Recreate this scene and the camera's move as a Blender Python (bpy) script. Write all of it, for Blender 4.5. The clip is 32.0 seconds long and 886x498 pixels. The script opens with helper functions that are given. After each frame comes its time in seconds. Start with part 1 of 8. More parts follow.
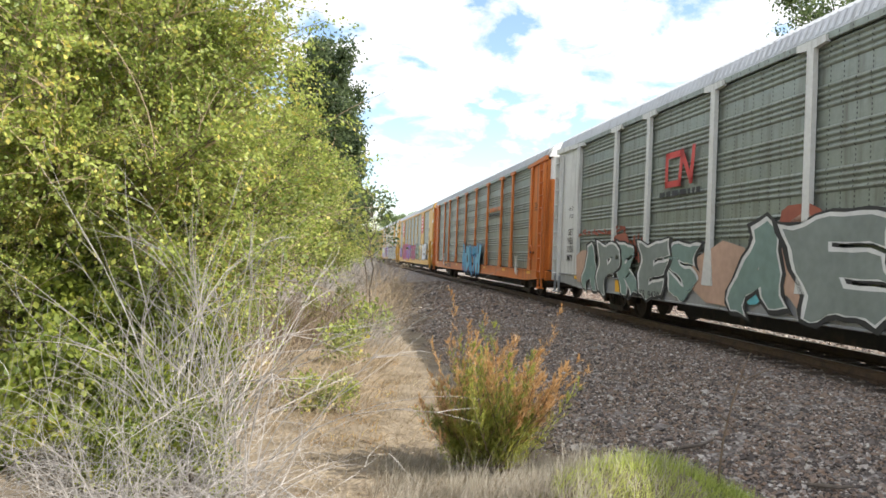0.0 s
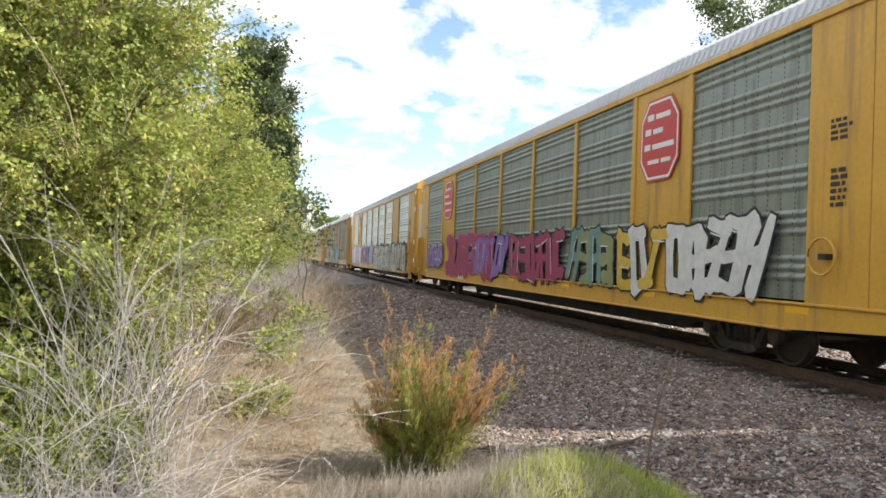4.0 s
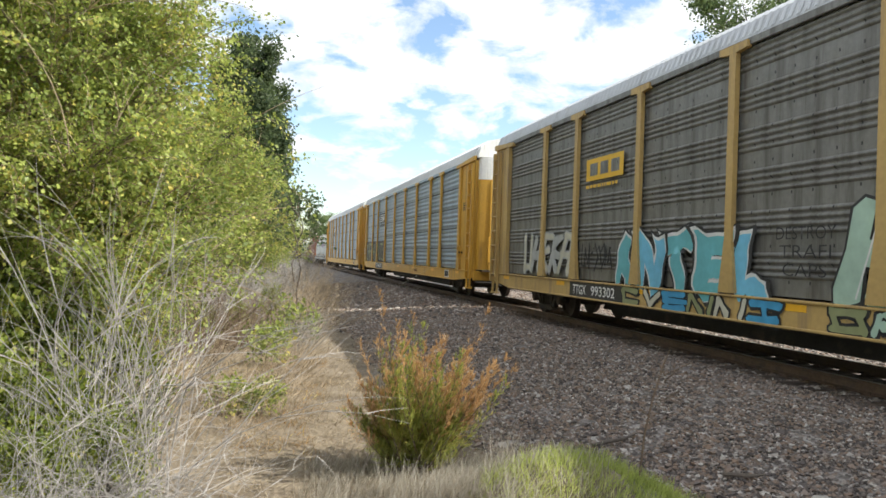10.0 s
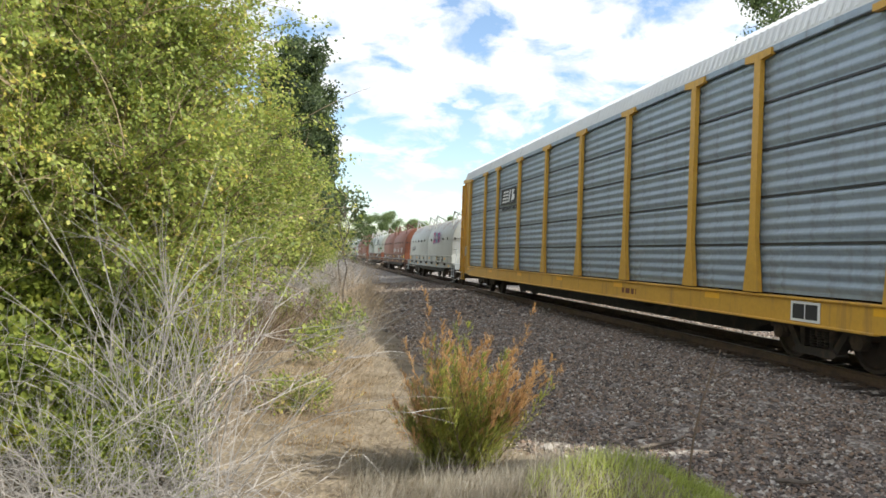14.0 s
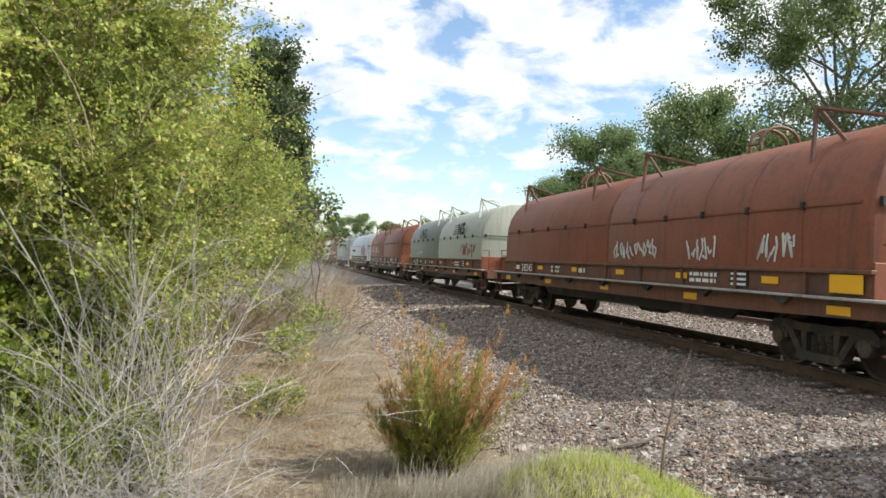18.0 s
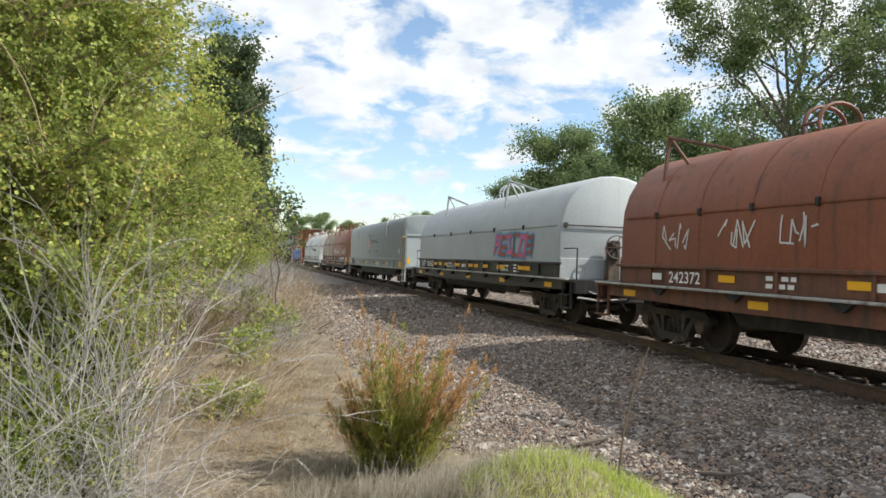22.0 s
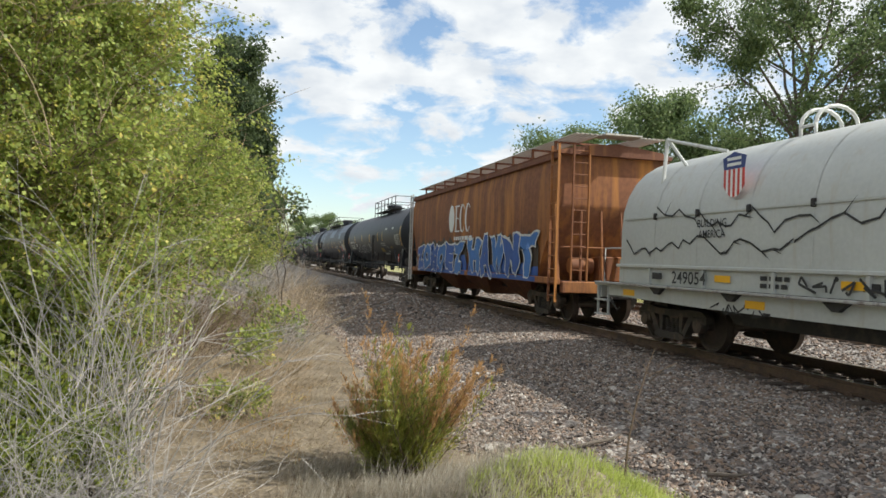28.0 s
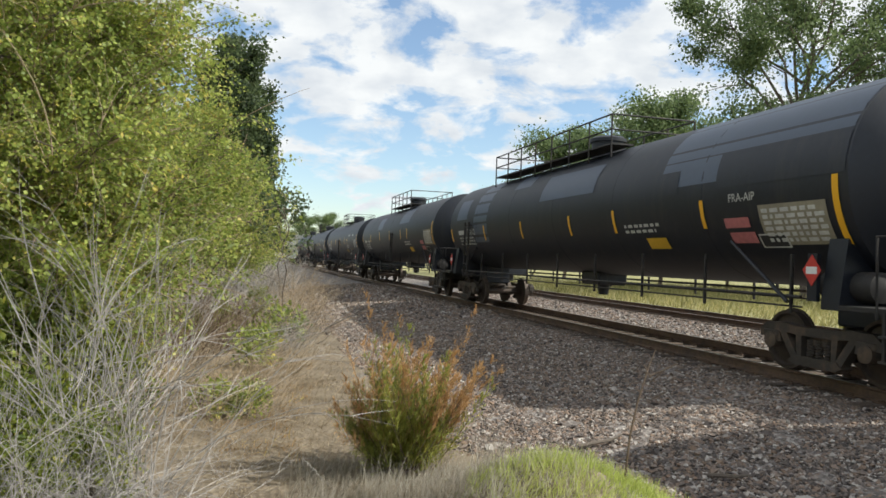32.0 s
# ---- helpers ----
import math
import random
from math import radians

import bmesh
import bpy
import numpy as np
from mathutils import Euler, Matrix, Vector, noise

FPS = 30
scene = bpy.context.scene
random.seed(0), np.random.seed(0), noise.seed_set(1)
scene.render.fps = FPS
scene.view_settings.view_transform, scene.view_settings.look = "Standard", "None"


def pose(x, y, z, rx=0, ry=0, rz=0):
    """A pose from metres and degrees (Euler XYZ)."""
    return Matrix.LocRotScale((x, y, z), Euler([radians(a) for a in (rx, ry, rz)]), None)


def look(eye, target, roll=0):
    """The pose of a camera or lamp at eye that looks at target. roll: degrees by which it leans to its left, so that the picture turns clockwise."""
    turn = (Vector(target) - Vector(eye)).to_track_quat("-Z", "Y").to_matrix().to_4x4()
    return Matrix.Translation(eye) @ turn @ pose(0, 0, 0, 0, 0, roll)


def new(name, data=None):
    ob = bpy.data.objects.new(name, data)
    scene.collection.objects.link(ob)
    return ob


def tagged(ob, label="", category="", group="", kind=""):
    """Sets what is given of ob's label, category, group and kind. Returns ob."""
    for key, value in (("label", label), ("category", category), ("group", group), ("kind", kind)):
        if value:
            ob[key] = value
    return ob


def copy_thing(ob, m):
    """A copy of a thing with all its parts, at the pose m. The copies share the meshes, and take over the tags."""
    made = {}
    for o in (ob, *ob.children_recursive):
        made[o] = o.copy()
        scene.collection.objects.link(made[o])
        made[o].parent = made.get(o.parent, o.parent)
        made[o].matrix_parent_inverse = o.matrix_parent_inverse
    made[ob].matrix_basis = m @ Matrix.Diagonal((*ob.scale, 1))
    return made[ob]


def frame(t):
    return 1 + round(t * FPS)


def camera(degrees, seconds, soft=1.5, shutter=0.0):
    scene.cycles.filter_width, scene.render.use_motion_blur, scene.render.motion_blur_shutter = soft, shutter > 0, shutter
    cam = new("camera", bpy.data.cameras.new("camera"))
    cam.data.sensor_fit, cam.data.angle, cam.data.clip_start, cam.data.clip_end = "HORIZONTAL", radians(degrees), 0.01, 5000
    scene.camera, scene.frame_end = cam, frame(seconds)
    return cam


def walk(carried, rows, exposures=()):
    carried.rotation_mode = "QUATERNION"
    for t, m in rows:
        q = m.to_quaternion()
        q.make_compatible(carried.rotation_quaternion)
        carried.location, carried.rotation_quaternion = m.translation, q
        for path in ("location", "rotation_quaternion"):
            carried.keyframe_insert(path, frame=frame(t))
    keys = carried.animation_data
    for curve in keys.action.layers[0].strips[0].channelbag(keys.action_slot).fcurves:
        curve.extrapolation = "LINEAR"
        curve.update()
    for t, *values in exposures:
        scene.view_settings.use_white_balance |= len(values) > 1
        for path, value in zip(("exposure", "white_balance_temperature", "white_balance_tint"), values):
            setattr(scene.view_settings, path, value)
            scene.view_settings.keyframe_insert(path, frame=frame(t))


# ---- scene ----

EXPOSURES = [(0.0, 0.90, 6500, 11), (3.0, 0.85, 6500, 11), (8.0, 0.68, 6450, 9), (13.0, 0.62, 6450, 8), (19.0, 0.45, 6450, 8), (25.0, 0.3, 6450, 7), (32.0, 0.2, 6450, 7)]
cam = camera(61.9, 32.0, soft=1.6)
EYE = (0.0, 0.0, 1.482)
TURNS = [
    (0, 90.461, -2.170, 6.522), (0.5, 90.474, -2.192, 6.507), (1, 90.471, -2.157, 6.499), (1.5, 90.476, -2.174, 6.480),
    (2, 90.454, -2.148, 6.466), (2.5, 90.487, -2.140, 6.456), (3, 90.682, -2.053, 3.813), (3.5, 90.781, -2.046, 2.210),
    (5.5, 90.818, -2.014, 0.279), (6, 90.781, -1.913, 0.134), (6.5, 90.783, -1.912, 0.109), (7, 90.753, -1.951, 0.138),
    (7.5, 90.712, -1.911, 0.193), (8, 90.710, -1.904, 0.353), (8.5, 90.725, -1.930, 0.524), (9, 90.716, -1.978, 0.711),
    (9.5, 90.684, -2.001, 0.864), (10, 90.664, -2.001, 0.982), (10.5, 90.659, -2.011, 1.106), (11, 90.605, -2.000, 1.189),
    (11.5, 90.518, -2.028, 4.376), (12, 90.512, -1.975, 4.582), (12.5, 90.524, -1.974, 4.572), (13, 90.523, -2.014, 4.534),
    (13.5, 90.517, -2.005, 4.501), (14, 90.541, -2.067, 4.474), (14.5, 90.536, -2.127, 4.459), (16.5, 90.560, -2.487, 4.383),
    (17, 90.620, -2.510, 4.346), (17.5, 90.607, -2.290, 4.293), (18, 90.773, -1.911, 2.437), (18.5, 90.851, -1.915, 0.774),
    (19, 90.799, -1.895, 0.352), (19.5, 90.767, -1.953, -0.159), (20, 90.747, -1.957, -0.504), (20.5, 90.731, -2.003, -0.696),
    (21, 90.745, -1.987, -0.745), (21.5, 90.787, -1.943, -0.661), (22, 90.831, -1.895, -0.586), (22.5, 90.889, -1.830, -0.467),
    (23, 90.911, -1.896, -0.288), (23.5, 90.896, -1.934, -0.146), (24, 90.844, -1.967, -0.026), (24.5, 90.765, -1.928, -0.020),
    (25, 90.786, -1.994, -0.010), (25.5, 90.792, -1.998, -0.011), (27.5, 90.874, -2.027, -0.057), (28, 90.843, -1.919, -0.134),
    (28.5, 90.833, -1.955, -0.137), (29, 90.838, -1.946, -0.132), (29.5, 90.866, -2.017, -0.123), (30, 90.852, -1.984, -0.124),
    (30.5, 90.879, -2.005, -0.127), (31, 90.875, -2.078, -0.104), (31.5, 90.858, -2.024, -0.084), (32, 90.855, -2.027, -0.066),
]
walk(cam, [(t, pose(*EYE, rx, ry, rz)) for t, rx, ry, rz in TURNS], EXPOSURES)

# ---- world, sun, sky ----
SUN_TO = Vector((1.045, -0.157, 1.0)).normalized()   # towards the sun
world = bpy.data.worlds.new("sky")
scene.world = world
world.use_nodes = True


def build_sky():
    nt = world.node_tree
    nt.nodes.clear()
    N, K = nt.nodes.new, nt.links.new
    out = N("ShaderNodeOutputWorld")
    bg = N("ShaderNodeBackground")
    sky = N("ShaderNodeTexSky")
    sky.sky_type = "NISHITA"
    sky.sun_disc = False
    sky.sun_elevation = math.asin(SUN_TO.z)
    sky.sun_rotation = math.atan2(SUN_TO.x, SUN_TO.y)
    sky.air_density, sky.dust_density, sky.ozone_density = 1.0, 0.6, 1.2
    bg.inputs["Strength"].default_value = 0.15
    # clouds: the view direction laid on a high flat layer
    tc = N("ShaderNodeTexCoord")
    sep = N("ShaderNodeSeparateXYZ")
    K(tc.outputs["Generated"], sep.inputs[0])
    up = N("ShaderNodeMath"); up.operation = "MAXIMUM"; up.inputs[1].default_value = 0.02
    K(sep.outputs["Z"], up.inputs[0])
    up2 = N("ShaderNodeMath"); up2.operation = "ADD"; up2.inputs[1].default_value = 0.34
    K(up.outputs[0], up2.inputs[0])
    dx = N("ShaderNodeMath"); dx.operation = "DIVIDE"
    dy = N("ShaderNodeMath"); dy.operation = "DIVIDE"
    K(sep.outputs["X"], dx.inputs[0]); K(up2.outputs[0], dx.inputs[1])
    K(sep.outputs["Y"], dy.inputs[0]); K(up2.outputs[0], dy.inputs[1])
    flat = N("ShaderNodeCombineXYZ")
    K(dx.outputs[0], flat.inputs[0]); K(dy.outputs[0], flat.inputs[1])
    n1 = N("ShaderNodeTexNoise")
    n1.inputs["Scale"].default_value = 5.6
    n1.inputs["Detail"].default_value = 9.0
    n1.inputs["Roughness"].default_value = 0.58
    n1.inputs["Distortion"].default_value = 0.25
    K(flat.outputs[0], n1.inputs["Vector"])
    ramp = N("ShaderNodeValToRGB")
    ramp.color_ramp.elements[0].position, ramp.color_ramp.elements[0].color = 0.44, (0, 0, 0, 1)
    ramp.color_ramp.elements[1].position, ramp.color_ramp.elements[1].color = 0.56, (1, 1, 1, 1)
    # more cloud overhead, small broken puffs towards the horizon
    lift = N("ShaderNodeMapRange")
    lift.inputs["From Min"].default_value, lift.inputs["From Max"].default_value = 0.08, 0.26
    lift.inputs["To Min"].default_value, lift.inputs["To Max"].default_value = -0.085, 0.065
    K(sep.outputs["Z"], lift.inputs["Value"])
    more = N("ShaderNodeMath"); more.operation = "ADD"
    K(n1.outputs["Fac"], more.inputs[0]); K(lift.outputs[0], more.inputs[1])
    K(more.outputs[0], ramp.inputs[0])
    mix = N("ShaderNodeMixRGB")
    n2 = N("ShaderNodeTexNoise")
    n2.inputs["Scale"].default_value, n2.inputs["Detail"].default_value = 7.5, 8.0
    K(flat.outputs[0], n2.inputs["Vector"])
    shade = N("ShaderNodeValToRGB")
    shade.color_ramp.elements[0].position, shade.color_ramp.elements[0].color = 0.34, (4.3, 4.5, 4.85, 1)
    shade.color_ramp.elements[1].position, shade.color_ramp.elements[1].color = 0.62, (5.6, 5.65, 5.75, 1)
    K(n2.outputs["Fac"], shade.inputs[0])
    K(shade.outputs[0], mix.inputs["Color2"])
    K(ramp.outputs["Color"], mix.inputs["Fac"])
    K(sky.outputs["Color"], mix.inputs["Color1"])
    K(mix.outputs["Color"], bg.inputs["Color"])
    K(bg.outputs[0], out.inputs["Surface"])


build_sky()
sun_data = bpy.data.lights.new("sun", "SUN")
sun_data.energy, sun_data.angle, sun_data.color = 4.6, radians(0.6), (1.0, 0.955, 0.87)
sun = new("sun", sun_data)
sun.matrix_world = look(SUN_TO * 60, (0, 0, 0))


# ---- materials ----
def rgb(c, k=1.0):
    return (c[0] * k, c[1] * k, c[2] * k, 1.0)


def surface(name, colour, rough=0.7, metal=0.0, spread=0.25, fine=14.0, coarse=1.1, bump=0.25, bump_scale=60.0,
            dirt=None, dirt_amount=0.0, streak=False, per="", dots=None, run=1.0, bands=None):
    """A painted, worn or mineral surface: grain and blotches at two sizes, optional streaked or blotchy dirt, bump."""
    m = bpy.data.materials.new(name)
    m.use_nodes = True
    nt = m.node_tree
    N, K = nt.nodes.new, nt.links.new
    b = nt.nodes["Principled BSDF"]
    tc = N("ShaderNodeTexCoord")
    f = N("ShaderNodeTexNoise"); f.inputs["Scale"].default_value = fine; f.inputs["Detail"].default_value = 5
    c = N("ShaderNodeTexNoise"); c.inputs["Scale"].default_value = coarse; c.inputs["Detail"].default_value = 4
    K(tc.outputs["Object"], f.inputs["Vector"]); K(tc.outputs["Object"], c.inputs["Vector"])
    add = N("ShaderNodeMath"); add.operation = "ADD"
    K(f.outputs["Fac"], add.inputs[0]); K(c.outputs["Fac"], add.inputs[1])
    value = add.outputs[0]
    if per:
        src = N("ShaderNodeObjectInfo") if per == "object" else N("ShaderNodeNewGeometry")
        mul = N("ShaderNodeMath"); mul.operation = "MULTIPLY_ADD"; mul.inputs[1].default_value = 0.8
        K(src.outputs["Random" if per == "object" else "Random Per Island"], mul.inputs[0])
        mul.inputs[2].default_value = -0.4
        a2 = N("ShaderNodeMath"); a2.operation = "ADD"
        K(value, a2.inputs[0]); K(mul.outputs[0], a2.inputs[1])
        value = a2.outputs[0]
    r = N("ShaderNodeMapRange")
    r.inputs["From Min"].default_value, r.inputs["From Max"].default_value = 0.6, 1.4
    r.inputs["To Min"].default_value, r.inputs["To Max"].default_value = 1 - spread, 1 + spread
    K(value, r.inputs["Value"])
    vm = N("ShaderNodeVectorMath"); vm.operation = "SCALE"
    vm.inputs[0].default_value = colour[:3]
    K(r.outputs["Result"], vm.inputs["Scale"])
    col = vm.outputs[0]
    if dirt:
        d = N("ShaderNodeTexNoise"); d.inputs["Scale"].default_value = 2.2; d.inputs["Detail"].default_value = 6
        d.inputs["Roughness"].default_value = 0.65
        if streak:
            mp = N("ShaderNodeMapping"); mp.inputs["Scale"].default_value = (2.2 * run, 2.2 * run, 0.22 * run)
            K(tc.outputs["Object"], mp.inputs["Vector"]); K(mp.outputs[0], d.inputs["Vector"])
        else:
            K(tc.outputs["Object"], d.inputs["Vector"])
        dr = N("ShaderNodeMapRange")
        dr.inputs["From Min"].default_value, dr.inputs["From Max"].default_value = 0.62 - 0.3 * dirt_amount, 0.82 - 0.3 * dirt_amount
        dr.clamp = True
        K(d.outputs["Fac"], dr.inputs["Value"])
        mx = N("ShaderNodeMixRGB")
        mx.inputs["Color2"].default_value = rgb(dirt)
        K(dr.outputs["Result"], mx.inputs["Fac"]); K(col, mx.inputs["Color1"])
        col = mx.outputs[0]
    if dots:
        # punched holes or rivets: pitch along, pitch up, half width, half height
        sp = N("ShaderNodeSeparateXYZ"); K(tc.outputs["Object"], sp.inputs[0])
        tests = []
        for axis, pitch, half_size in (("X", dots[0], dots[2]), ("Z", dots[1], dots[3])):
            fr = N("ShaderNodeMath"); fr.operation = "PINGPONG"; fr.inputs[1].default_value = pitch / 2
            K(sp.outputs[axis], fr.inputs[0])
            lt = N("ShaderNodeMath"); lt.operation = "LESS_THAN"; lt.inputs[1].default_value = half_size
            K(fr.outputs[0], lt.inputs[0])
            tests.append(lt.outputs[0])
        both = N("ShaderNodeMath"); both.operation = "MULTIPLY"
        K(tests[0], both.inputs[0]); K(tests[1], both.inputs[1])
        if bands:
            # holes only in the lower part of each pressed band: foot of the bands, their height, share
            off = N("ShaderNodeMath"); off.operation = "MULTIPLY_ADD"
            off.inputs[1].default_value, off.inputs[2].default_value = 1 / bands[1], -bands[0] / bands[1]
            K(sp.outputs["Z"], off.inputs[0])
            fr = N("ShaderNodeMath"); fr.operation = "FRACT"; K(off.outputs[0], fr.inputs[0])
            lt = N("ShaderNodeMath"); lt.operation = "LESS_THAN"; lt.inputs[1].default_value = bands[2]
            K(fr.outputs[0], lt.inputs[0])
            gate = N("ShaderNodeMath"); gate.operation = "MULTIPLY"
            K(both.outputs[0], gate.inputs[0]); K(lt.outputs[0], gate.inputs[1])
            both = gate
        hole = N("ShaderNodeMixRGB"); hole.inputs["Color2"].default_value = (0.03, 0.03, 0.03, 1)
        K(both.outputs[0], hole.inputs["Fac"]); K(col, hole.inputs["Color1"])
        col = hole.outputs[0]
    K(col, b.inputs["Base Color"])
    b.inputs["Roughness"].default_value = rough
    b.inputs["Metallic"].default_value = metal
    if bump:
        bn = N("ShaderNodeTexNoise"); bn.inputs["Scale"].default_value = bump_scale; bn.inputs["Detail"].default_value = 4
        K(tc.outputs["Object"], bn.inputs["Vector"])
        bp = N("ShaderNodeBump"); bp.inputs["Strength"].default_value = bump; bp.inputs["Distance"].default_value = 0.02
        K(bn.outputs["Fac"], bp.inputs["Height"]); K(bp.outputs[0], b.inputs["Normal"])
    return m


def leaf_material(name, dark, light, hue_spread=0.0, third=None):
    """Leaves: each leaf takes its own shade; light passes through them."""
    m = bpy.data.materials.new(name)
    m.use_nodes = True
    nt = m.node_tree
    N, K = nt.nodes.new, nt.links.new
    nt.nodes.remove(nt.nodes["Principled BSDF"])
    out = nt.nodes["Material Output"]
    g = N("ShaderNodeNewGeometry")
    ramp = N("ShaderNodeValToRGB")
    e = ramp.color_ramp.elements
    e[0].position, e[0].color = 0.0, rgb(dark)
    e[1].position, e[1].color = 0.8, rgb(light)
    if third:
        x = e.new(1.0); x.color = rgb(third)
    tc = N("ShaderNodeTexCoord")
    no = N("ShaderNodeTexNoise"); no.inputs["Scale"].default_value = 1.1; no.inputs["Detail"].default_value = 3.0
    K(tc.outputs["Object"], no.inputs["Vector"])
    m1 = N("ShaderNodeMath"); m1.operation = "MULTIPLY_ADD"
    m1.inputs[1].default_value, m1.inputs[2].default_value = 1.5, -0.70
    K(no.outputs["Fac"], m1.inputs[0])
    m2 = N("ShaderNodeMath"); m2.operation = "MULTIPLY_ADD"; m2.use_clamp = True
    m2.inputs[1].default_value = 0.85
    K(g.outputs["Random Per Island"], m2.inputs[0]); K(m1.outputs[0], m2.inputs[2])
    K(m2.outputs[0], ramp.inputs[0])
    d = N("ShaderNodeBsdfDiffuse")
    t = N("ShaderNodeBsdfTranslucent")
    gl = N("ShaderNodeBsdfGlossy"); gl.inputs["Roughness"].default_value = 0.45
    gl.inputs["Color"].default_value = (0.5, 0.5, 0.5, 1)
    K(ramp.outputs[0], d.inputs["Color"]); K(ramp.outputs[0], t.inputs["Color"])
    a = N("ShaderNodeMixShader"); a.inputs[0].default_value = 0.52
    K(d.outputs[0], a.inputs[1]); K(t.outputs[0], a.inputs[2])
    c = N("ShaderNodeMixShader"); c.inputs[0].default_value = 0.035
    K(a.outputs[0], c.inputs[1]); K(gl.outputs[0], c.inputs[2])
    K(c.outputs[0], out.inputs["Surface"])
    return m


# ---- mesh building ----
class Shape:
    """Vertices and faces of one mesh, gathered piece by piece."""

    def __init__(self):
        self.v, self.f = [], []

    def add(self, verts, faces):
        k = len(self.v)
        self.v.extend(verts)
        self.f.extend([tuple(i + k for i in q) for q in faces])
        return self

    def box(self, x0, x1, y0, y1, z0, z1, b=0.0):
        """A box; b chamfers its edges."""
        if b <= 0:
            return self.add([(x0, y0, z0), (x1, y0, z0), (x1, y1, z0), (x0, y1, z0), (x0, y0, z1), (x1, y0, z1), (x1, y1, z1), (x0, y1, z1)],
                            [(3, 2, 1, 0), (4, 5, 6, 7), (0, 1, 5, 4), (1, 2, 6, 5), (2, 3, 7, 6), (3, 0, 4, 7)])
        ring = [(x0 + b, y0), (x1 - b, y0), (x1, y0 + b), (x1, y1 - b), (x1 - b, y1), (x0 + b, y1), (x0, y1 - b), (x0, y0 + b)]
        small = [(min(max(x, x0 + b), x1 - b), min(max(y, y0 + b), y1 - b)) for x, y in ring]
        vs = [(x, y, z0) for x, y in small] + [(x, y, z0 + b) for x, y in ring] + [(x, y, z1 - b) for x, y in ring] + [(x, y, z1) for x, y in small]
        fs = [tuple(range(7, -1, -1)), tuple(range(24, 32))]
        for l in range(3):
            for i in range(8):
                j = (i + 1) % 8
                fs.append((l * 8 + i, l * 8 + j, l * 8 + 8 + j, l * 8 + 8 + i))
        return self.add(vs, fs)

    def prism(self, outline, a0, a1, axis="x"):
        """A flat outline pushed from a0 to a1 along an axis. Outlines are (y, z), (x, z) or (x, y)."""
        n = len(outline)
        put = {"x": lambda p, a: (a, p[0], p[1]), "y": lambda p, a: (p[0], a, p[1]), "z": lambda p, a: (p[0], p[1], a)}[axis]
        vs = [put(p, a0) for p in outline] + [put(p, a1) for p in outline]
        fs = [tuple(range(n - 1, -1, -1)), tuple(range(n, 2 * n))]
        fs += [(i, (i + 1) % n, n + (i + 1) % n, n + i) for i in range(n)]
        return self.add(vs, fs)

    def tube(self, path, r, sides=8, caps=True):
        """A round bar along a path; r may be one radius or one for each point."""
        n = len(path)
        rs = r if isinstance(r, (list, tuple)) else [r] * n
        pts = [Vector(p) for p in path]
        vs, fs = [], []
        for i, p in enumerate(pts):
            d = (pts[min(i + 1, n - 1)] - pts[max(i - 1, 0)]).normalized()
            side = d.cross(Vector((0, 0, 1)))
            side = (side if side.length > 1e-3 else d.cross(Vector((1, 0, 0)))).normalized()
            up = side.cross(d)
            for k in range(sides):
                a = 2 * math.pi * k / sides
                vs.append(tuple(p + rs[i] * (math.cos(a) * side + math.sin(a) * up)))
        for i in range(n - 1):
            for k in range(sides):
                j = (k + 1) % sides
                fs.append((i * sides + k, i * sides + j, (i + 1) * sides + j, (i + 1) * sides + k))
        if caps:
            fs += [tuple(range(sides - 1, -1, -1)), tuple(range((n - 1) * sides, n * sides))]
        return self.add(vs, fs)

    def lathe(self, profile, axis="x", sides=32, at=(0, 0, 0)):
        """A profile of (along, radius) turned round an axis."""
        vs, fs = [], []
        put = {"x": lambda a, c, s: (a, c, s), "y": lambda a, c, s: (c, a, s), "z": lambda a, c, s: (c, s, a)}[axis]
        for a, r in profile:
            for k in range(sides):
                w = 2 * math.pi * k / sides
                p = put(a, r * math.cos(w), r * math.sin(w))
                vs.append((p[0] + at[0], p[1] + at[1], p[2] + at[2]))
        for i in range(len(profile) - 1):
            for k in range(sides):
                j = (k + 1) % sides
                fs.append((i * sides + k, i * sides + j, (i + 1) * sides + j, (i + 1) * sides + k))
        fs += [tuple(range(sides)), tuple(range((len(profile) - 1) * sides, len(profile) * sides))]
        return self.add(vs, fs)

    def mesh(self, name, material, sharp=35):
        me = bpy.data.meshes.new(name)
        me.from_pydata(self.v, [], self.f)
        me.update()
        bm = bmesh.new()
        bm.from_mesh(me)
        bmesh.ops.recalc_face_normals(bm, faces=bm.faces)
        bm.to_mesh(me)
        bm.free()
        if sharp:
            me.shade_smooth()
            me.set_sharp_from_angle(angle=radians(sharp))
        me.materials.append(material)
        return me


def part(name, shape, material, parent=None, label="", m=None, sharp=35):
    """One mesh object under a thing or a part (or on its own)."""
    data = shape if isinstance(shape, bpy.types.Mesh) else shape.mesh(name, material, sharp)
    ob = new(name, data)
    if parent is not None:
        ob.parent = parent
    if m is not None:
        ob.matrix_basis = m
    if label:
        ob["label"] = label
    return ob


def thing(name, label, category, group="", kind=""):
    return tagged(new(name), label, category, group, kind)


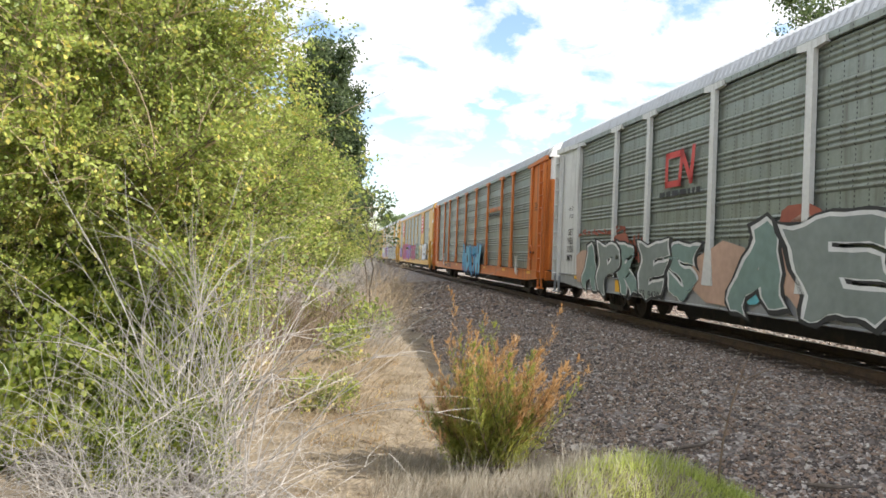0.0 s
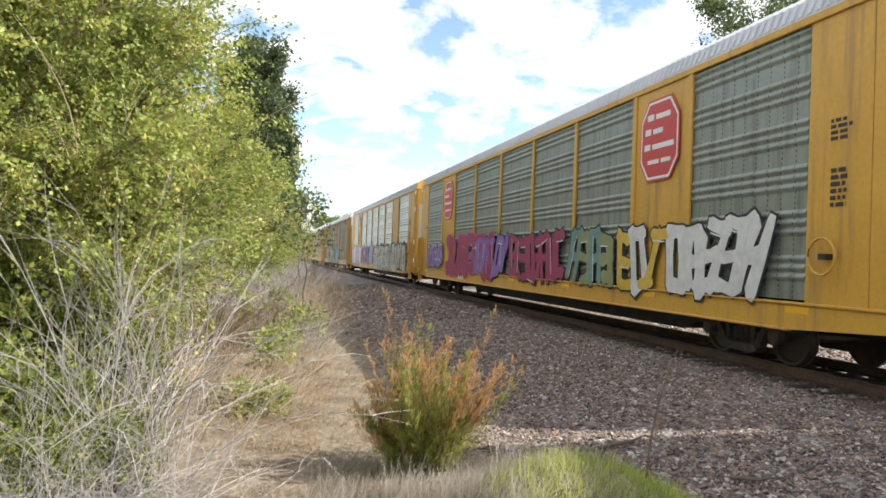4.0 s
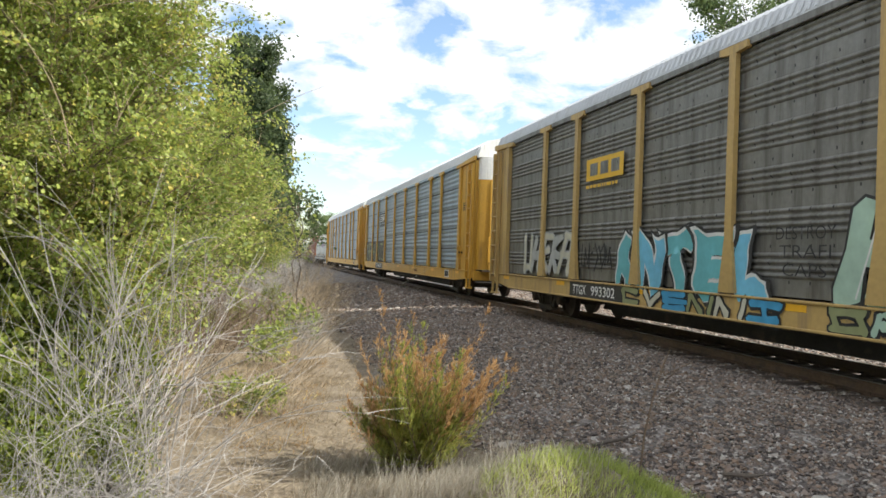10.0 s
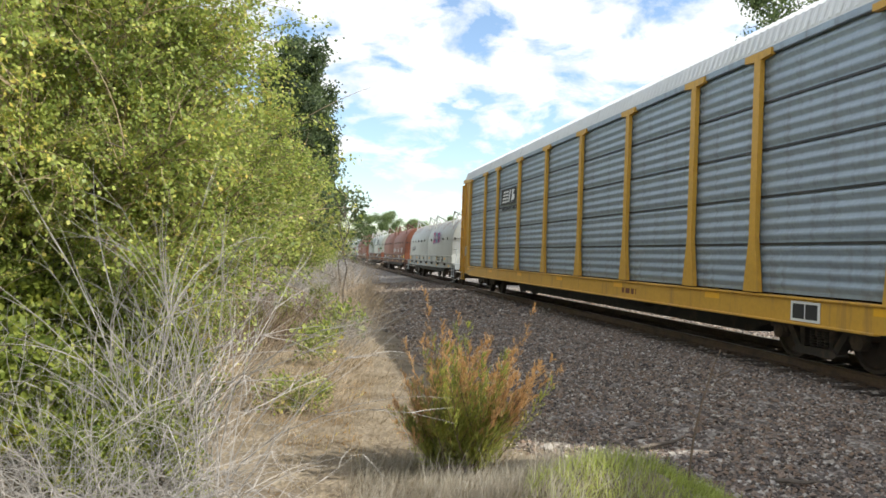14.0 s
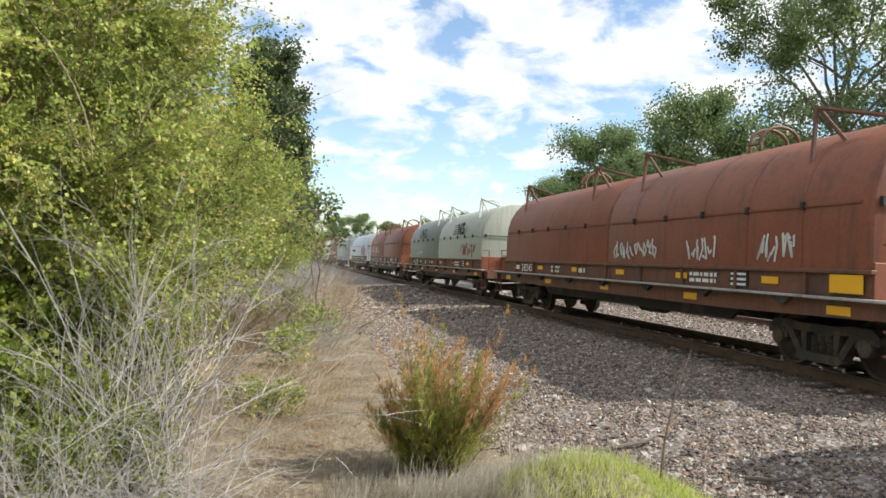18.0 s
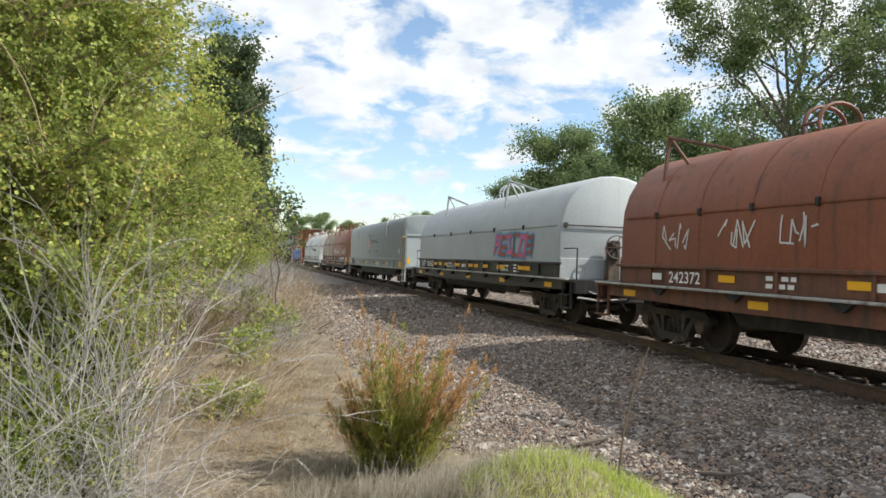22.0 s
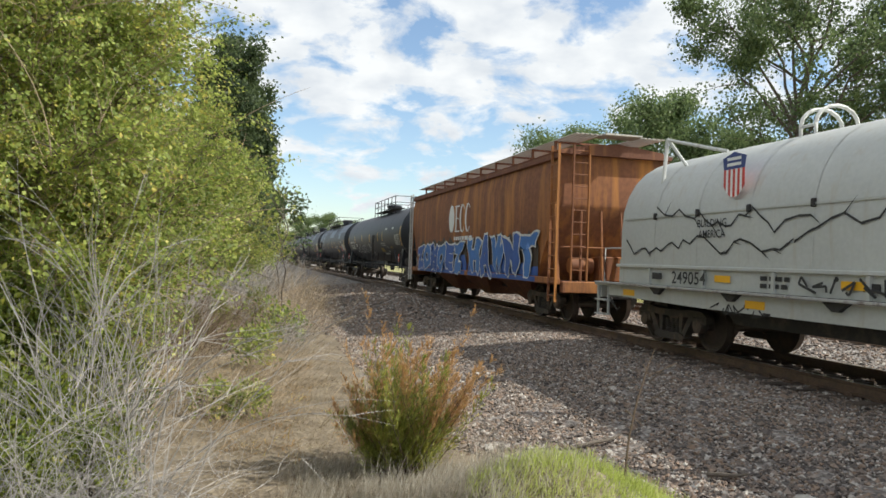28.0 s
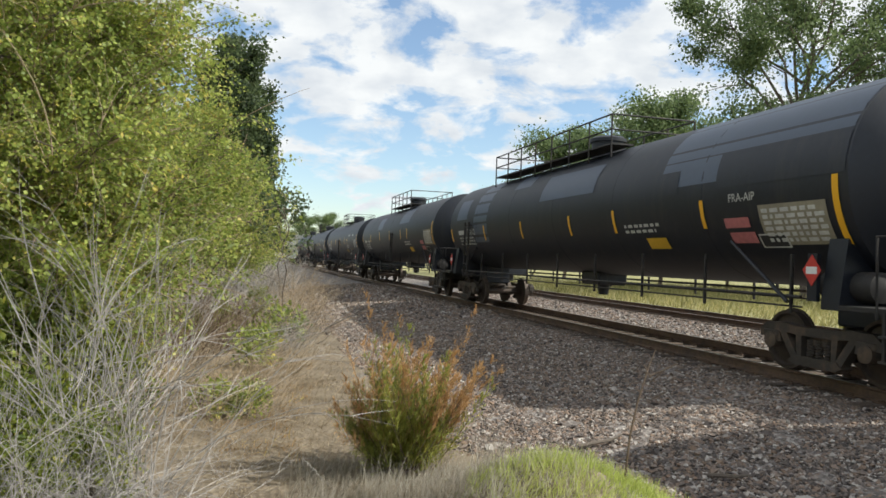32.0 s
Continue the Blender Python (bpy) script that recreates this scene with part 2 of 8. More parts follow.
def sheet(name, verts, faces, material, smooth=False):
    """A large mesh from numpy arrays of vertices and equal-sided faces."""
    me = bpy.data.meshes.new(name)
    k = faces.shape[1]
    me.vertices.add(len(verts)); me.vertices.foreach_set("co", np.ascontiguousarray(verts, dtype=np.float32).ravel())
    me.loops.add(faces.size); me.loops.foreach_set("vertex_index", np.ascontiguousarray(faces, dtype=np.int32).ravel())
    me.polygons.add(len(faces))
    me.polygons.foreach_set("loop_start", np.arange(0, faces.size, k, dtype=np.int32))
    me.polygons.foreach_set("use_smooth", np.full(len(faces), smooth))
    me.update(calc_edges=True)
    me.materials.append(material)
    return me


# ---- the plan: one straight line of track ----
HEADING = -0.2595                                    # the line's bearing away from the eye, from +y
AWAY = Vector((math.sin(HEADING), math.cos(HEADING), 0))
FAR = Vector((math.cos(HEADING), -math.sin(HEADING), 0))    # across the line, to its far side
RAIL_POINT = Vector((4.671, 14.0, 0))                # a point on the near rail's head
CENTRE = RAIL_POINT + FAR * 0.753
REACH = RAIL_POINT.dot(FAR)                          # from the eye square to the near rail
SECOND = 6.1                                         # from one track to the next
TRACK_TURN = Matrix.Rotation(-HEADING - math.pi / 2, 4, "Z")   # local +x points the way the train runs
SPEED, START = 12.30, -17.33
SLACK = ((0, 0), (16.5, 0), (24, -1.4), (26.5, -1.4), (29.5, -0.8), (32, -0.8))   # how far the train runs ahead of its even pace


def travelled(t):
    """How far the train has come since the start: it eases off a little and picks up again."""
    return SPEED * t + float(np.interp(t, [a for a, b in SLACK], [b for a, b in SLACK]))


def along(s, u, z=0.0):
    """The point s metres up the line from the plan's point, u metres to this side of the near rail."""
    return RAIL_POINT + AWAY * s - FAR * u + Vector((0, 0, z))


def su(x, y):
    p = Vector((x, y, 0)) - RAIL_POINT
    return p.dot(AWAY), -p.dot(FAR)


def smooth_step(a, b, x):
    k = np.clip((x - a) / (b - a), 0, 1)
    return k * k * (3 - 2 * k)


def ground_height(s, u):
    """Ballast bed, its slope, the path beside it and the knoll in front of the eye."""
    s, u = np.asarray(s, float), np.asarray(u, float)
    z = -0.21 - 0.30 * smooth_step(0.9, 5.2, u)
    z = z - 0.12 * smooth_step(6.0, 7.5, u) * (1 - smooth_step(-8, -3, -s))
    z = z + 0.30 * smooth_step(8.5, 12, u)
    x = RAIL_POINT.x + AWAY.x * s - FAR.x * u
    y = RAIL_POINT.y + AWAY.y * s - FAR.y * u
    z = z + 0.36 * np.exp(-(x / 2.4) ** 2 - (y / 2.6) ** 2)
    z = z + 0.53 * np.exp(-((x - 0.92) / 0.88) ** 2 - ((y - 5.45) / 0.95) ** 2)
    z = z - 0.10 * smooth_step(8.0, 12.0, -u)
    return z


# ---- paints and surfaces ----
STEEL_DARK = surface("truck_steel", (0.060, 0.050, 0.042), 0.75, 0.2, 0.3, dirt=(0.16, 0.11, 0.075), dirt_amount=0.45)
UNDER = surface("underframe_black", (0.030, 0.028, 0.027), 0.7, 0.1, 0.3, dirt=(0.10, 0.075, 0.055), dirt_amount=0.3)
WHEEL = surface("wheel_steel", (0.075, 0.058, 0.047), 0.6, 0.5, 0.3, dirt=(0.14, 0.09, 0.06), dirt_amount=0.3)
TREAD = surface("bright_tread", (0.42, 0.41, 0.40), 0.28, 0.9, 0.15, bump=0.05)
RAIL_RUST = surface("rail_rust", (0.135, 0.085, 0.055), 0.75, 0.2, 0.35, dirt=(0.07, 0.05, 0.04), dirt_amount=0.5)
RAIL_HEAD = surface("rail_head", (0.38, 0.35, 0.32), 0.35, 0.8, 0.2, bump=0.06)
TIE = surface("creosoted_tie", (0.085, 0.062, 0.046), 0.85, 0, 0.35, fine=25, dirt=(0.15, 0.12, 0.10), dirt_amount=0.5, per="object")
GALV = surface("galvanised_panel", (0.47, 0.51, 0.495), 0.34, 0.5, 0.16, dirt=(0.27, 0.275, 0.24), dirt_amount=0.32, streak=True, bump=0.08, dots=(0.085, 0.072, 0.015, 0.015), bands=(1.10, 0.6467, 0.36))
GALV_GREEN = surface("dull_green_grey_panel", (0.240, 0.268, 0.230), 0.44, 0.35, 0.16, dirt=(0.15, 0.15, 0.125), dirt_amount=0.45, streak=True, bump=0.08, dots=(0.30, 0.075, 0.010, 0.018))
GALV_DARK = surface("sooty_grey_panel", (0.200, 0.196, 0.180), 0.52, 0.3, 0.2, dirt=(0.10, 0.092, 0.080), dirt_amount=0.55, streak=True, bump=0.08, dots=(0.42, 0.26, 0.014, 0.022))
GALV_BLUE = surface("blue_grey_panel", (0.295, 0.355, 0.415), 0.46, 0.3, 0.14, dirt=(0.20, 0.225, 0.24), dirt_amount=0.35, streak=True, bump=0.08)
ROOF_WHITE = surface("chalky_white_roof", (0.70, 0.71, 0.71), 0.55, 0.05, 0.08, dirt=(0.5, 0.5, 0.49), dirt_amount=0.2, streak=True, bump=0.05)
ROOF_GREY = surface("galvanised_roof", (0.50, 0.515, 0.53), 0.5, 0.3, 0.12, dirt=(0.34, 0.34, 0.34), dirt_amount=0.3, streak=True, bump=0.06)
WHITE = surface("white_paint", (0.74, 0.74, 0.71), 0.55, 0, 0.1, dirt=(0.42, 0.40, 0.36), dirt_amount=0.2, streak=True, bump=0.05)
STRIP_GREY = surface("dusty_walkway_paint", (0.36, 0.35, 0.33), 0.65, 0, 0.2, dirt=(0.16, 0.13, 0.11), dirt_amount=0.4, streak=True, bump=0.05)
POST_WHITE = surface("grey_white_paint", (0.60, 0.60, 0.57), 0.55, 0, 0.12, dirt=(0.30, 0.28, 0.25), dirt_amount=0.3, streak=True, bump=0.05)
SILVER = surface("silver_sill_paint", (0.306, 0.315, 0.323), 0.5, 0.2, 0.12, dirt=(0.20, 0.18, 0.16), dirt_amount=0.35, streak=True, bump=0.05)
ORANGE = surface("orange_paint", (0.570, 0.166, 0.028), 0.55, 0, 0.14, dirt=(0.27, 0.105, 0.045), dirt_amount=0.3, streak=True, bump=0.05)
YELLOW = surface("yellow_paint", (0.570, 0.317, 0.041), 0.5, 0, 0.12, dirt=(0.33, 0.19, 0.055), dirt_amount=0.25, streak=True, bump=0.05)
TAN = surface("faded_yellow_paint", (0.468, 0.315, 0.111), 0.6, 0, 0.14, dirt=(0.28, 0.19, 0.10), dirt_amount=0.4, streak=True, bump=0.05)
BLACK = surface("black_paint", (0.022, 0.022, 0.024), 0.45, 0, 0.2, dirt=(0.07, 0.06, 0.055), dirt_amount=0.25, streak=True, bump=0.04)
TANK_BLACK = surface("weathered_black_tank_paint", (0.009, 0.012, 0.019), 0.52, 0, 0.25, coarse=0.5, dirt=(0.022, 0.022, 0.024), dirt_amount=0.35, streak=True, bump=0.03)
TANK_PATCH = surface("blue_black_repaint", (0.050, 0.070, 0.105), 0.45, 0, 0.1, bump=0.03)
RED_OXIDE = surface("red_oxide_paint", (0.205, 0.064, 0.029), 0.6, 0, 0.22, dirt=(0.085, 0.038, 0.024), dirt_amount=0.28, streak=True, bump=0.06)
RED_FADED = surface("faded_red_oxide_paint", (0.275, 0.108, 0.062), 0.65, 0, 0.2, dirt=(0.13, 0.06, 0.04), dirt_amount=0.35, streak=True, bump=0.06)
RED_SILL = surface("dirty_red_sill_paint", (0.155, 0.062, 0.035), 0.65, 0, 0.25, dirt=(0.07, 0.045, 0.035), dirt_amount=0.5, streak=True, bump=0.08)
HOOD_WHITE = surface("off_white_hood_paint", (0.455, 0.465, 0.440), 0.5, 0, 0.10, dirt=(0.40, 0.36, 0.30), dirt_amount=0.2, streak=True, bump=0.04)
HOOD_CREAM = surface("cream_green_hood_paint", (0.376, 0.400, 0.336), 0.5, 0, 0.12, dirt=(0.30, 0.29, 0.23), dirt_amount=0.3, streak=True, bump=0.04)
HOOD_OLIVE = surface("grey_green_hood_paint", (0.20, 0.225, 0.19), 0.5, 0, 0.12, dirt=(0.15, 0.15, 0.12), dirt_amount=0.3, streak=True, bump=0.04)
HOOD_GREY = surface("light_grey_hood_paint", (0.376, 0.408, 0.424), 0.48, 0, 0.10, dirt=(0.33, 0.33, 0.31), dirt_amount=0.2, streak=True, bump=0.04)
UP_GREY = surface("plain_grey_paint", (0.238, 0.270, 0.276), 0.48, 0, 0.10, dirt=(0.165, 0.175, 0.170), dirt_amount=0.28, streak=True, bump=0.03)
RUST = surface("rusted_brown_paint", (0.20, 0.076, 0.032), 0.75, 0, 0.38, fine=9, coarse=0.6, dirt=(0.47, 0.19, 0.042), dirt_amount=0.50, streak=True, bump=0.15, run=0.42)
RUST_DARK = surface("dark_rust", (0.155, 0.060, 0.032), 0.8, 0, 0.3, dirt=(0.30, 0.13, 0.05), dirt_amount=0.3, streak=True, bump=0.15)
REFLECT = surface("yellow_reflector", (0.80, 0.42, 0.02), 0.4, 0, 0.05, bump=0)
RED_PAINT = surface("red_marking", (0.52, 0.045, 0.035), 0.5, 0, 0.1, bump=0)
BLUE_PAINT = surface("blue_marking", (0.035, 0.055, 0.19), 0.5, 0, 0.1, bump=0)
BLACK_MARK = surface("black_marking", (0.025, 0.025, 0.026), 0.6, 0, 0.15, bump=0)
WHITE_MARK = surface("white_marking", (0.72, 0.72, 0.70), 0.6, 0, 0.1, bump=0)
YELLOW_MARK = surface("yellow_marking", (0.70, 0.42, 0.03), 0.6, 0, 0.1, bump=0)
SPRAY = {
    "teal": (0.14, 0.26, 0.235), "white": (0.62, 0.62, 0.60), "blue": (0.055, 0.30, 0.52), "purple": (0.22, 0.12, 0.38),
    "lilac": (0.42, 0.38, 0.56), "maroon": (0.30, 0.035, 0.10), "cream": (0.52, 0.50, 0.40), "aqua": (0.13, 0.42, 0.46),
    "olive": (0.25, 0.27, 0.13), "brown": (0.058, 0.040, 0.032), "gold": (0.62, 0.42, 0.06), "royal": (0.040, 0.105, 0.36),
    "bone": (0.40, 0.41, 0.34), "mint": (0.36, 0.50, 0.40), "deep_blue": (0.055, 0.17, 0.46), "sky": (0.16, 0.46, 0.64), "pale_teal": (0.175, 0.255, 0.225), "slate_teal": (0.195, 0.225, 0.205), "salmon": (0.46, 0.30, 0.22),
    "grey": (0.40, 0.41, 0.40), "rustred": (0.30, 0.085, 0.05), "green": (0.10, 0.33, 0.14), "pink": (0.55, 0.12, 0.22),
}
SPRAY = {k: surface("spray_" + k, c, 0.6, 0, 0.2, fine=6, bump=0) for k, c in SPRAY.items()}
SPRAY["black"] = BLACK_MARK


# ---- words, made once as flat meshes ----
WORDS = {}


def word(text, material, bold=0.0, lean=0.0):
    """A word as a flat mesh in its own x-z plane, one metre high capitals, its middle at the origin; faces -y."""
    key = (text, material.name, bold, lean)
    if key not in WORDS:
        cu = bpy.data.curves.new("word", "FONT")
        cu.body, cu.size, cu.offset, cu.shear, cu.resolution_u = text, 1.4, bold, lean, 3
        cu.align_x, cu.align_y = "CENTER", "CENTER"
        ob = bpy.data.objects.new("word", cu)
        scene.collection.objects.link(ob)
        dg = bpy.context.evaluated_depsgraph_get()
        me = bpy.data.meshes.new_from_object(ob.evaluated_get(dg))
        bpy.data.objects.remove(ob)
        me.transform(Matrix.Rotation(math.pi / 2, 4, "X"))
        co = np.empty(len(me.vertices) * 3, np.float32)
        me.vertices.foreach_get("co", co)
        co = co.reshape(-1, 3)
        if len(co):
            co[:, 0] -= (co[:, 0].min() + co[:, 0].max()) / 2
            co[:, 2] -= (co[:, 2].min() + co[:, 2].max()) / 2
            me.vertices.foreach_set("co", co.ravel())
        me.materials.clear(); me.materials.append(material)
        me.update()
        WORDS[key] = me
    return WORDS[key]


def lettering(parent, text, x, z, y, height, width=None, material=WHITE_MARK, bold=0.012, lean=0.0, label=""):
    """Painted words on the camera's side (y < 0) of a car, capitals of that height, stretched to that width."""
    me = word(text, material, bold, lean)
    xs = [v.co.x for v in me.vertices]
    zs = [v.co.z for v in me.vertices]
    k = height / (max(zs) - min(zs))
    kx = width / (max(xs) - min(xs)) if width else k
    m = Matrix.Translation((x, y, z)) @ Matrix.Diagonal((kx, 1, k, 1))
    data = me.copy()
    data.transform(m)
    return part("lettering", data, material, parent, label)


def bars(parent, x0, x1, z0, z1, y, rows, material=WHITE_MARK, seed=1):
    """Small writing that cannot be read: rows of short bars."""
    rnd = random.Random(seed)
    s = Shape()
    h = (z1 - z0) / rows
    for r in range(rows):
        x = x0
        end = x1 - rnd.random() * 0.25 * (x1 - x0)
        while x < end:
            w = min((0.4 + rnd.random() * 1.6) * h, end - x)
            s.box(x, x + w, y - 0.002, y + 0.002, z0 + h * (r + 0.2), z0 + h * (r + 0.8))
            x += w + 0.45 * h
    ob = part("stencil_lettering", s, material, parent)
    return tagged(ob, kind="stuff") or ob


def graffiti(parent, x0, x1, z0, z1, y, fills, edge="black", n=6, seed=1, text="", backing="", thick=0.165):
    """Sprayed lettering: a backing cloud, black-edged rounded letters and their fills, a few millimetres off the panel ribs."""
    rnd = random.Random(seed)
    if backing:
        s = Shape()
        top, low = [], []
        steps = max(8, int((x1 - x0) * 3))
        for i in range(steps + 1):
            x = x0 - 0.15 + (x1 - x0 + 0.3) * i / steps
            top.append((x, z1 + 0.02 + 0.22 * rnd.random()))
            low.append((x, z0 - 0.02 - 0.10 * rnd.random()))
        s.prism(low + top[::-1], y + 0.001, y + 0.003, "y")
        part("graffiti_backing", s, SPRAY[backing], parent)
    if text:
        w = x1 - x0
        for dy, mat, bold, grow in ((0.0, SPRAY[edge], 0.085, 1.05), (-0.004, SPRAY[fills[0]], 0.03, 0.99)):
            lettering(parent, text, (x0 + x1) / 2, (z0 + z1) / 2, y + dy - 0.001, (z1 - z0) * grow, w * grow, mat, bold, 0.15).name = "graffiti"
        return
    step = (x1 - x0) / n
    h = z1 - z0
    GL = [((0, 0), (0, 2)), ((2, 0), (2, 2)), ((0, 2), (2, 2)), ((0, 1), (2, 1)), ((0, 0), (2, 0)), ((0, 2), (1, 0)), ((1, 0), (2, 2)), ((0, 1), (2, 0)), ((1, 0), (1, 2))]
    KINDS = [(0, 2, 1, 3), (0, 2, 3, 4), (2, 8, 4), (0, 1, 3), (0, 4, 1), (0, 2, 3, 7), (5, 6), (0, 5, 1), (2, 3, 4, 1), (0, 2, 4), (2, 1, 4, 0)]
    for i in range(n):
        cx, lay = x0 + step * (i + 0.5), y - 0.003 - 0.0016 * (i % 4)
        slant, drop, grow = 0.30 * (rnd.random() - 0.35), 0.10 * h * (rnd.random() - 0.5), 0.92 + 0.2 * rnd.random()
        edge_shape, fill_shape, shine_shape = Shape(), Shape(), Shape()
        w = h * thick * (0.85 + 0.3 * rnd.random())
        for k in rnd.choice(KINDS):
            (ax, az), (bx, bz) = GL[k]
            jit = lambda q: (rnd.random() - 0.5) * q
            a = Vector((cx + jit(0.16 * step) + (ax - 1) * step * 0.36 * grow + slant * (az - 1) * h, z0 + h / 2 + drop + jit(0.12 * h) + (az - 1) * h * 0.40 * grow))
            b = Vector((cx + jit(0.16 * step) + (bx - 1) * step * 0.36 * grow + slant * (bz - 1) * h, z0 + h / 2 + drop + jit(0.12 * h) + (bz - 1) * h * 0.40 * grow))
            d = (b - a).normalized()
            p = Vector((-d.y, d.x))
            j = [0.55 + 0.9 * rnd.random() for _ in range(6)]
            for sh, ww, yy in ((edge_shape, w * 0.62 + 0.045, lay), (fill_shape, w * 0.62, lay - 0.005 - 0.0003 * k)):
                q = [a - d * ww * 0.9 + p * ww * 0.5 * j[0], a - d * ww * 0.9 - p * ww * 0.5 * j[1], a - p * ww * j[2], (a + b) / 2 - p * ww * 0.85, b - p * ww * j[3], b + d * ww * 0.9 - p * ww * 0.45, b + d * ww * 0.9 * j[4] + p * ww * 0.5, b + p * ww * j[5], (a + b) / 2 + p * ww * 0.85, a + p * ww]
                sh.prism([tuple(v) for v in q], yy - 0.0008, yy + 0.0008, "y")
            if edge == "black" and h > 1.0 and not shine_shape.v and rnd.random() < 0.7:
                e0, e1 = a - p * (w * 0.62 * 0.95) , b - p * (w * 0.62 * 0.90)
                shine_shape.prism([tuple(e0), tuple(e0 - p * 0.03), tuple(e1 - p * 0.03), tuple(e1)], lay - 0.0098, lay - 0.0088, "y")
        letter = part("graffiti_letter", edge_shape, SPRAY[edge], parent)
        part("letter_fill", fill_shape, SPRAY[fills[i % len(fills)]], letter)
        if len(shine_shape.v):
            part("letter_shine", shine_shape, SPRAY["white"], letter)


def bent_letter(ch, paint, bold, cuts):
    """A letter's flat mesh, cut fine enough to bend."""
    me = word(ch, SPRAY[paint], bold, 0.0).copy()
    bm = bmesh.new()
    bm.from_mesh(me)
    for _ in range(cuts):
        bmesh.ops.subdivide_edges(bm, edges=[e for e in bm.edges if e.calc_length() > 0.16], cuts=1)
    bmesh.ops.triangulate(bm, faces=bm.faces)
    bm.to_mesh(me)
    bm.free()
    return me


def graffiti_word(parent, text, x0, x1, z0, z1, y, fills, edge="black", shine="white", seed=1, shade="", fat=0.11, rim=0.055, pack=1.26):
    """Sprayed word, letter by letter: fat, bent, overlapping letters with an edge, a thin shine line and a fill."""
    rnd = random.Random(seed)
    n = len(text)
    step = (x1 - x0) / n
    h = z1 - z0
    for i, ch in enumerate(text):
        cx, cz = x0 + step * (i + 0.5), (z0 + z1) / 2 + 0.05 * h * (rnd.random() - 0.5)
        lean, flare, tilt = 0.34 * (rnd.random() - 0.35), 0.25 + 0.5 * rnd.random(), 0.22 * (rnd.random() - 0.5)
        p1, p2, p3 = 6.28 * rnd.random(), 6.28 * rnd.random(), 6.28 * rnd.random()
        wide, tall = step * (pack + 0.16 * rnd.random()), h * (0.92 + 0.16 * rnd.random())
        top = None
        base = y - 0.003 - 0.007 * (i % 2)
        layers = [("graffiti_letter", edge, fat + 1.9 * rim, 0.0, 0.0, 0.0), ("letter_shine", shine, fat + 0.75 * rim, -0.0018, -0.012, 0.015), ("letter_fill", fills[i % len(fills)], fat, -0.0036, 0.006, -0.008)]
        if shade:
            layers.insert(1, ("letter_shade", shade, fat + rim, -0.0009, 0.05, -0.05))
        for name, paint, bold, dy, ox, oz in layers:
            me = bent_letter(ch, paint, bold, 3)
            co = np.empty(len(me.vertices) * 3, np.float32)
            me.vertices.foreach_get("co", co)
            co = co.reshape(-1, 3)
            xs, zs = co[:, 0].copy(), co[:, 2].copy()
            if top is None:
                hx, hz = abs(xs).max(), abs(zs).max()
            qx, qz = xs / hx, zs / hz
            bx = qx * (0.84 + flare * 0.55 * qz * np.abs(qz)) + 0.10 * np.sin(3.4 * qz + p1) + 0.05 * np.sin(7.1 * qz + p2)
            bz = qz + tilt * qx + 0.09 * np.sin(3.6 * qx + p3) + 0.04 * np.sin(8.3 * qx + p1)
            co[:, 0] = cx + ox + wide * 0.5 * bx + lean * qz * h * 0.5
            co[:, 2] = cz + oz + tall * 0.5 * bz
            co[:, 1] = base + dy
            me.vertices.foreach_set("co", co.ravel())
            me.update()
            ob = part(name, me, SPRAY[paint], parent if top is None else top)
            if top is None:
                top = ob


def scrawl(parent, x0, x1, z0, z1, y, material, seed=1, strokes=9, r=0.012):
    """A thin sprayed scribble."""
    rnd = random.Random(seed)
    s = Shape()
    for i in range(strokes):
        cx = x0 + (x1 - x0) * (i + 0.5) / strokes
        w = (x1 - x0) / strokes
        pts = [(cx + (rnd.random() - 0.5) * 1.5 * w, z0 + (z1 - z0) * rnd.random()) for _ in range(4)]
        for a, b in zip(pts, pts[1:]):
            d = Vector((b[0] - a[0], b[1] - a[1]))
            if d.length < 1e-3:
                continue
            p = Vector((-d.y, d.x)).normalized() * r
            s.prism([(a[0] + p.x, a[1] + p.y), (a[0] - p.x, a[1] - p.y), (b[0] - p.x, b[1] - p.y), (b[0] + p.x, b[1] + p.y)], y - 0.001 - 0.0004 * i, y + 0.001, "y")
    return tagged(part("sprayed_scribble", s, material, parent), kind="stuff")


# ---- running gear shared by all the cars ----
def side_frame_shape():
    s = Shape()
    y0, y1 = -0.085, 0.085
    # arched top member, dropped ends over the bearings, and two slanting members down to the spring seat
    s.prism([(-1.13, 0.50), (-1.13, 0.62), (-1.00, 0.72), (-0.62, 0.735), (-0.40, 0.70), (0.40, 0.70), (0.62, 0.735), (1.00, 0.72), (1.13, 0.62), (1.13, 0.50),
             (1.03, 0.50), (1.00, 0.58), (0.78, 0.60), (0.60, 0.60), (0.36, 0.575), (-0.36, 0.575), (-0.60, 0.60), (-0.78, 0.60), (-1.00, 0.58), (-1.03, 0.50)], y0, y1, "y")
    for k in (-1, 1):
        s.prism([(k * 0.74, 0.61), (k * 0.60, 0.61), (k * 0.33, 0.24), (k * 0.45, 0.20)], y0 + 0.01, y1 - 0.01, "y")
        s.prism([(k * 0.40, 0.60), (k * 0.28, 0.60), (k * 0.28, 0.26), (k * 0.36, 0.26)], y0 + 0.015, y1 - 0.015, "y")
        s.prism([(k * 0.80, 0.60), (k * 0.72, 0.60), (k * 0.70, 0.44), (k * 0.76, 0.44)], y0, y1, "y")
    s.prism([(-0.50, 0.20), (-0.40, 0.28), (0.40, 0.28), (0.50, 0.20), (0.40, 0.15), (-0.40, 0.15)], y0 - 0.02, y1 + 0.02, "y")
    return s


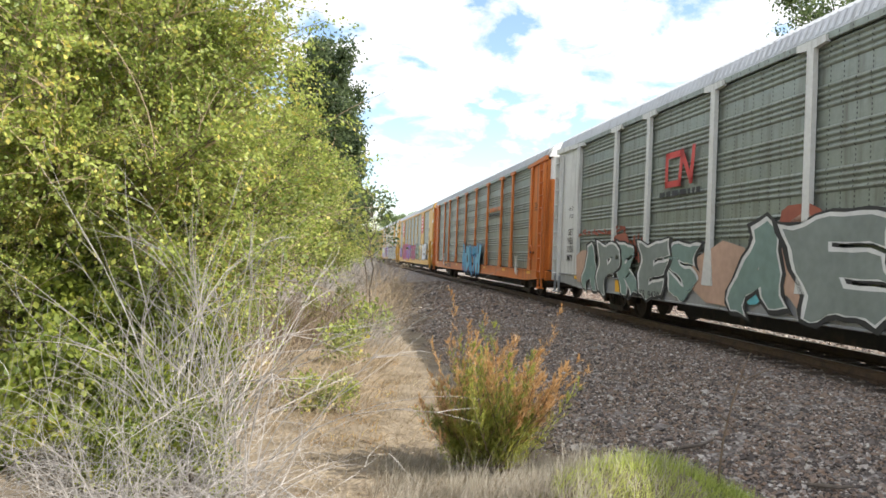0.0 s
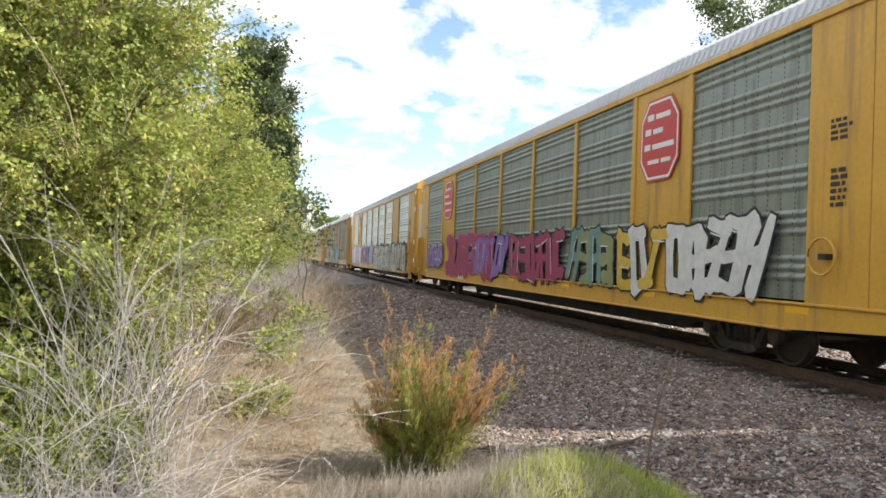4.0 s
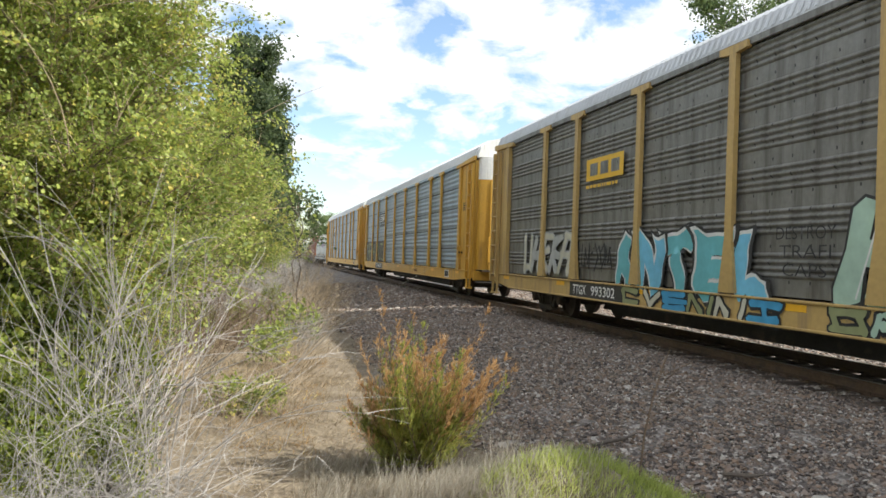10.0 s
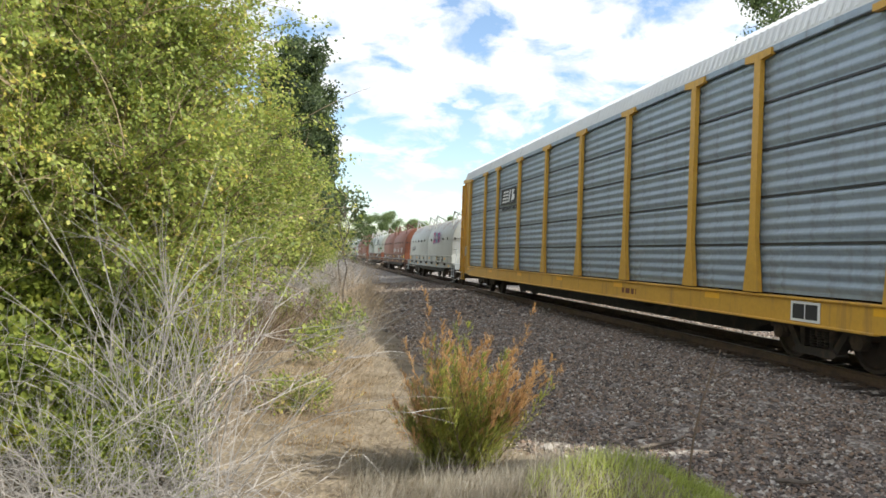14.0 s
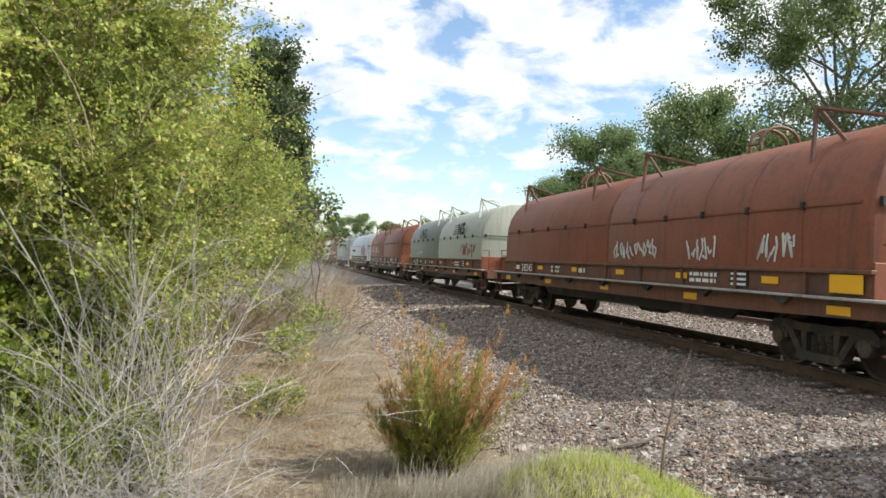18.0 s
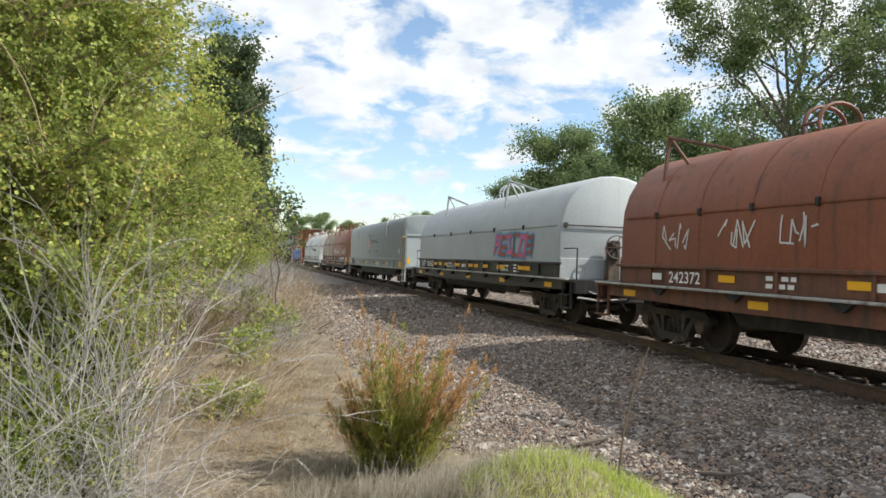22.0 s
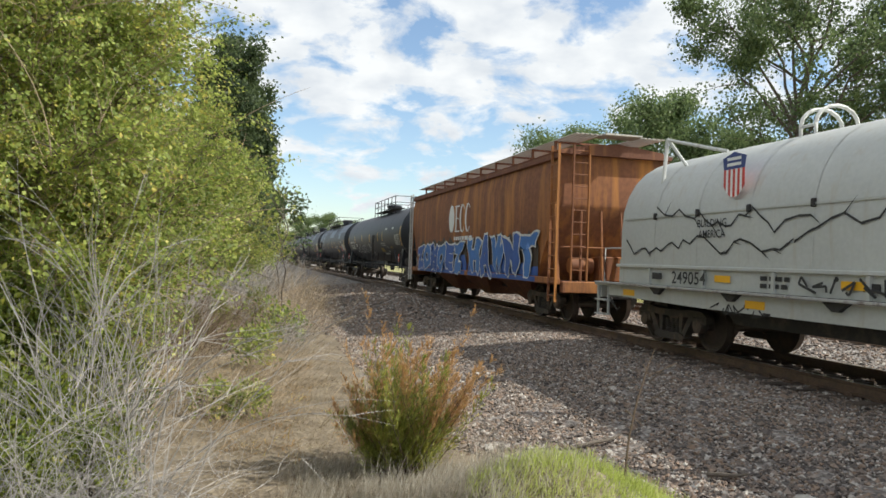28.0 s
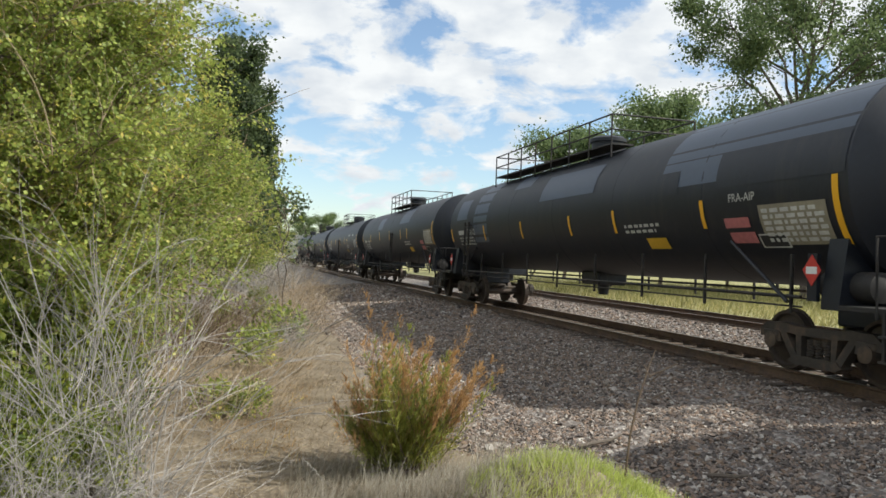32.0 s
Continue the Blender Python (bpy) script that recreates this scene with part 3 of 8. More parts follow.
def spring_shape():
    s = Shape()
    prof = []
    for i in range(6):
        z = 0.285 + i * 0.042
        prof += [(z, 0.045), (z + 0.012, 0.062), (z + 0.028, 0.062), (z + 0.04, 0.045)]
    return s.lathe(prof, "z", 10)


def wheelset_shape(rim):
    s = Shape()
    for k in (-1, 1):
        y = k * 0.753
        if rim:
            prof = [(y - 0.062 * k, 0.425), (y - 0.062 * k, 0.457), (y + 0.058 * k, 0.450), (y + 0.064 * k, 0.405), (y + 0.055 * k, 0.400)]
        else:
            prof = [(y - 0.095 * k, 0.40), (y - 0.090 * k, 0.482), (y - 0.063 * k, 0.480), (y - 0.060 * k, 0.452), (y + 0.050 * k, 0.447), (y + 0.050 * k, 0.40),
                    (y + 0.005 * k, 0.37), (y + 0.020 * k, 0.20), (y + 0.06 * k, 0.14), (y + 0.06 * k, 0.09)]
        s.lathe(prof, "y", 28)
    if not rim:
        s.lathe([(-1.10, 0.075), (-0.8, 0.085), (0.8, 0.085), (1.10, 0.075)], "y", 14)
    return s


def bearing_shape():
    return Shape().lathe([(-0.10, 0.10), (-0.09, 0.125), (0.06, 0.125), (0.085, 0.10), (0.10, 0.055)], "y", 16).box(-0.17, 0.17, -0.08, 0.08, 0.05, 0.16, 0.02)


SIDE_FRAME = side_frame_shape().mesh("side_frame", STEEL_DARK)
SPRING = spring_shape().mesh("spring", STEEL_DARK)
WHEEL_MESH = wheelset_shape(False).mesh("wheelset", WHEEL)
RIM_MESH = wheelset_shape(True).mesh("wheel_rim", TREAD)
BEARING = bearing_shape().mesh("bearing", STEEL_DARK)
BOLSTER = Shape().box(-0.20, 0.20, -1.02, 1.02, 0.42, 0.62, 0.04).box(-0.30, 0.30, -0.32, 0.32, 0.60, 0.70, 0.03).mesh("truck", STEEL_DARK)
BRAKE_BEAM = Shape().box(-0.05, 0.05, -0.72, 0.72, 0.33, 0.41, 0.01).box(-0.04, 0.06, -0.80, -0.70, 0.28, 0.52, 0.01).box(-0.04, 0.06, 0.70, 0.80, 0.28, 0.52, 0.01).mesh("brake_beam", STEEL_DARK)
WHEELSETS = []          # (wheelset, train place of its axle), for motions()
CARS = []               # (car, train place of its middle)


def add_truck(car, x, place):
    t = part("truck", BOLSTER, None, car, m=Matrix.Translation((x, 0, 0)))
    for k in (-1, 1):
        part("side_frame", SIDE_FRAME, None, t, m=Matrix.Translation((0, k * 1.0, 0)))
        for dx in (-0.16, 0.0, 0.16):
            part("spring", SPRING, None, t, m=Matrix.Translation((dx, k * 1.0, 0)))
        for dx in (-0.89, 0.89):
            part("bearing", BEARING, None, t, m=Matrix.Translation((dx, k * 1.02, 0.457)))
    for dx in (-0.89, 0.89):
        w = part("wheelset", WHEEL_MESH, None, t, m=Matrix.Translation((dx, 0, 0.457)))
        WHEELSETS.append((w, dx, place - x - dx))
        part("brake_beam", BRAKE_BEAM, None, t, m=Matrix.Translation((dx - math.copysign(0.52, dx), 0, 0)))
    return t


COUPLER = Shape().box(-0.9, 0.0, -0.08, 0.08, 0.78, 0.94, 0.02).prism([(-0.02, -0.14), (0.16, -0.17), (0.26, -0.06), (0.16, 0.02), (0.20, 0.13), (0.10, 0.16), (-0.02, 0.12)], 0.72, 1.0, "z").mesh("coupler", STEEL_DARK)
HOSE = Shape().tube([(0, 0, 0), (0.10, 0.02, -0.22), (0.26, 0.05, -0.36), (0.42, 0.02, -0.30)], 0.022, 7).mesh("air_hose", UNDER)


def add_couplers(car, half, reach=0.85):
    """Draft gear, coupler and hose at both ends of a car whose body ends at +-half."""
    for k in (1, -1):
        turn = Matrix.Rotation(0 if k == 1 else math.pi, 4, "Z")
        part("coupler", COUPLER, None, car, m=turn @ Matrix.Translation((half + reach - 0.12, 0, 0)))
        part("air_hose", HOSE, None, car, m=turn @ Matrix.Translation((half + reach * 0.4, -0.32, 0.80)))


def ladder(parent, x, y, z0, z1, width, material, rungs, axis="x", stout=1.0):
    """Rung ladder as one part: two rails and its rungs, on the side (axis x) or the end (axis y) of a car."""
    s = Shape()
    a, b = x - width / 2, x + width / 2
    h, r = 0.018 * stout, 0.014 * stout
    if axis == "x":
        for q in (a, b):
            s.box(q - h, q + h, y - 0.03 * stout, y + 0.03 * stout, z0, z1)
        for i in range(rungs):
            z = z0 + (z1 - z0) * (i + 0.5) / rungs
            s.tube([(a, y - 0.02, z), (b, y - 0.02, z)], r, 6)
    else:
        for q in (a, b):
            s.box(y - 0.03, y + 0.03, q - h, q + h, z0, z1)
        for i in range(rungs):
            z = z0 + (z1 - z0) * (i + 0.5) / rungs
            s.tube([(y, a, z), (y, b, z)], r, 6)
    return part("ladder", s, material, parent)


def grab(parent, x0, x1, y, z, material, out=-0.07):
    s = Shape().tube([(x0, y, z), (x0, y + out, z), (x1, y + out, z), (x1, y, z)], 0.011, 6)
    return part("grab_iron", s, material, parent)


def new_car(name, label, category, front, rear, group):
    """A car whose body reaches from front to rear, in metres behind the train's zero; its own origin is on the rail tops at its middle."""
    c = thing(name, label, category, group)
    place = (front + rear) / 2
    c.matrix_world = Matrix.Translation(CENTRE + AWAY * (START + place)) @ TRACK_TURN
    CARS.append((c, place))
    return c, place, (rear - front) / 2


# ---- autoracks ----
def corrugated(width, z0, z1, bands, ribs, depth=0.034, seams=0):
    """A pressed side panel: bands of horizontal ribs between flat bands, 25 mm thick; faces -y. Its outer ribs reach y = 0."""
    out = []
    h = (z1 - z0) / bands
    for b in range(bands):
        zb = z0 + b * h
        rib_part = 0.62 * h if not seams else 0.94 * h
        flat = h - rib_part
        out += [(depth, zb), (depth, zb + flat)]
        p = rib_part / ribs
        for r in range(ribs):
            zr = zb + flat + r * p
            out += [(depth, zr + 0.12 * p), (0.004, zr + 0.36 * p), (0.0, zr + 0.52 * p), (0.004, zr + 0.68 * p), (depth, zr + 0.92 * p)]
    out.append((depth, z1))
    prof = [q for i, q in enumerate(out) if i == 0 or q != out[i - 1]]
    return Shape().prism(prof + [(depth + 0.025, z1), (depth + 0.025, z0)], 0, width, "x")


def autorack(label, front, rear, post, panel, sill, end, style, roof=ROOF_GREY, ribs=4, bands=6, plates=(), seams=0, fore=0.85, aft=0.45, door=None, door_top=None):
    """An enclosed bi- or tri-level car rack on a flat car. style: "T" for proud posts with bracket heads, "flush" for thin posts."""
    car, place, half = new_car("autorack", label, "autorack railcar", front, rear, "freight cars of the train")
    W, Z0, Z1 = 1.56, 1.06, 5.06
    reach = {1: half + fore, -1: half + aft}
    hi, lo = reach[1], -reach[-1]
    # the flat car: side sills, deck and centre beam
    for k in (-1, 1):
        s = Shape()
        s.prism([(lo, 1.05), (hi, 1.05), (hi, 0.80), (half - 1.4, 0.66), (-half + 1.4, 0.66), (lo, 0.80)], k * W - 0.03, k * W + 0.03, "y")
        s.box(lo, hi, k * W - 0.07, k * W + 0.07, 1.02, 1.06, 0.01)
        s.box(-half + 1.4, half - 1.4, k * W - 0.06, k * W + 0.06, 0.64, 0.68, 0.01)
        part("side_sill", s, sill, car)
    part("deck", Shape().box(-half, half, -W + 0.06, W - 0.06, 0.94, 1.02), UNDER, car)
    part("centre_sill", Shape().box(-half, half, -0.38, 0.38, 0.55, 0.93, 0.03), UNDER, car)
    part("centre_beam", Shape().prism([(-8.6, 0.56), (-7.6, 0.24), (7.6, 0.24), (8.6, 0.56)], -0.40, 0.40, "y"), UNDER, car)
    for k in (-1, 1):
        part("train_pipe", Shape().tube([(-half + 1.5, k * 1.15, 0.60), (half - 1.5, k * 1.15, 0.60)], 0.03, 6), UNDER, car)
    for x in (-6.5, -2.2, 2.2, 6.5):
        part("cross_bearer", Shape().prism([(-W + 0.1, 0.92), (W - 0.1, 0.92), (W - 0.1, 0.80), (0.4, 0.58), (-0.4, 0.58), (-W + 0.1, 0.80)], x - 0.06, x + 0.06, "x"), UNDER, car)
    part("brake_reservoir", Shape().lathe([(-0.55, 0.05), (-0.5, 0.17), (0.5, 0.17), (0.55, 0.05)], "x", 16, (3.6, -0.75, 0.62)), UNDER, car)
    # roof: a low vault of ribbed sheets
    up = 0.14 if seams else 0.05
    arc = [(W + 0.03, Z1 - 0.02), (W + 0.03, Z1 + 0.05), (W - 0.07, Z1 + 0.27 + 0.7 * up), (W - 0.40, Z1 + 0.47 + up), (0.75, Z1 + 0.58 + up), (0.0, Z1 + 0.63 + up)]
    outline = arc + [(-y, z) for y, z in arc[-2::-1]]
    inner = [(y * 0.97, z - 0.05) for y, z in outline]
    part("roof", Shape().prism(outline + inner[::-1], lo + 0.05, hi - 0.05, "x"), roof, car)
    rib = Shape()
    n_ribs = int(half * 2 / 0.17)
    for i in range(n_ribs):
        x = lo + 0.12 + i * (hi - lo - 0.24) / (n_ribs - 1)
        lift = [(y * 1.004 + math.copysign(0.003, y), z + 0.016) for y, z in outline[1:-1]]
        vs = []
        for y, z in lift:
            vs += [(x - 0.045, y, z - 0.02), (x, y, z), (x + 0.045, y, z - 0.02)]
        fs = []
        for j in range(len(lift) - 1):
            a = 3 * j
            fs += [(a, a + 1, a + 4, a + 3), (a + 1, a + 2, a + 5, a + 4)]
        rib.add(vs, fs)
    part("roof_ribs", rib, roof, car)
    for k in (-1, 1):
        part("roof_rail", Shape().box(lo + 0.05, hi - 0.05, k * (W + 0.01) - 0.03, k * (W + 0.01) + 0.03, Z1 - 0.10, Z1 + 0.02, 0.01), end if style == "flush" else panel, car)
    # sides
    end_plate = half - 12.55
    marks = [-12.55, -9.55, -7.50, -4.50, -1.50, 1.50, 4.50, 7.50, 9.55, 12.55]
    bays = len(marks) - 1
    meshes = {}
    for k in (-1, 1):
        face = k * (W + (0.0 if style == "flush" else -0.02))
        for i in range(bays):
            x, bay = marks[i], marks[i + 1] - marks[i]
            if i in plates:
                part("plain_plate", Shape().box(x + 0.02, x + bay - 0.02, k * (W - 0.02) - 0.02, k * (W - 0.02) + 0.02, Z0, Z1 - 0.1, 0.006), end, car)
                continue
            key = round(bay, 2)
            if key not in meshes:
                meshes[key] = corrugated(bay - 0.03, Z0 + 0.03, Z1 - 0.09, bands, ribs, seams=seams).mesh("side_panel", panel, 50)
            turn = Matrix.Translation((x + 0.015, face, 0)) if k == -1 else Matrix.Translation((x + bay - 0.015, face, 0)) @ Matrix.Rotation(math.pi, 4, "Z")
            part("side_panel", meshes[key], None, car, m=turn)
        if seams:
            for j in range(1, bands):
                z = Z0 + 0.03 + (Z1 - 0.12 - Z0) * j / bands
                part("panel_gap", Shape().box(-12.5, 12.5, face - 0.004, face + 0.02, z - 0.018, z + 0.018), BLACK, car)
        if style == "T":
            if "post" not in meshes:
                s = Shape()
                s.prism([(-0.085, Z0 + 0.9), (-0.085, Z1 - 0.16), (-0.36, Z1 - 0.13), (-0.36, Z1 - 0.02), (0.36, Z1 - 0.02), (0.36, Z1 - 0.13), (0.085, Z1 - 0.16), (0.085, Z0 + 0.9), (0.21, Z0 + 0.02), (-0.21, Z0 + 0.02)], -0.085, 0.0, "y")
                meshes["post"] = s.mesh("side_post", post)
        elif "post" not in meshes:
            meshes["post"] = Shape().box(-0.075, 0.075, -0.03, 0.02, Z0, Z1 - 0.08, 0.008).mesh("side_post", post)
        for x in marks[1:-1]:
            part("side_post", meshes["post"], None, car, m=Matrix.Translation((x, k * W, 0)) @ Matrix.Rotation(0 if k == -1 else math.pi, 4, "Z"))
        for q in (-1, 1):
            e = reach[q]
            a, b = sorted((q * e, q * 12.55))
            if style == "T":
                # a heavy edge post, a recessed plate, and a bracket beam that rises to the corner
                part("end_plate", Shape().box(a, b, k * (W - 0.01) - 0.02, k * (W - 0.07) + 0.02, Z0 - 0.02, Z1 - 0.08), end, car)
                part("edge_post", Shape().prism([(q * 12.46, Z1 - 0.1), (q * 12.72, Z1 - 0.1), (q * 12.72, 1.7), (q * 12.82, Z0 - 0.02), (q * 12.40, Z0 - 0.02), (q * 12.46, 1.7)], k * (W + 0.02) - 0.06, k * (W + 0.02) + 0.06, "y"), end, car)
                part("bracket", Shape().prism([(q * 12.1, Z1 - 0.16), (q * (e + 0.02), Z1 - 0.10), (q * (e + 0.02), Z1 + 0.06), (q * 12.1, Z1 - 0.06)], k * (W + 0.05) - 0.05, k * (W + 0.05) + 0.05, "y"), end, car)
                part("corner_post", Shape().box(q * (e - 0.05) - 0.05, q * (e - 0.05) + 0.05, k * (W - 0.02) - 0.05, k * (W - 0.02) + 0.05, Z0 - 0.02, Z1 - 0.1, 0.01), end, car)
            else:
                m = (a + b) / 2
                for c0, c1 in ((a, m - 0.006), (m + 0.006, b)):
                    part("end_plate", Shape().box(c0, c1, k * (W - 0.03) - 0.03, k * (W - 0.03) + 0.03, Z0 - 0.02, Z1 - 0.08, 0.008), end, car)
                bend = [(q * e, -0.03), (q * (e + 0.10), -0.05), (q * (e + 0.15), -0.14), (q * (e + 0.16), -0.30), (q * (e + 0.12), -0.30), (q * (e + 0.10), -0.16), (q * (e + 0.05), -0.09), (q * e, -0.08)]
                part("corner_post", Shape().prism([(x, k * (W + y)) for x, y in bend], Z0 - 0.02, Z1 - 0.04, "z"), end, car)
                for z in (1.25, 2.2, 3.9, 4.75):
                    part("door_hinge", Shape().box(q * (e + 0.04) - 0.06, q * (e + 0.04) + 0.08, k * W - 0.02, k * W + 0.02, z, z + 0.22, 0.008), POST_WHITE, car)
    # ends: folding doors with a painted upper part, a capped hood over them, ladders
    door, door_top = door or end, door_top or WHITE
    for q in (-1, 1):
        e = reach[q]
        pts = []
        for j in range(13):
            a = -math.pi / 2 + math.pi * j / 12
            pts.append((q * (e - 0.03 + 0.30 * math.cos(a) ** 0.5), 1.48 * math.sin(a)) if 0 < j < 12 else (q * (e - 0.03), 1.48 * math.sin(a)))
        back = [(q * (e - 0.12), 1.40), (q * (e - 0.12), -1.40)]
        leaf = part("end_door", Shape().prism(pts + back, 1.10, 4.28, "z"), door, car)
        part("door_head", Shape().prism(pts + back, 4.284, Z1 + 0.02, "z"), door_top, leaf)
        for j in (3, 6, 9):
            x, y = pts[j]
            part("door_rib", Shape().box(min(x, x + q * 0.035), max(x, x + q * 0.035), y - 0.025, y + 0.025, 1.12, 4.24), door, leaf)
        part("door_hatch", Shape().box(min(q * (e + 0.22), q * (e + 0.285)), max(q * (e + 0.22), q * (e + 0.285)), -1.12, -0.72, 1.35, 2.25, 0.01), door, leaf)
        part("door_rod", Shape().tube([(q * (e + 0.33), 0.18, 1.15), (q * (e + 0.33), 0.18, Z1 - 0.1)], 0.02, 6), UNDER, leaf)
        cap = Shape().prism([(y * 0.97, z) for y, z in outline] + [(-1.5, Z1), (1.5, Z1)], q * (e - 0.05), q * (e + 0.16), "x")
        part("end_cap", cap, door_top, car)
        ladder(car, q * (e - 0.30), -W - 0.10, 0.80, Z1 - 0.20 if style == "T" else 2.5, 0.50, end, 9 if style == "T" else 5, stout=1.7)
        ladder(car, 1.25, q * (e + 0.36), 0.7, Z1 - 0.6, 0.42, end, 12, axis="y")
        for dx in (-0.21, 0.21):
            part("end_step", Shape().box(q * (e - 0.36) + dx - 0.03, q * (e - 0.36) + dx + 0.03, -W - 0.10, -W - 0.04, 0.46, 0.95), sill, car)
        part("end_step", Shape().box(q * (e - 0.36) - 0.26, q * (e - 0.36) + 0.26, -W - 0.14, -W + 0.02, 0.42, 0.46), sill, car)
        part("end_beam", Shape().box(q * e - 0.06, q * e + 0.10, -W, W, 0.72, 1.05, 0.02), sill, car)
        part("end_platform", Shape().box(min(q * e, q * (e + 0.45)), max(q * e, q * (e + 0.45)), -1.35, 1.35, 1.04, 1.09), UNDER, car)
        if q == 1:
            # brake wheel on its stub, notices and a stencil panel on the end plate
            part("brake_wheel", Shape().tube([(13.0 + 0.25 * math.cos(k), -W - 0.13, 1.70 + 0.25 * math.sin(k)) for k in [2 * math.pi * i / 14 for i in range(15)]], 0.02, 6), end, car)
            part("brake_stub", Shape().box(12.94, 13.06, -W - 0.13, -W + 0.02, 1.66, 1.74), UNDER, car)
            part("stencil_box", Shape().box(12.92, 13.42, -W - 0.004, -W + 0.03, 3.18, 3.62).box(12.95, 13.39, -W - 0.006, -W - 0.003, 3.21, 3.59), end, car)
            bars(car, 12.98, 13.36, 3.24, 3.56, -W - 0.012, 4, BLACK_MARK, 5)
            bars(car, 13.0, 13.3, 2.35, 2.9, -W - 0.012 if style != "T" else -W + 0.03, 6, BLACK_MARK, 7)
            part("notice", Shape().box(12.92, 13.42, -W - 0.010, -W - 0.004, 0.80, 1.0), YELLOW_MARK, car)
            part("air_hose", Shape().tube([(e + 0.25, -0.75, 0.85), (e + 0.45, -0.8, 0.62), (e + 0.6, -0.7, 0.55), (e + 0.75, -0.6, 0.70)], 0.025, 6), UNDER, car)
            part("cut_lever", Shape().tube([(e + 0.12, -1.5, 0.70), (e + 0.30, -1.5, 0.66), (e + 0.34, -0.4, 0.66)], 0.018, 6), YELLOW if style != "T" else UNDER, car)
    for x in (half - 3.2, -half + 3.2):
        add_truck(car, x, place)
    add_couplers(car, half, 1.62)
    if not plates and sill in (YELLOW, TAN):
        part("data_plate", Shape().box(10.55, 11.2, -W - 0.044, -W - 0.036, 0.70, 1.0), WHITE_MARK, car)
        for i in range(2):
            part("plate_square", Shape().box(10.60 + 0.29 * i, 10.86 + 0.29 * i, -W - 0.048, -W - 0.044, 0.74, 0.96), BLACK_MARK, car)
        bars(car, 4.4, 5.2, 0.74, 0.94, -W - 0.036, 1, RUST_DARK, 4)
    # yellow reflectors along the sill
    for i in range(7):
        x = -half + 1.2 + i * (2 * half - 2.4) / 6
        part("reflector", Shape().box(x - 0.24, x + 0.24, -W - 0.036, -W - 0.030, 0.90, 1.0), REFLECT, car)
    return car, half


def consist_autoracks():
    Y = -1.575
    # grey-green rack with white posts
    car, h = autorack("grey-green autorack with white posts and teal graffiti along its side", 0.41, 27.71, POST_WHITE, GALV_GREEN, SILVER, POST_WHITE, "T", fore=0.5, aft=1.05)
    for x0, x1, z0, z1, paint in ((-5.3, -2.6, 0.60, 1.95, "salmon"), (-12.6, -11.2, 0.7, 1.9, "salmon"), (-2.2, -0.8, 0.7, 2.5, "salmon"), (-2.3, -1.1, 2.05, 2.55, "rustred"), (-9.6, -8.4, 1.8, 2.25, "rustred"), (1.0, 2.6, 1.2, 2.45, "salmon"), (5.4, 7.4, 1.0, 2.3, "salmon"), (-1.6, -0.9, 1.5, 2.2, "aqua"), (-3.4, -2.6, 0.8, 1.3, "aqua"), (0.9, 1.7, 1.5, 2.2, "aqua"), (3.2, 4.0, 0.9, 1.6, "aqua")):
        r2 = random.Random(int(x0 * 10))
        ring = [(x0 + (x1 - x0) * (0.5 + 0.5 * math.cos(k * 0.524) * (0.75 + 0.35 * r2.random())), z0 + (z1 - z0) * (0.5 + 0.5 * math.sin(k * 0.524) * (0.75 + 0.35 * r2.random()))) for k in range(12)]
        part("graffiti_backing", Shape().prism(ring, Y - 0.056, Y - 0.053, "y"), SPRAY[paint], car)
    graffiti_word(car, "APRES", -11.9, -4.9, 0.60, 2.02, Y - 0.06, ["pale_teal", "slate_teal"], seed=4, fat=0.085, rim=0.045, pack=1.36)
    graffiti_word(car, "AE", -3.75, 0.35, 0.62, 2.36, Y - 0.06, ["pale_teal", "slate_teal"], seed=9, fat=0.085, rim=0.045, pack=1.36)
    graffiti(car, 0.9, 9.8, 0.62, 2.35, Y - 0.06, ["pale_teal", "slate_teal", "pale_teal"], n=6, seed=3, thick=0.2)
    for i, text in enumerate(("GET", "WELL", "SOON", "MY")):
        lettering(car, text, -h + 0.42, 2.35 - 0.27 * i, -1.585, 0.2, 0.5 + 0.1 * (i > 0), BLACK_MARK, 0.01).name = "sprayed_tag"
    lettering(car, "9730", -h + 0.42, 2.85, -1.58, 0.12, 0.36, BLACK_MARK, 0.0)
    lettering(car, "NKCR", -h + 0.42, 3.08, -1.58, 0.12, 0.4, BLACK_MARK, 0.0)
    scrawl(car, -h + 0.8, -h + 5.0, 2.2, 2.4, Y - 0.004, SPRAY["rustred"], 4, 12, 0.03)
    scrawl(car, -h + 4.7, -h + 6.0, 1.3, 2.2, Y - 0.004, SPRAY["rustred"], 6, 8, 0.04)
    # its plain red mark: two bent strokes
    s = Shape()
    for a, b in (((-0.62, 0.32), (-0.05, 0.32)), ((-0.62, 0.32), (-0.62, -0.32)), ((-0.62, -0.32), (0.0, -0.32)), ((0.0, -0.32), (0.10, 0.32)), ((0.10, 0.32), (0.52, -0.30)), ((0.52, -0.30), (0.62, 0.36))):
        d = Vector((b[0] - a[0], b[1] - a[1])).normalized() * 0.07
        p = Vector((-d.y, d.x))
        s.prism([(a[0] - d.x + p.x - 5.95, a[1] - d.y + p.y + 3.55), (a[0] - d.x - p.x - 5.95, a[1] - d.y - p.y + 3.55), (b[0] + d.x - p.x - 5.95, b[1] + d.y - p.y + 3.55), (b[0] + d.x + p.x - 5.95, b[1] + d.y + p.y + 3.55)], Y - 0.004, Y, "y")
    part("painted_mark", s, RED_PAINT, car)
    bars(car, -6.9, -4.9, 2.92, 3.12, Y - 0.003, 1, BLACK_MARK, 3)
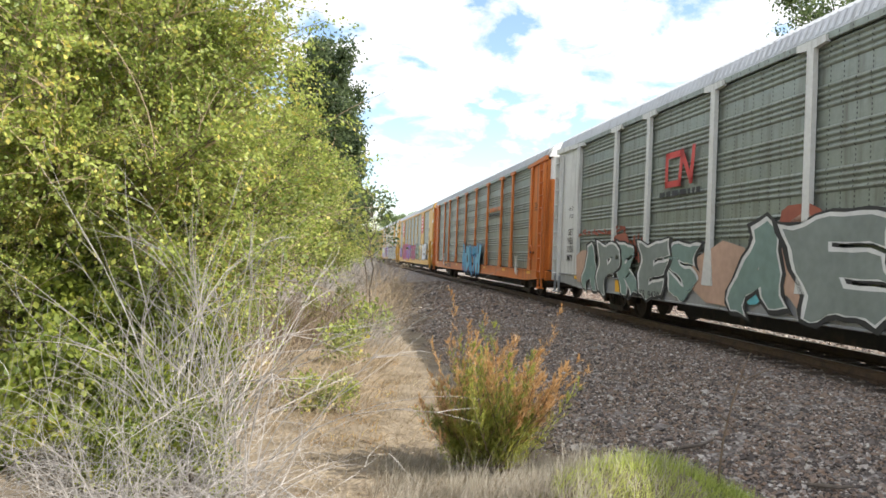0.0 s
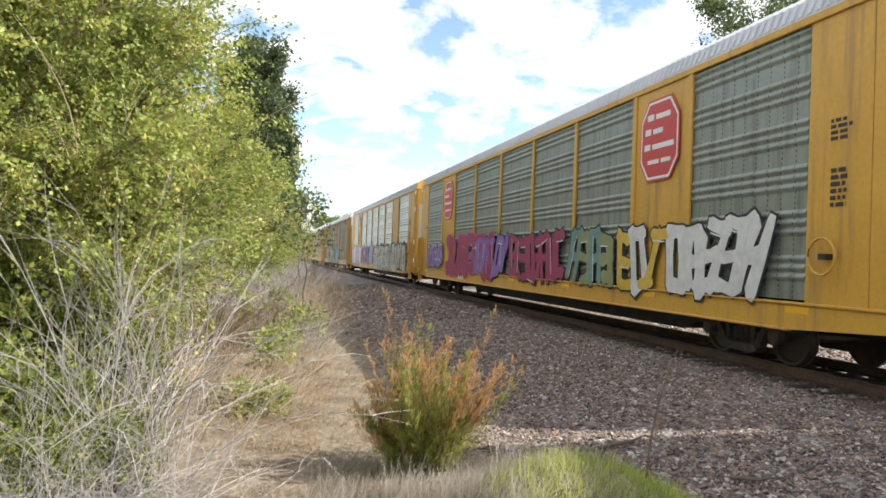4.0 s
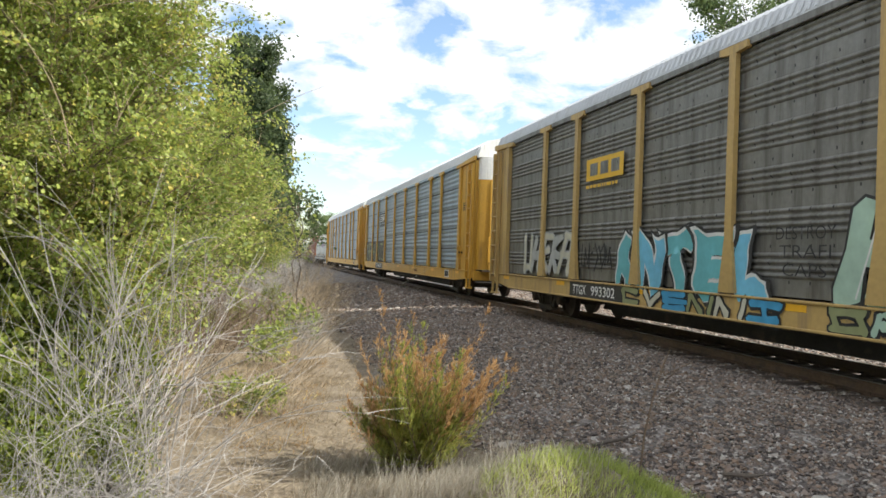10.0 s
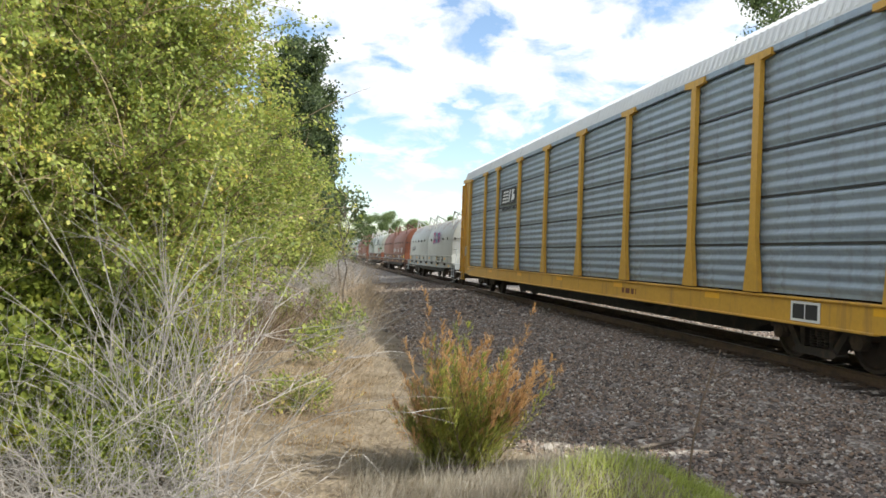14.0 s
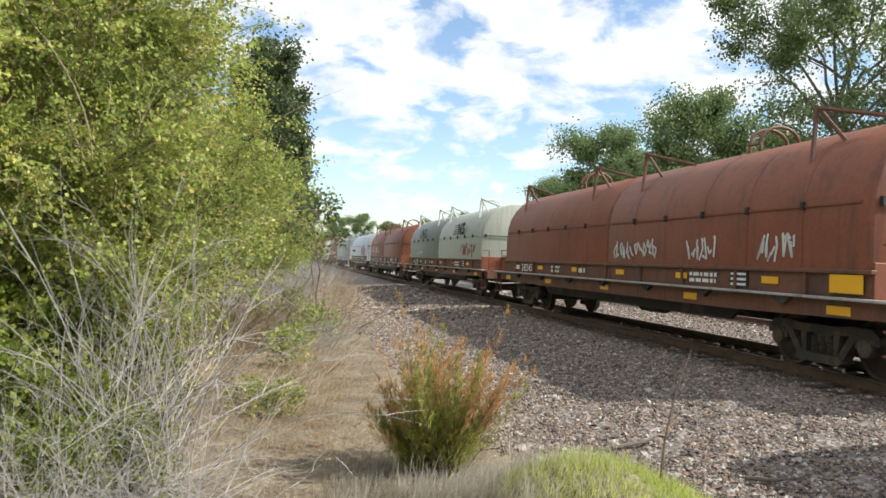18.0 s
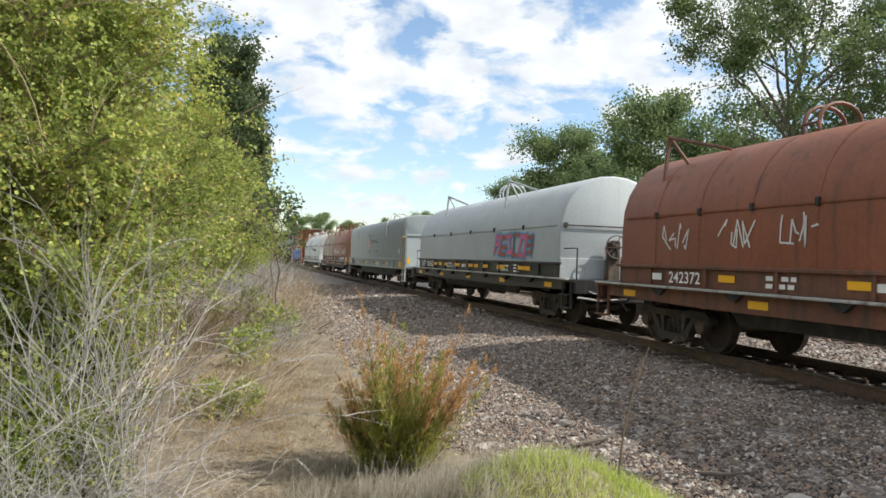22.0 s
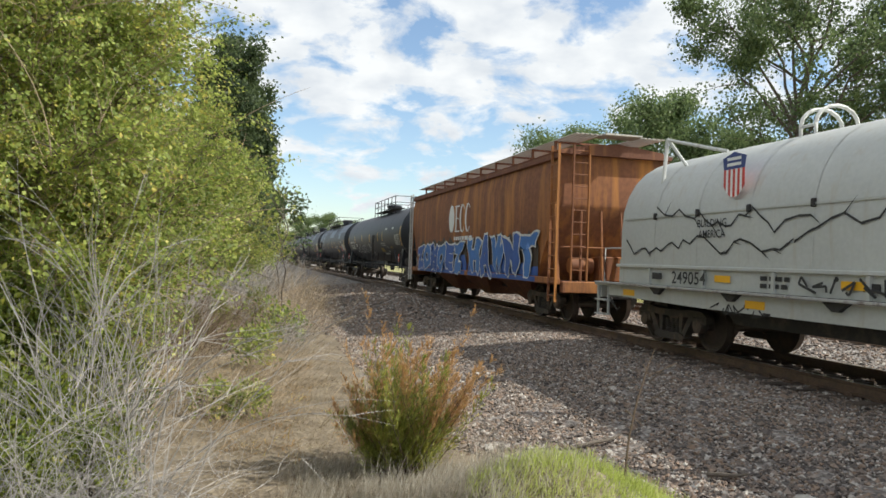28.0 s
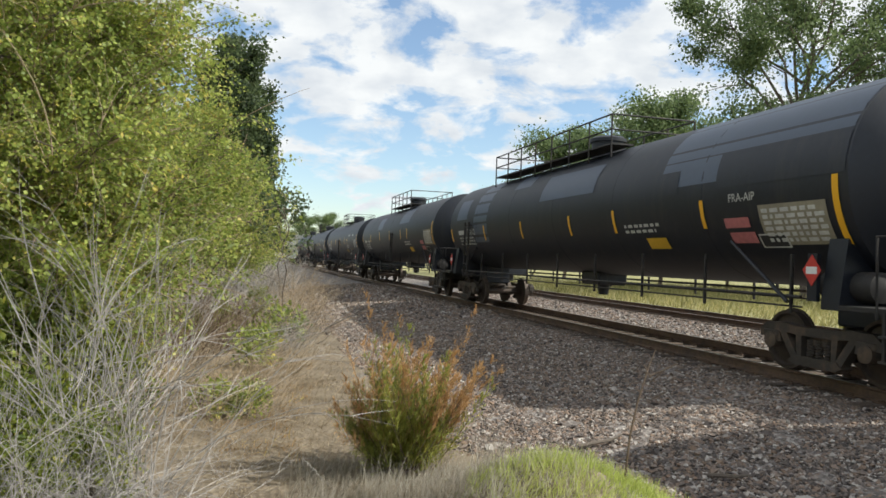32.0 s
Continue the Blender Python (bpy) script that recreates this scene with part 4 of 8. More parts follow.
    lettering(car, "NKCR", -7.65, 0.75, Y - 0.075, 0.18, 0.6, BLACK_MARK)
    lettering(car, "9430", -6.9, 0.75, Y - 0.075, 0.18, 0.62, BLACK_MARK)
    part("sill_plate", Shape().box(-h + 4.3, -h + 5.1, -1.60, -1.594, 0.70, 1.0), REFLECT, car)

    # orange rack
    car, h = autorack("orange autorack with grey-green corrugated panels and blue graffiti", 30.98, 58.28, ORANGE, GALV_GREEN, ORANGE, ORANGE, "T", fore=0.88, aft=0.75)
    graffiti_word(car, "NORTH", -1.6, 3.3, 0.58, 2.02, Y - 0.09, ["blue", "sky", "blue", "blue", "sky"], edge="royal", shine="sky", seed=2, fat=0.11, rim=0.04, pack=1.40)
    scrawl(car, -h + 4.4, -h + 5.0, 0.75, 1.7, Y - 0.09, SPRAY["white"], 3, 6, 0.025)
    scrawl(car, h - 3.2, h - 2.6, 0.75, 1.6, Y - 0.09, SPRAY["white"], 5, 6, 0.025)
    bars(car, -h + 4.95, -h + 5.75, 0.72, 0.98, Y - 0.03, 1, BLACK_MARK, 3)
    lettering(car, "300847", -h + 6.75, 0.86, Y - 0.03, 0.26, 1.5, BLACK_MARK)
    s = Shape().prism([(4.75, 3.38), (7.2, 3.38), (7.2, 3.47), (4.75, 3.47)], Y - 0.006, Y - 0.002, "y")
    part("painted_mark", s, BLACK_MARK, car)
    bars(car, 4.85, 7.5, 3.52, 3.84, Y - 0.004, 1, ORANGE, 12)

    # yellow racks with flush plates
    car, h = autorack("yellow autorack with green-grey panels, red emblem plate and graffiti", 61.95, 89.25, YELLOW, GALV_GREEN, YELLOW, YELLOW, "flush", plates=(1, 7), ribs=3, fore=1.15, aft=0.35, door=HOOD_WHITE, door_top=YELLOW)
    eight = ((-0.72, -0.42), (-0.72, 0.42), (-0.42, 0.80), (0.42, 0.80), (0.72, 0.42), (0.72, -0.42), (0.42, -0.80), (-0.42, -0.80))
    for cx in (8.52, -8.52):
        part("emblem", Shape().prism([(x + cx, z + 3.95) for x, z in eight], -1.598, -1.584, "y"), RED_PAINT, car, "red emblem plate")
        ring = [(x * k + cx, z * k + 3.95) for k in (0.95, 0.89) for x, z in eight]
        part("emblem_rim", Shape().add([(x, -1.601, z) for x, z in ring], [(i, (i + 1) % 8, 8 + (i + 1) % 8, 8 + i) for i in range(8)]), WHITE_MARK, car)
        for x0, x1, z0, z1 in ((-0.44, -0.20, 0.40, 0.52), (-0.12, 0.40, 0.40, 0.50), (-0.52, -0.30, 0.12, 0.24), (-0.22, 0.14, 0.12, 0.22), (-0.54, -0.32, -0.18, -0.06), (-0.24, 0.54, -0.18, -0.08), (-0.40, 0.02, -0.46, -0.38), (0.10, 0.44, -0.46, -0.38)):
            part("emblem_bar", Shape().box(cx + x0, cx + x1, -1.604, -1.598, 3.95 + z0, 3.95 + z1), WHITE_MARK, car)
    for x0, x1, f, sd in ((h - 4.6, h - 1.9, ["white"], 3), (h - 6.6, h - 4.9, ["gold", "white"], 4), (h - 9.2, h - 6.9, ["teal", "olive"], 6), (h - 13.8, h - 9.6, ["maroon"], 8), (h - 18.5, h - 14.2, ["purple"], 11)):
        graffiti(car, x0, x1, 1.05, 2.25, -1.62, f, n=max(3, int((x1 - x0) * 2.0)), seed=sd, thick=0.18)
    graffiti_word(car, "HES", -h + 1.6, -h + 4.5, 1.05, 2.15, -1.62, ["purple"], seed=9)
    graffiti(car, -h + 5.3, -h + 11.6, 1.0, 2.30, -1.62, ["maroon"], edge="pink", n=6, seed=13, thick=0.27)
    bars(car, -h + 7.2, -h + 8.2, 0.70, 0.95, Y - 0.03, 1, WHITE_MARK, 8)
    lettering(car, "G 9584", -h + 1.1, 2.95, -1.625, 0.13, 0.62, BLACK_MARK, 0.0)

    car, h = autorack("yellow autorack with bright ribbed panels, shield plate and long graffiti", 92.13, 119.43, YELLOW, GALV, YELLOW, YELLOW, "flush", plates=(1, 7), ribs=3, fore=0.65, aft=0.5, door=HOOD_WHITE, door_top=YELLOW)
    shield(car, -8.52, 4.1, -1.604, 0.58)
    lettering(car, "BUILDING", -8.52, 3.10, -1.606, 0.24, 1.35, BLACK_MARK)
    lettering(car, "AMERICA", -8.52, 2.76, -1.606, 0.24, 1.25, BLACK_MARK)
    part("graffiti_backing", Shape().box(-12.9, -4.2, -1.607, -1.604, 1.08, 2.35), SPRAY["gold"], car)
    graffiti_word(car, "NEKSE", -12.8, -7.1, 0.80, 2.30, -1.62, ["lilac", "white", "lilac"], seed=3, shade="purple")
    graffiti_word(car, "GOETO", -6.7, -0.5, 0.80, 2.40, -1.62, ["maroon", "royal", "maroon", "royal", "lilac"], edge="white", shine="black", seed=14)
    graffiti(car, 0.3, 1.6, 1.6, 2.2, -1.62, ["black"], edge="gold", n=2, seed=6, thick=0.12)
    graffiti(car, 0.5, 7.4, 0.80, 2.10, -1.625, ["bone", "cream", "grey"], n=9, seed=8, thick=0.18, backing="bone")
    flick = random.Random(21)
    for i in range(9):
        x, w, top = -0.2 + 1.25 * i + 0.4 * flick.random(), 0.22 + 0.2 * flick.random(), 2.35 + 0.35 * flick.random()
        part("graffiti_backing", Shape().prism([(x - w, 1.6), (x + w, 1.6), (x + 0.55 * w, 2.05), (x + 0.3 * w, top), (x - 0.35 * w, 2.1)], -1.6150, -1.6135, "y"), SPRAY["maroon"], car)
    graffiti(car, 0.7, 7.3, 1.5, 2.35, -1.615, ["black"], edge="black", n=8, seed=19, thick=0.10)
    graffiti(car, 7.7, 12.4, 0.85, 2.2, -1.62, ["bone", "cream"], edge="white", n=6, seed=10, thick=0.18, backing="black")
    lettering(car, "TTGX", -h + 5.75, 0.85, Y - 0.03, 0.24, 0.8, WHITE_MARK)
    lettering(car, "699184", -h + 6.9, 0.85, Y - 0.03, 0.24, 1.1, WHITE_MARK)

    # sooty rack with faded posts
    car, h = autorack("sooty grey autorack with faded yellow posts and aqua graffiti", 123.20, 150.50, TAN, GALV_DARK, TAN, TAN, "T", fore=0.85, aft=0.15)
    part("painted_mark", Shape().box(-7.0, -5.2, Y - 0.004, Y - 0.001, 3.35, 3.85), YELLOW_MARK, car)
    for i in range(3):
        part("emblem_bar", Shape().box(-6.8 + 0.52 * i, -6.42 + 0.52 * i, Y - 0.007, Y - 0.004, 3.46, 3.74, 0.001), GALV_DARK, car)
    bars(car, -7.0, -5.3, 3.16, 3.28, Y - 0.003, 1, YELLOW_MARK, 3)
    graffiti_word(car, "ANTEL", -5.5, -0.5, 0.86, 2.15, Y - 0.01, ["aqua", "sky", "aqua"], seed=23)
    for i, text in enumerate(("DESTROY", "TRAFI", "CAPS")):
        lettering(car, text, 0.15, 2.0 - 0.26 * i, Y - 0.008, 0.18, 1.15 - 0.15 * i, BLACK_MARK, -0.01).name = "sprayed_tag"
    graffiti(car, 0.95, 4.9, 0.98, 2.25, Y, ["mint", "aqua", "blue", "mint"], n=5, seed=24, thick=0.22)
    for x0, x1, f, sd in ((-5.1, -0.2, ["olive", "cream", "blue"], 41), (0.6, 5.2, ["olive", "mint"], 43)):
        graffiti(car, x0, x1, 0.70, 1.0, -1.60, f, n=6, seed=sd, thick=0.3)
    graffiti(car, -11.0, -7.7, 1.15, 2.2, Y, ["cream", "grey"], edge="grey", n=5, seed=25, thick=0.12)
    scrawl(car, -7.1, -5.6, 1.25, 1.95, Y - 0.003, BLACK_MARK, 8, 9, 0.022)
    for x0, sd in ((-h + 17.6, 2), (h - 5.0, 3), (h - 7.2, 4)):
        scrawl(car, x0, x0 + 1.6, 1.2, 1.9, Y - 0.003, SPRAY["grey"], sd, 8, 0.022)
    part("sill_plate", Shape().box(-7.7, -5.0, -1.60, -1.594, 0.68, 1.02), BLACK, car)
    lettering(car, "TTGX", -7.15, 0.85, -1.602, 0.22, 0.72, WHITE_MARK)
    lettering(car, "993302", -5.95, 0.85, -1.602, 0.22, 1.15, WHITE_MARK)
    part("notice", Shape().box(12.9, 13.5, -1.588, -1.580, 1.75, 2.0), YELLOW_MARK, car)
    scrawl(car, 12.85, 13.6, 2.05, 2.4, -1.584, SPRAY["sky"], 3, 9, 0.05)

    # two blue-grey racks
    for front, rear, label, tagged_side in ((153.93, 181.23, "blue-grey autorack with yellow posts, brown and gold graffiti", True), (184.20, 211.50, "blue-grey autorack with yellow posts and seamed panels", False)):
        car, h = autorack(label, front, rear, YELLOW, GALV_BLUE, YELLOW, YELLOW, "T", ribs=4, bands=5, seams=1, roof=ROOF_WHITE, fore=0.88 if tagged_side else 1.25, aft=0.2)
        x = -5.9
        part("painted_mark", Shape().box(x - 1.1, x + 0.9, Y - 0.003, Y, 3.5, 4.1), BLACK_MARK, car)
        s = Shape()
        for i in range(4):
            s.prism([(x - 0.95 + 0.06 * i, 3.58 + 0.12 * i), (x - 0.15 + 0.04 * i, 3.58 + 0.12 * i), (x - 0.13 + 0.04 * i, 3.64 + 0.12 * i), (x - 0.93 + 0.06 * i, 3.64 + 0.12 * i)], Y - 0.006, Y - 0.003, "y")
        s.prism([(x - 0.1, 3.58), (x + 0.05, 3.58), (x + 0.25, 4.02), (x + 0.1, 4.02)], Y - 0.006, Y - 0.003, "y")
        s.prism([(x + 0.3, 3.58), (x + 0.7, 3.66), (x + 0.75, 3.8), (x + 0.5, 3.86), (x + 0.78, 4.0), (x + 0.4, 4.02), (x + 0.38, 3.8)], Y - 0.006, Y - 0.003, "y")
        part("emblem_bar", s, WHITE_MARK, car)
        bars(car, x - 0.9, x + 1.3, 3.25, 3.42, Y - 0.003, 1, BLACK_MARK, 3)
        if tagged_side:
            part("graffiti_backing", Shape().box(-12.5, -5.0, Y - 0.003, Y, 1.10, 2.4), SPRAY["brown"], car)
            graffiti(car, -12.3, -5.1, 1.15, 2.3, Y - 0.006, ["olive"], edge="brown", n=10, seed=31, thick=0.09)
            part("sill_plate", Shape().box(-h + 5.7, -h + 8.4, -1.60, -1.594, 0.68, 1.03), BLACK, car)
            lettering(car, "TTGX", -h + 6.2, 0.86, -1.602, 0.22, 0.72, WHITE_MARK)
            lettering(car, "942277", -h + 7.4, 0.86, -1.602, 0.22, 1.2, WHITE_MARK)
        scrawl(car, -h + 0.2, -h + 0.6, 1.5, 2.0, -1.585, SPRAY["white"], 3, 7, 0.03)


def shield(car, x, z, y, r):
    """A plain shield: blue head, red and white stripes."""
    s = Shape().prism([(x + a * r, z + b * r) for a, b in ((-0.75, 0.35), (-0.85, 0.9), (-0.5, 1.0), (0, 1.15), (0.5, 1.0), (0.85, 0.9), (0.75, 0.35))], y, y + 0.006, "y")
    part("shield_head", s, BLUE_PAINT, car)
    w, rd = Shape(), Shape()
    for i in range(9):
        a0, a1 = -0.75 + i * 1.5 / 9, -0.75 + (i + 1) * 1.5 / 9
        low = lambda a: -0.95 + 0.55 * (abs(a) / 0.75) ** 2.5
        (rd if i % 2 == 0 else w).prism([(x + a0 * r, z + 0.35 * r), (x + a1 * r, z + 0.35 * r), (x + a1 * r, z + low(a1) * r), (x + a0 * r, z + low(a0) * r)], y, y + 0.006, "y")
    part("shield_stripe", rd, RED_PAINT, car)
    part("shield_stripe", w, WHITE_MARK, car)
    s = Shape()
    for i in range(2):
        s.box(x - 0.5 * r, x + 0.5 * r, y - 0.003, y, z + (0.5 + 0.26 * i) * r, z + (0.64 + 0.26 * i) * r)
    part("shield_bar", s, WHITE_MARK, car)


# ---- coil cars ----
def vault(half_width, z_base, z_shoulder, z_top, steps=9, square=0.92):
    """Cross-section of a rounded hood, from one foot over the top to the other, as (y, z)."""
    pts = [(-half_width, z_base), (-half_width, z_shoulder)]
    for i in range(1, steps):
        a = math.pi * i / steps
        c, s = math.cos(a), math.sin(a)
        pts.append((-half_width * math.copysign(abs(c) ** square, c), z_shoulder + (z_top - z_shoulder) * s ** square))
    return pts + [(half_width, z_shoulder), (half_width, z_base)]


def hood_shape(x0, x1, half_width=1.44, z_base=1.50, z_shoulder=2.20, z_top=3.68, edge=0.05, square=0.92):
    """A hood with rounded edges at both ends."""
    s = Shape()
    prof = vault(half_width, z_base, z_shoulder, z_top, 14, square)
    n = len(prof)
    rings = []
    for x, k in ((x0, edge), (x0 + 0.3 * edge, edge * 0.4), (x0 + edge, 0.0), (x1 - edge, 0.0), (x1 - 0.3 * edge, edge * 0.4), (x1, edge)):
        rings.append([(x, y * (1 - k / half_width), z_base + (z - z_base) * (1 - k / (z_top - z_base))) for y, z in prof])
    vs = [p for r in rings for p in r]
    fs = []
    for i in range(len(rings) - 1):
        for j in range(n - 1):
            fs.append((i * n + j, i * n + j + 1, (i + 1) * n + j + 1, (i + 1) * n + j))
    fs += [tuple(range(n)), tuple(range((len(rings) - 1) * n, len(rings) * n))]
    return s.add(vs, fs)


def brake_wheel(car, x, y, z, material, out):
    s = Shape()
    ring = [(x + 0.10 * out, y + 0.28 * math.cos(a), z + 0.28 * math.sin(a)) for a in [2 * math.pi * i / 18 for i in range(19)]]
    s.tube(ring, 0.017, 6, False)
    for i in range(5):
        a = 2 * math.pi * i / 5
        s.tube([(x + 0.07 * out, y, z), (x + 0.10 * out, y + 0.28 * math.cos(a), z + 0.28 * math.sin(a))], 0.012, 5)
    s.lathe([(x - 0.02, 0.08), (x + 0.04 * out, 0.09), (x + 0.11 * out, 0.05)], "x", 12, (0, y, z))
    part("brake_wheel", s, material, car)
    part("brake_stand", Shape().box(min(x - 0.14 * out, x), max(x - 0.14 * out, x), y - 0.16, y + 0.16, 1.1, z + 0.12, 0.02)
         .box(min(x - 0.04 * out, x + 0.07 * out), max(x - 0.04 * out, x + 0.07 * out), y - 0.12, y + 0.12, z - 0.30, z + 0.16, 0.03), material, car)


def lift_frame(car, x, material, z=3.66, span=0.50):
    """A slanted stacking guide on each shoulder of a hood, joined by a bar along the top."""
    for k in (-1, 1):
        s = Shape()
        y = k * 0.98
        s.tube([(x, k * 1.16, 3.04), (x - 0.04, k * 1.06, z + 0.30)], 0.04, 6)
        s.tube([(x + 0.42, k * 0.86, 3.32), (x - 0.04, k * 1.06, z + 0.30)], 0.03, 6)
        s.tube([(x - 0.04, k * 1.06, z + 0.28), (x + 1.35, k * 0.72, z - 0.10)], 0.035, 6)
        part("stacking_guide", s, material, car)


def hoop(car, x, material, z=3.62):
    s = Shape()
    for dx in (-0.16, 0.16):
        path = [(x + dx, -0.40, z - 0.05)]
        path += [(x + dx, 0.40 * -math.cos(a), z + 0.18 + 0.30 * math.sin(a)) for a in [math.pi * i / 8 for i in range(9)]]
        path += [(x + dx, 0.40, z - 0.05)]
        s.tube(path, 0.032, 6)
    for k in (-0.40, 0.40):
        s.tube([(x - 0.16, k, z + 0.16), (x + 0.16, k, z + 0.16)], 0.026, 6)
    part("lifting_hoop", s, material, car)


HOOD_RUSTED = surface("rust_eaten_grey_hood", (0.40, 0.39, 0.32), 0.7, 0, 0.3, fine=8, coarse=0.8, run=0.5, dirt=(0.22, 0.095, 0.04), dirt_amount=0.85, streak=True, bump=0.12)


def coil_car(label, front, rear, hoods, sill, under=None, number="", number_material=WHITE_MARK, guide=None, trough=None, plate=None, strip=STRIP_GREY):
    """A coil car: trough body on a deep fish-belly frame under one long hood or two short ones."""
    car, place, half = new_car("coil_car", label, "coil railcar", front, rear, "freight cars of the train")
    under = under or sill
    trough = trough or sill
    W = 1.52
    part("centre_sill", Shape().box(-half - 0.9, half + 0.9, -0.36, 0.36, 0.60, 0.98, 0.03), UNDER, car)
    for k in (-1, 1):
        s = Shape().prism([(-half - 0.4, 1.12), (half + 0.4, 1.12), (half + 0.4, 0.88), (half - 2.9, 0.82), (-half + 2.9, 0.82), (-half - 0.4, 0.88)], k * (W - 0.06) - 0.025, k * (W - 0.06) + 0.025, "y")
        part("side_sill", s, under, car)
        part("belly", Shape().prism([(half - 2.9, 1.0), (half - 3.4, 0.60), (-half + 3.4, 0.60), (-half + 2.9, 1.0)], k * 1.15 - 0.03, k * 1.15 + 0.03, "y"), UNDER, car)
        for i in range(7):
            x = -half + 1.6 + i * (2 * half - 3.2) / 6
            part("sill_bracket", Shape().prism([(x - 0.22, 1.10), (x + 0.22, 1.10), (x + 0.05, 0.98), (x - 0.05, 0.98)], k * (W - 0.01) - 0.05, k * (W - 0.01) + 0.05, "y"), UNDER, car)
        part("walkway", Shape().box(-half - 0.75, half + 0.75, k * W - 0.10, k * W + 0.06, 1.105, 1.145, 0.008), strip, car)
        t = Shape().box(-half, half, k * 1.40 - 0.03, k * 1.40 + 0.03, 1.15, 1.50)
        t.box(-half - 0.05, half + 0.05, k * 1.44 - 0.05, k * 1.44 + 0.05, 1.46, 1.52, 0.01)
        part("trough_side", t, trough, car)
        for i in range(9):
            x = -half + 1.2 + i * (2 * half - 2.4) / 8
            part("stiffener", Shape().box(x - 0.03, x + 0.03, k * 1.45 - 0.03, k * 1.45 + 0.03, 1.15, 1.47), trough, car)
    part("trough_floor", Shape().box(-half, half, -1.38, 1.38, 1.0, 1.1), UNDER, car)
    for x in (-4.5, -1.5, 1.5, 4.5):
        part("cross_bearer", Shape().prism([(-1.42, 1.0), (1.42, 1.0), (1.42, 0.85), (0.4, 0.62), (-0.4, 0.62), (-1.42, 0.85)], x - 0.05, x + 0.05, "x"), UNDER, car)
    part("brake_reservoir", Shape().lathe([(-0.5, 0.05), (-0.45, 0.18), (0.45, 0.18), (0.5, 0.05)], "x", 14, (1.2, -0.85, 0.66)), UNDER, car)
    n = len(hoods)
    for i, mat in enumerate(hoods):
        x0 = -half + i * 2 * half / n
        x1 = -half + (i + 1) * 2 * half / n
        h = part("hood", hood_shape(x0 + 0.02, x1 - 0.02), mat, car)
        seam = Shape()
        for z in (2.42,):
            for k in (-1, 1):
                seam.box(x0 + 0.2, x1 - 0.2, k * 1.425 - 0.02, k * 1.425 + 0.02, z - 0.016, z + 0.016)
        nb = 6
        for j in range(1, nb):
            xx = x0 + (x1 - x0) * j / nb
            prof = vault(1.446, 1.52, 2.20, 3.688, 14)
            vs = []
            for y, z in prof:
                vs += [(xx - 0.014, y, z), (xx + 0.014, y, z)]
            seam.add(vs, [(2 * q, 2 * q + 1, 2 * q + 3, 2 * q + 2) for q in range(len(prof) - 1)])
            part("hood_clamp", Shape().box(xx - 0.035, xx + 0.035, -1.475, -1.42, 2.37, 2.49, 0.01), UNDER, h)
        part("hood_seams", seam, mat, h)
        g = guide or mat
        if n == 2:
            lift_frame(car, x0 + 1.1, g)
            lift_frame(car, x1 - 1.5, g)
            hoop(car, (x0 + x1) / 2, g)
        else:
            lift_frame(car, x0 + 3.0, g)
            lift_frame(car, x1 - 4.6, g)
            hoop(car, (x0 + x1) / 2, g)
    for q in (-1, 1):
        part("end_platform", Shape().box(min(q * half, q * (half + 0.95)), max(q * half, q * (half + 0.95)), -1.5, 1.5, 1.06, 1.12), under, car)
        part("end_sill", Shape().box(min(q * (half + 0.75), q * (half + 0.95)), max(q * (half + 0.75), q * (half + 0.95)), -1.45, 1.45, 0.80, 1.08, 0.02), under, car)
        part("end_plate", Shape().box(min(q * (half - 0.02), q * (half + 0.03)), max(q * (half - 0.02), q * (half + 0.03)), -1.42, 1.42, 1.12, 1.62, 0.01), plate or sill, car)
        for y in (-1.48, 1.48):
            s = Shape()
            s.box(q * (half + 0.35) - 0.02, q * (half + 0.35) + 0.02, y - 0.02, y + 0.02, 0.45, 1.1)
            s.box(q * (half + 0.80) - 0.02, q * (half + 0.80) + 0.02, y - 0.02, y + 0.02, 0.45, 1.1)
            for z in (0.46, 0.76):
                s.box(q * (half + 0.575) - 0.23, q * (half + 0.575) + 0.23, y - 0.09, y + 0.05, z - 0.015, z + 0.015)
            part("end_step", s, under, car)
        for y in (-1.35, 1.35):
            part("handrail", Shape().tube([(q * (half + 0.80), y, 1.1), (q * (half + 0.80), y, 1.85), (q * (half + 0.10), y, 1.85)], 0.018, 6), under, car)
        part("uncoupling_rod", Shape().tube([(q * (half + 0.80), -1.35, 0.99), (q * (half + 1.0), -1.0, 0.82), (q * (half + 1.0), 0.2, 0.80)], 0.016, 6), strip, car)
    if number:
        for text, w, y0 in ((number, 0.95, 0.85),):
            lettering(car, text, 0, 0, 0, 0.20, w, number_material).matrix_basis = Matrix.Translation((half + 0.036, y0, 1.46)) @ Matrix.Rotation(math.pi / 2, 4, "Z")
        bars(car, -0.4, 0.4, -0.10, 0.10, 0, 2, number_material, 31).matrix_basis = Matrix.Translation((half + 0.036, 0.85, 1.27)) @ Matrix.Rotation(math.pi / 2, 4, "Z")
    for q in (-1, 1):
        part("end_rod", Shape().tube([(q * (half + 0.03), -1.30, 2.42), (q * (half + 0.03), 1.30, 2.42)], 0.020, 6).box(q * half - 0.01, q * half + 0.05, -1.33, -1.25, 2.36, 2.48).box(q * half - 0.01, q * half + 0.05, 1.25, 1.33, 2.36, 2.48), UNDER, car)
    part("tag_plate", Shape().box(half - 3.05, half - 2.55, -1.452, -1.446, 1.19, 1.46), BLACK_MARK, car)
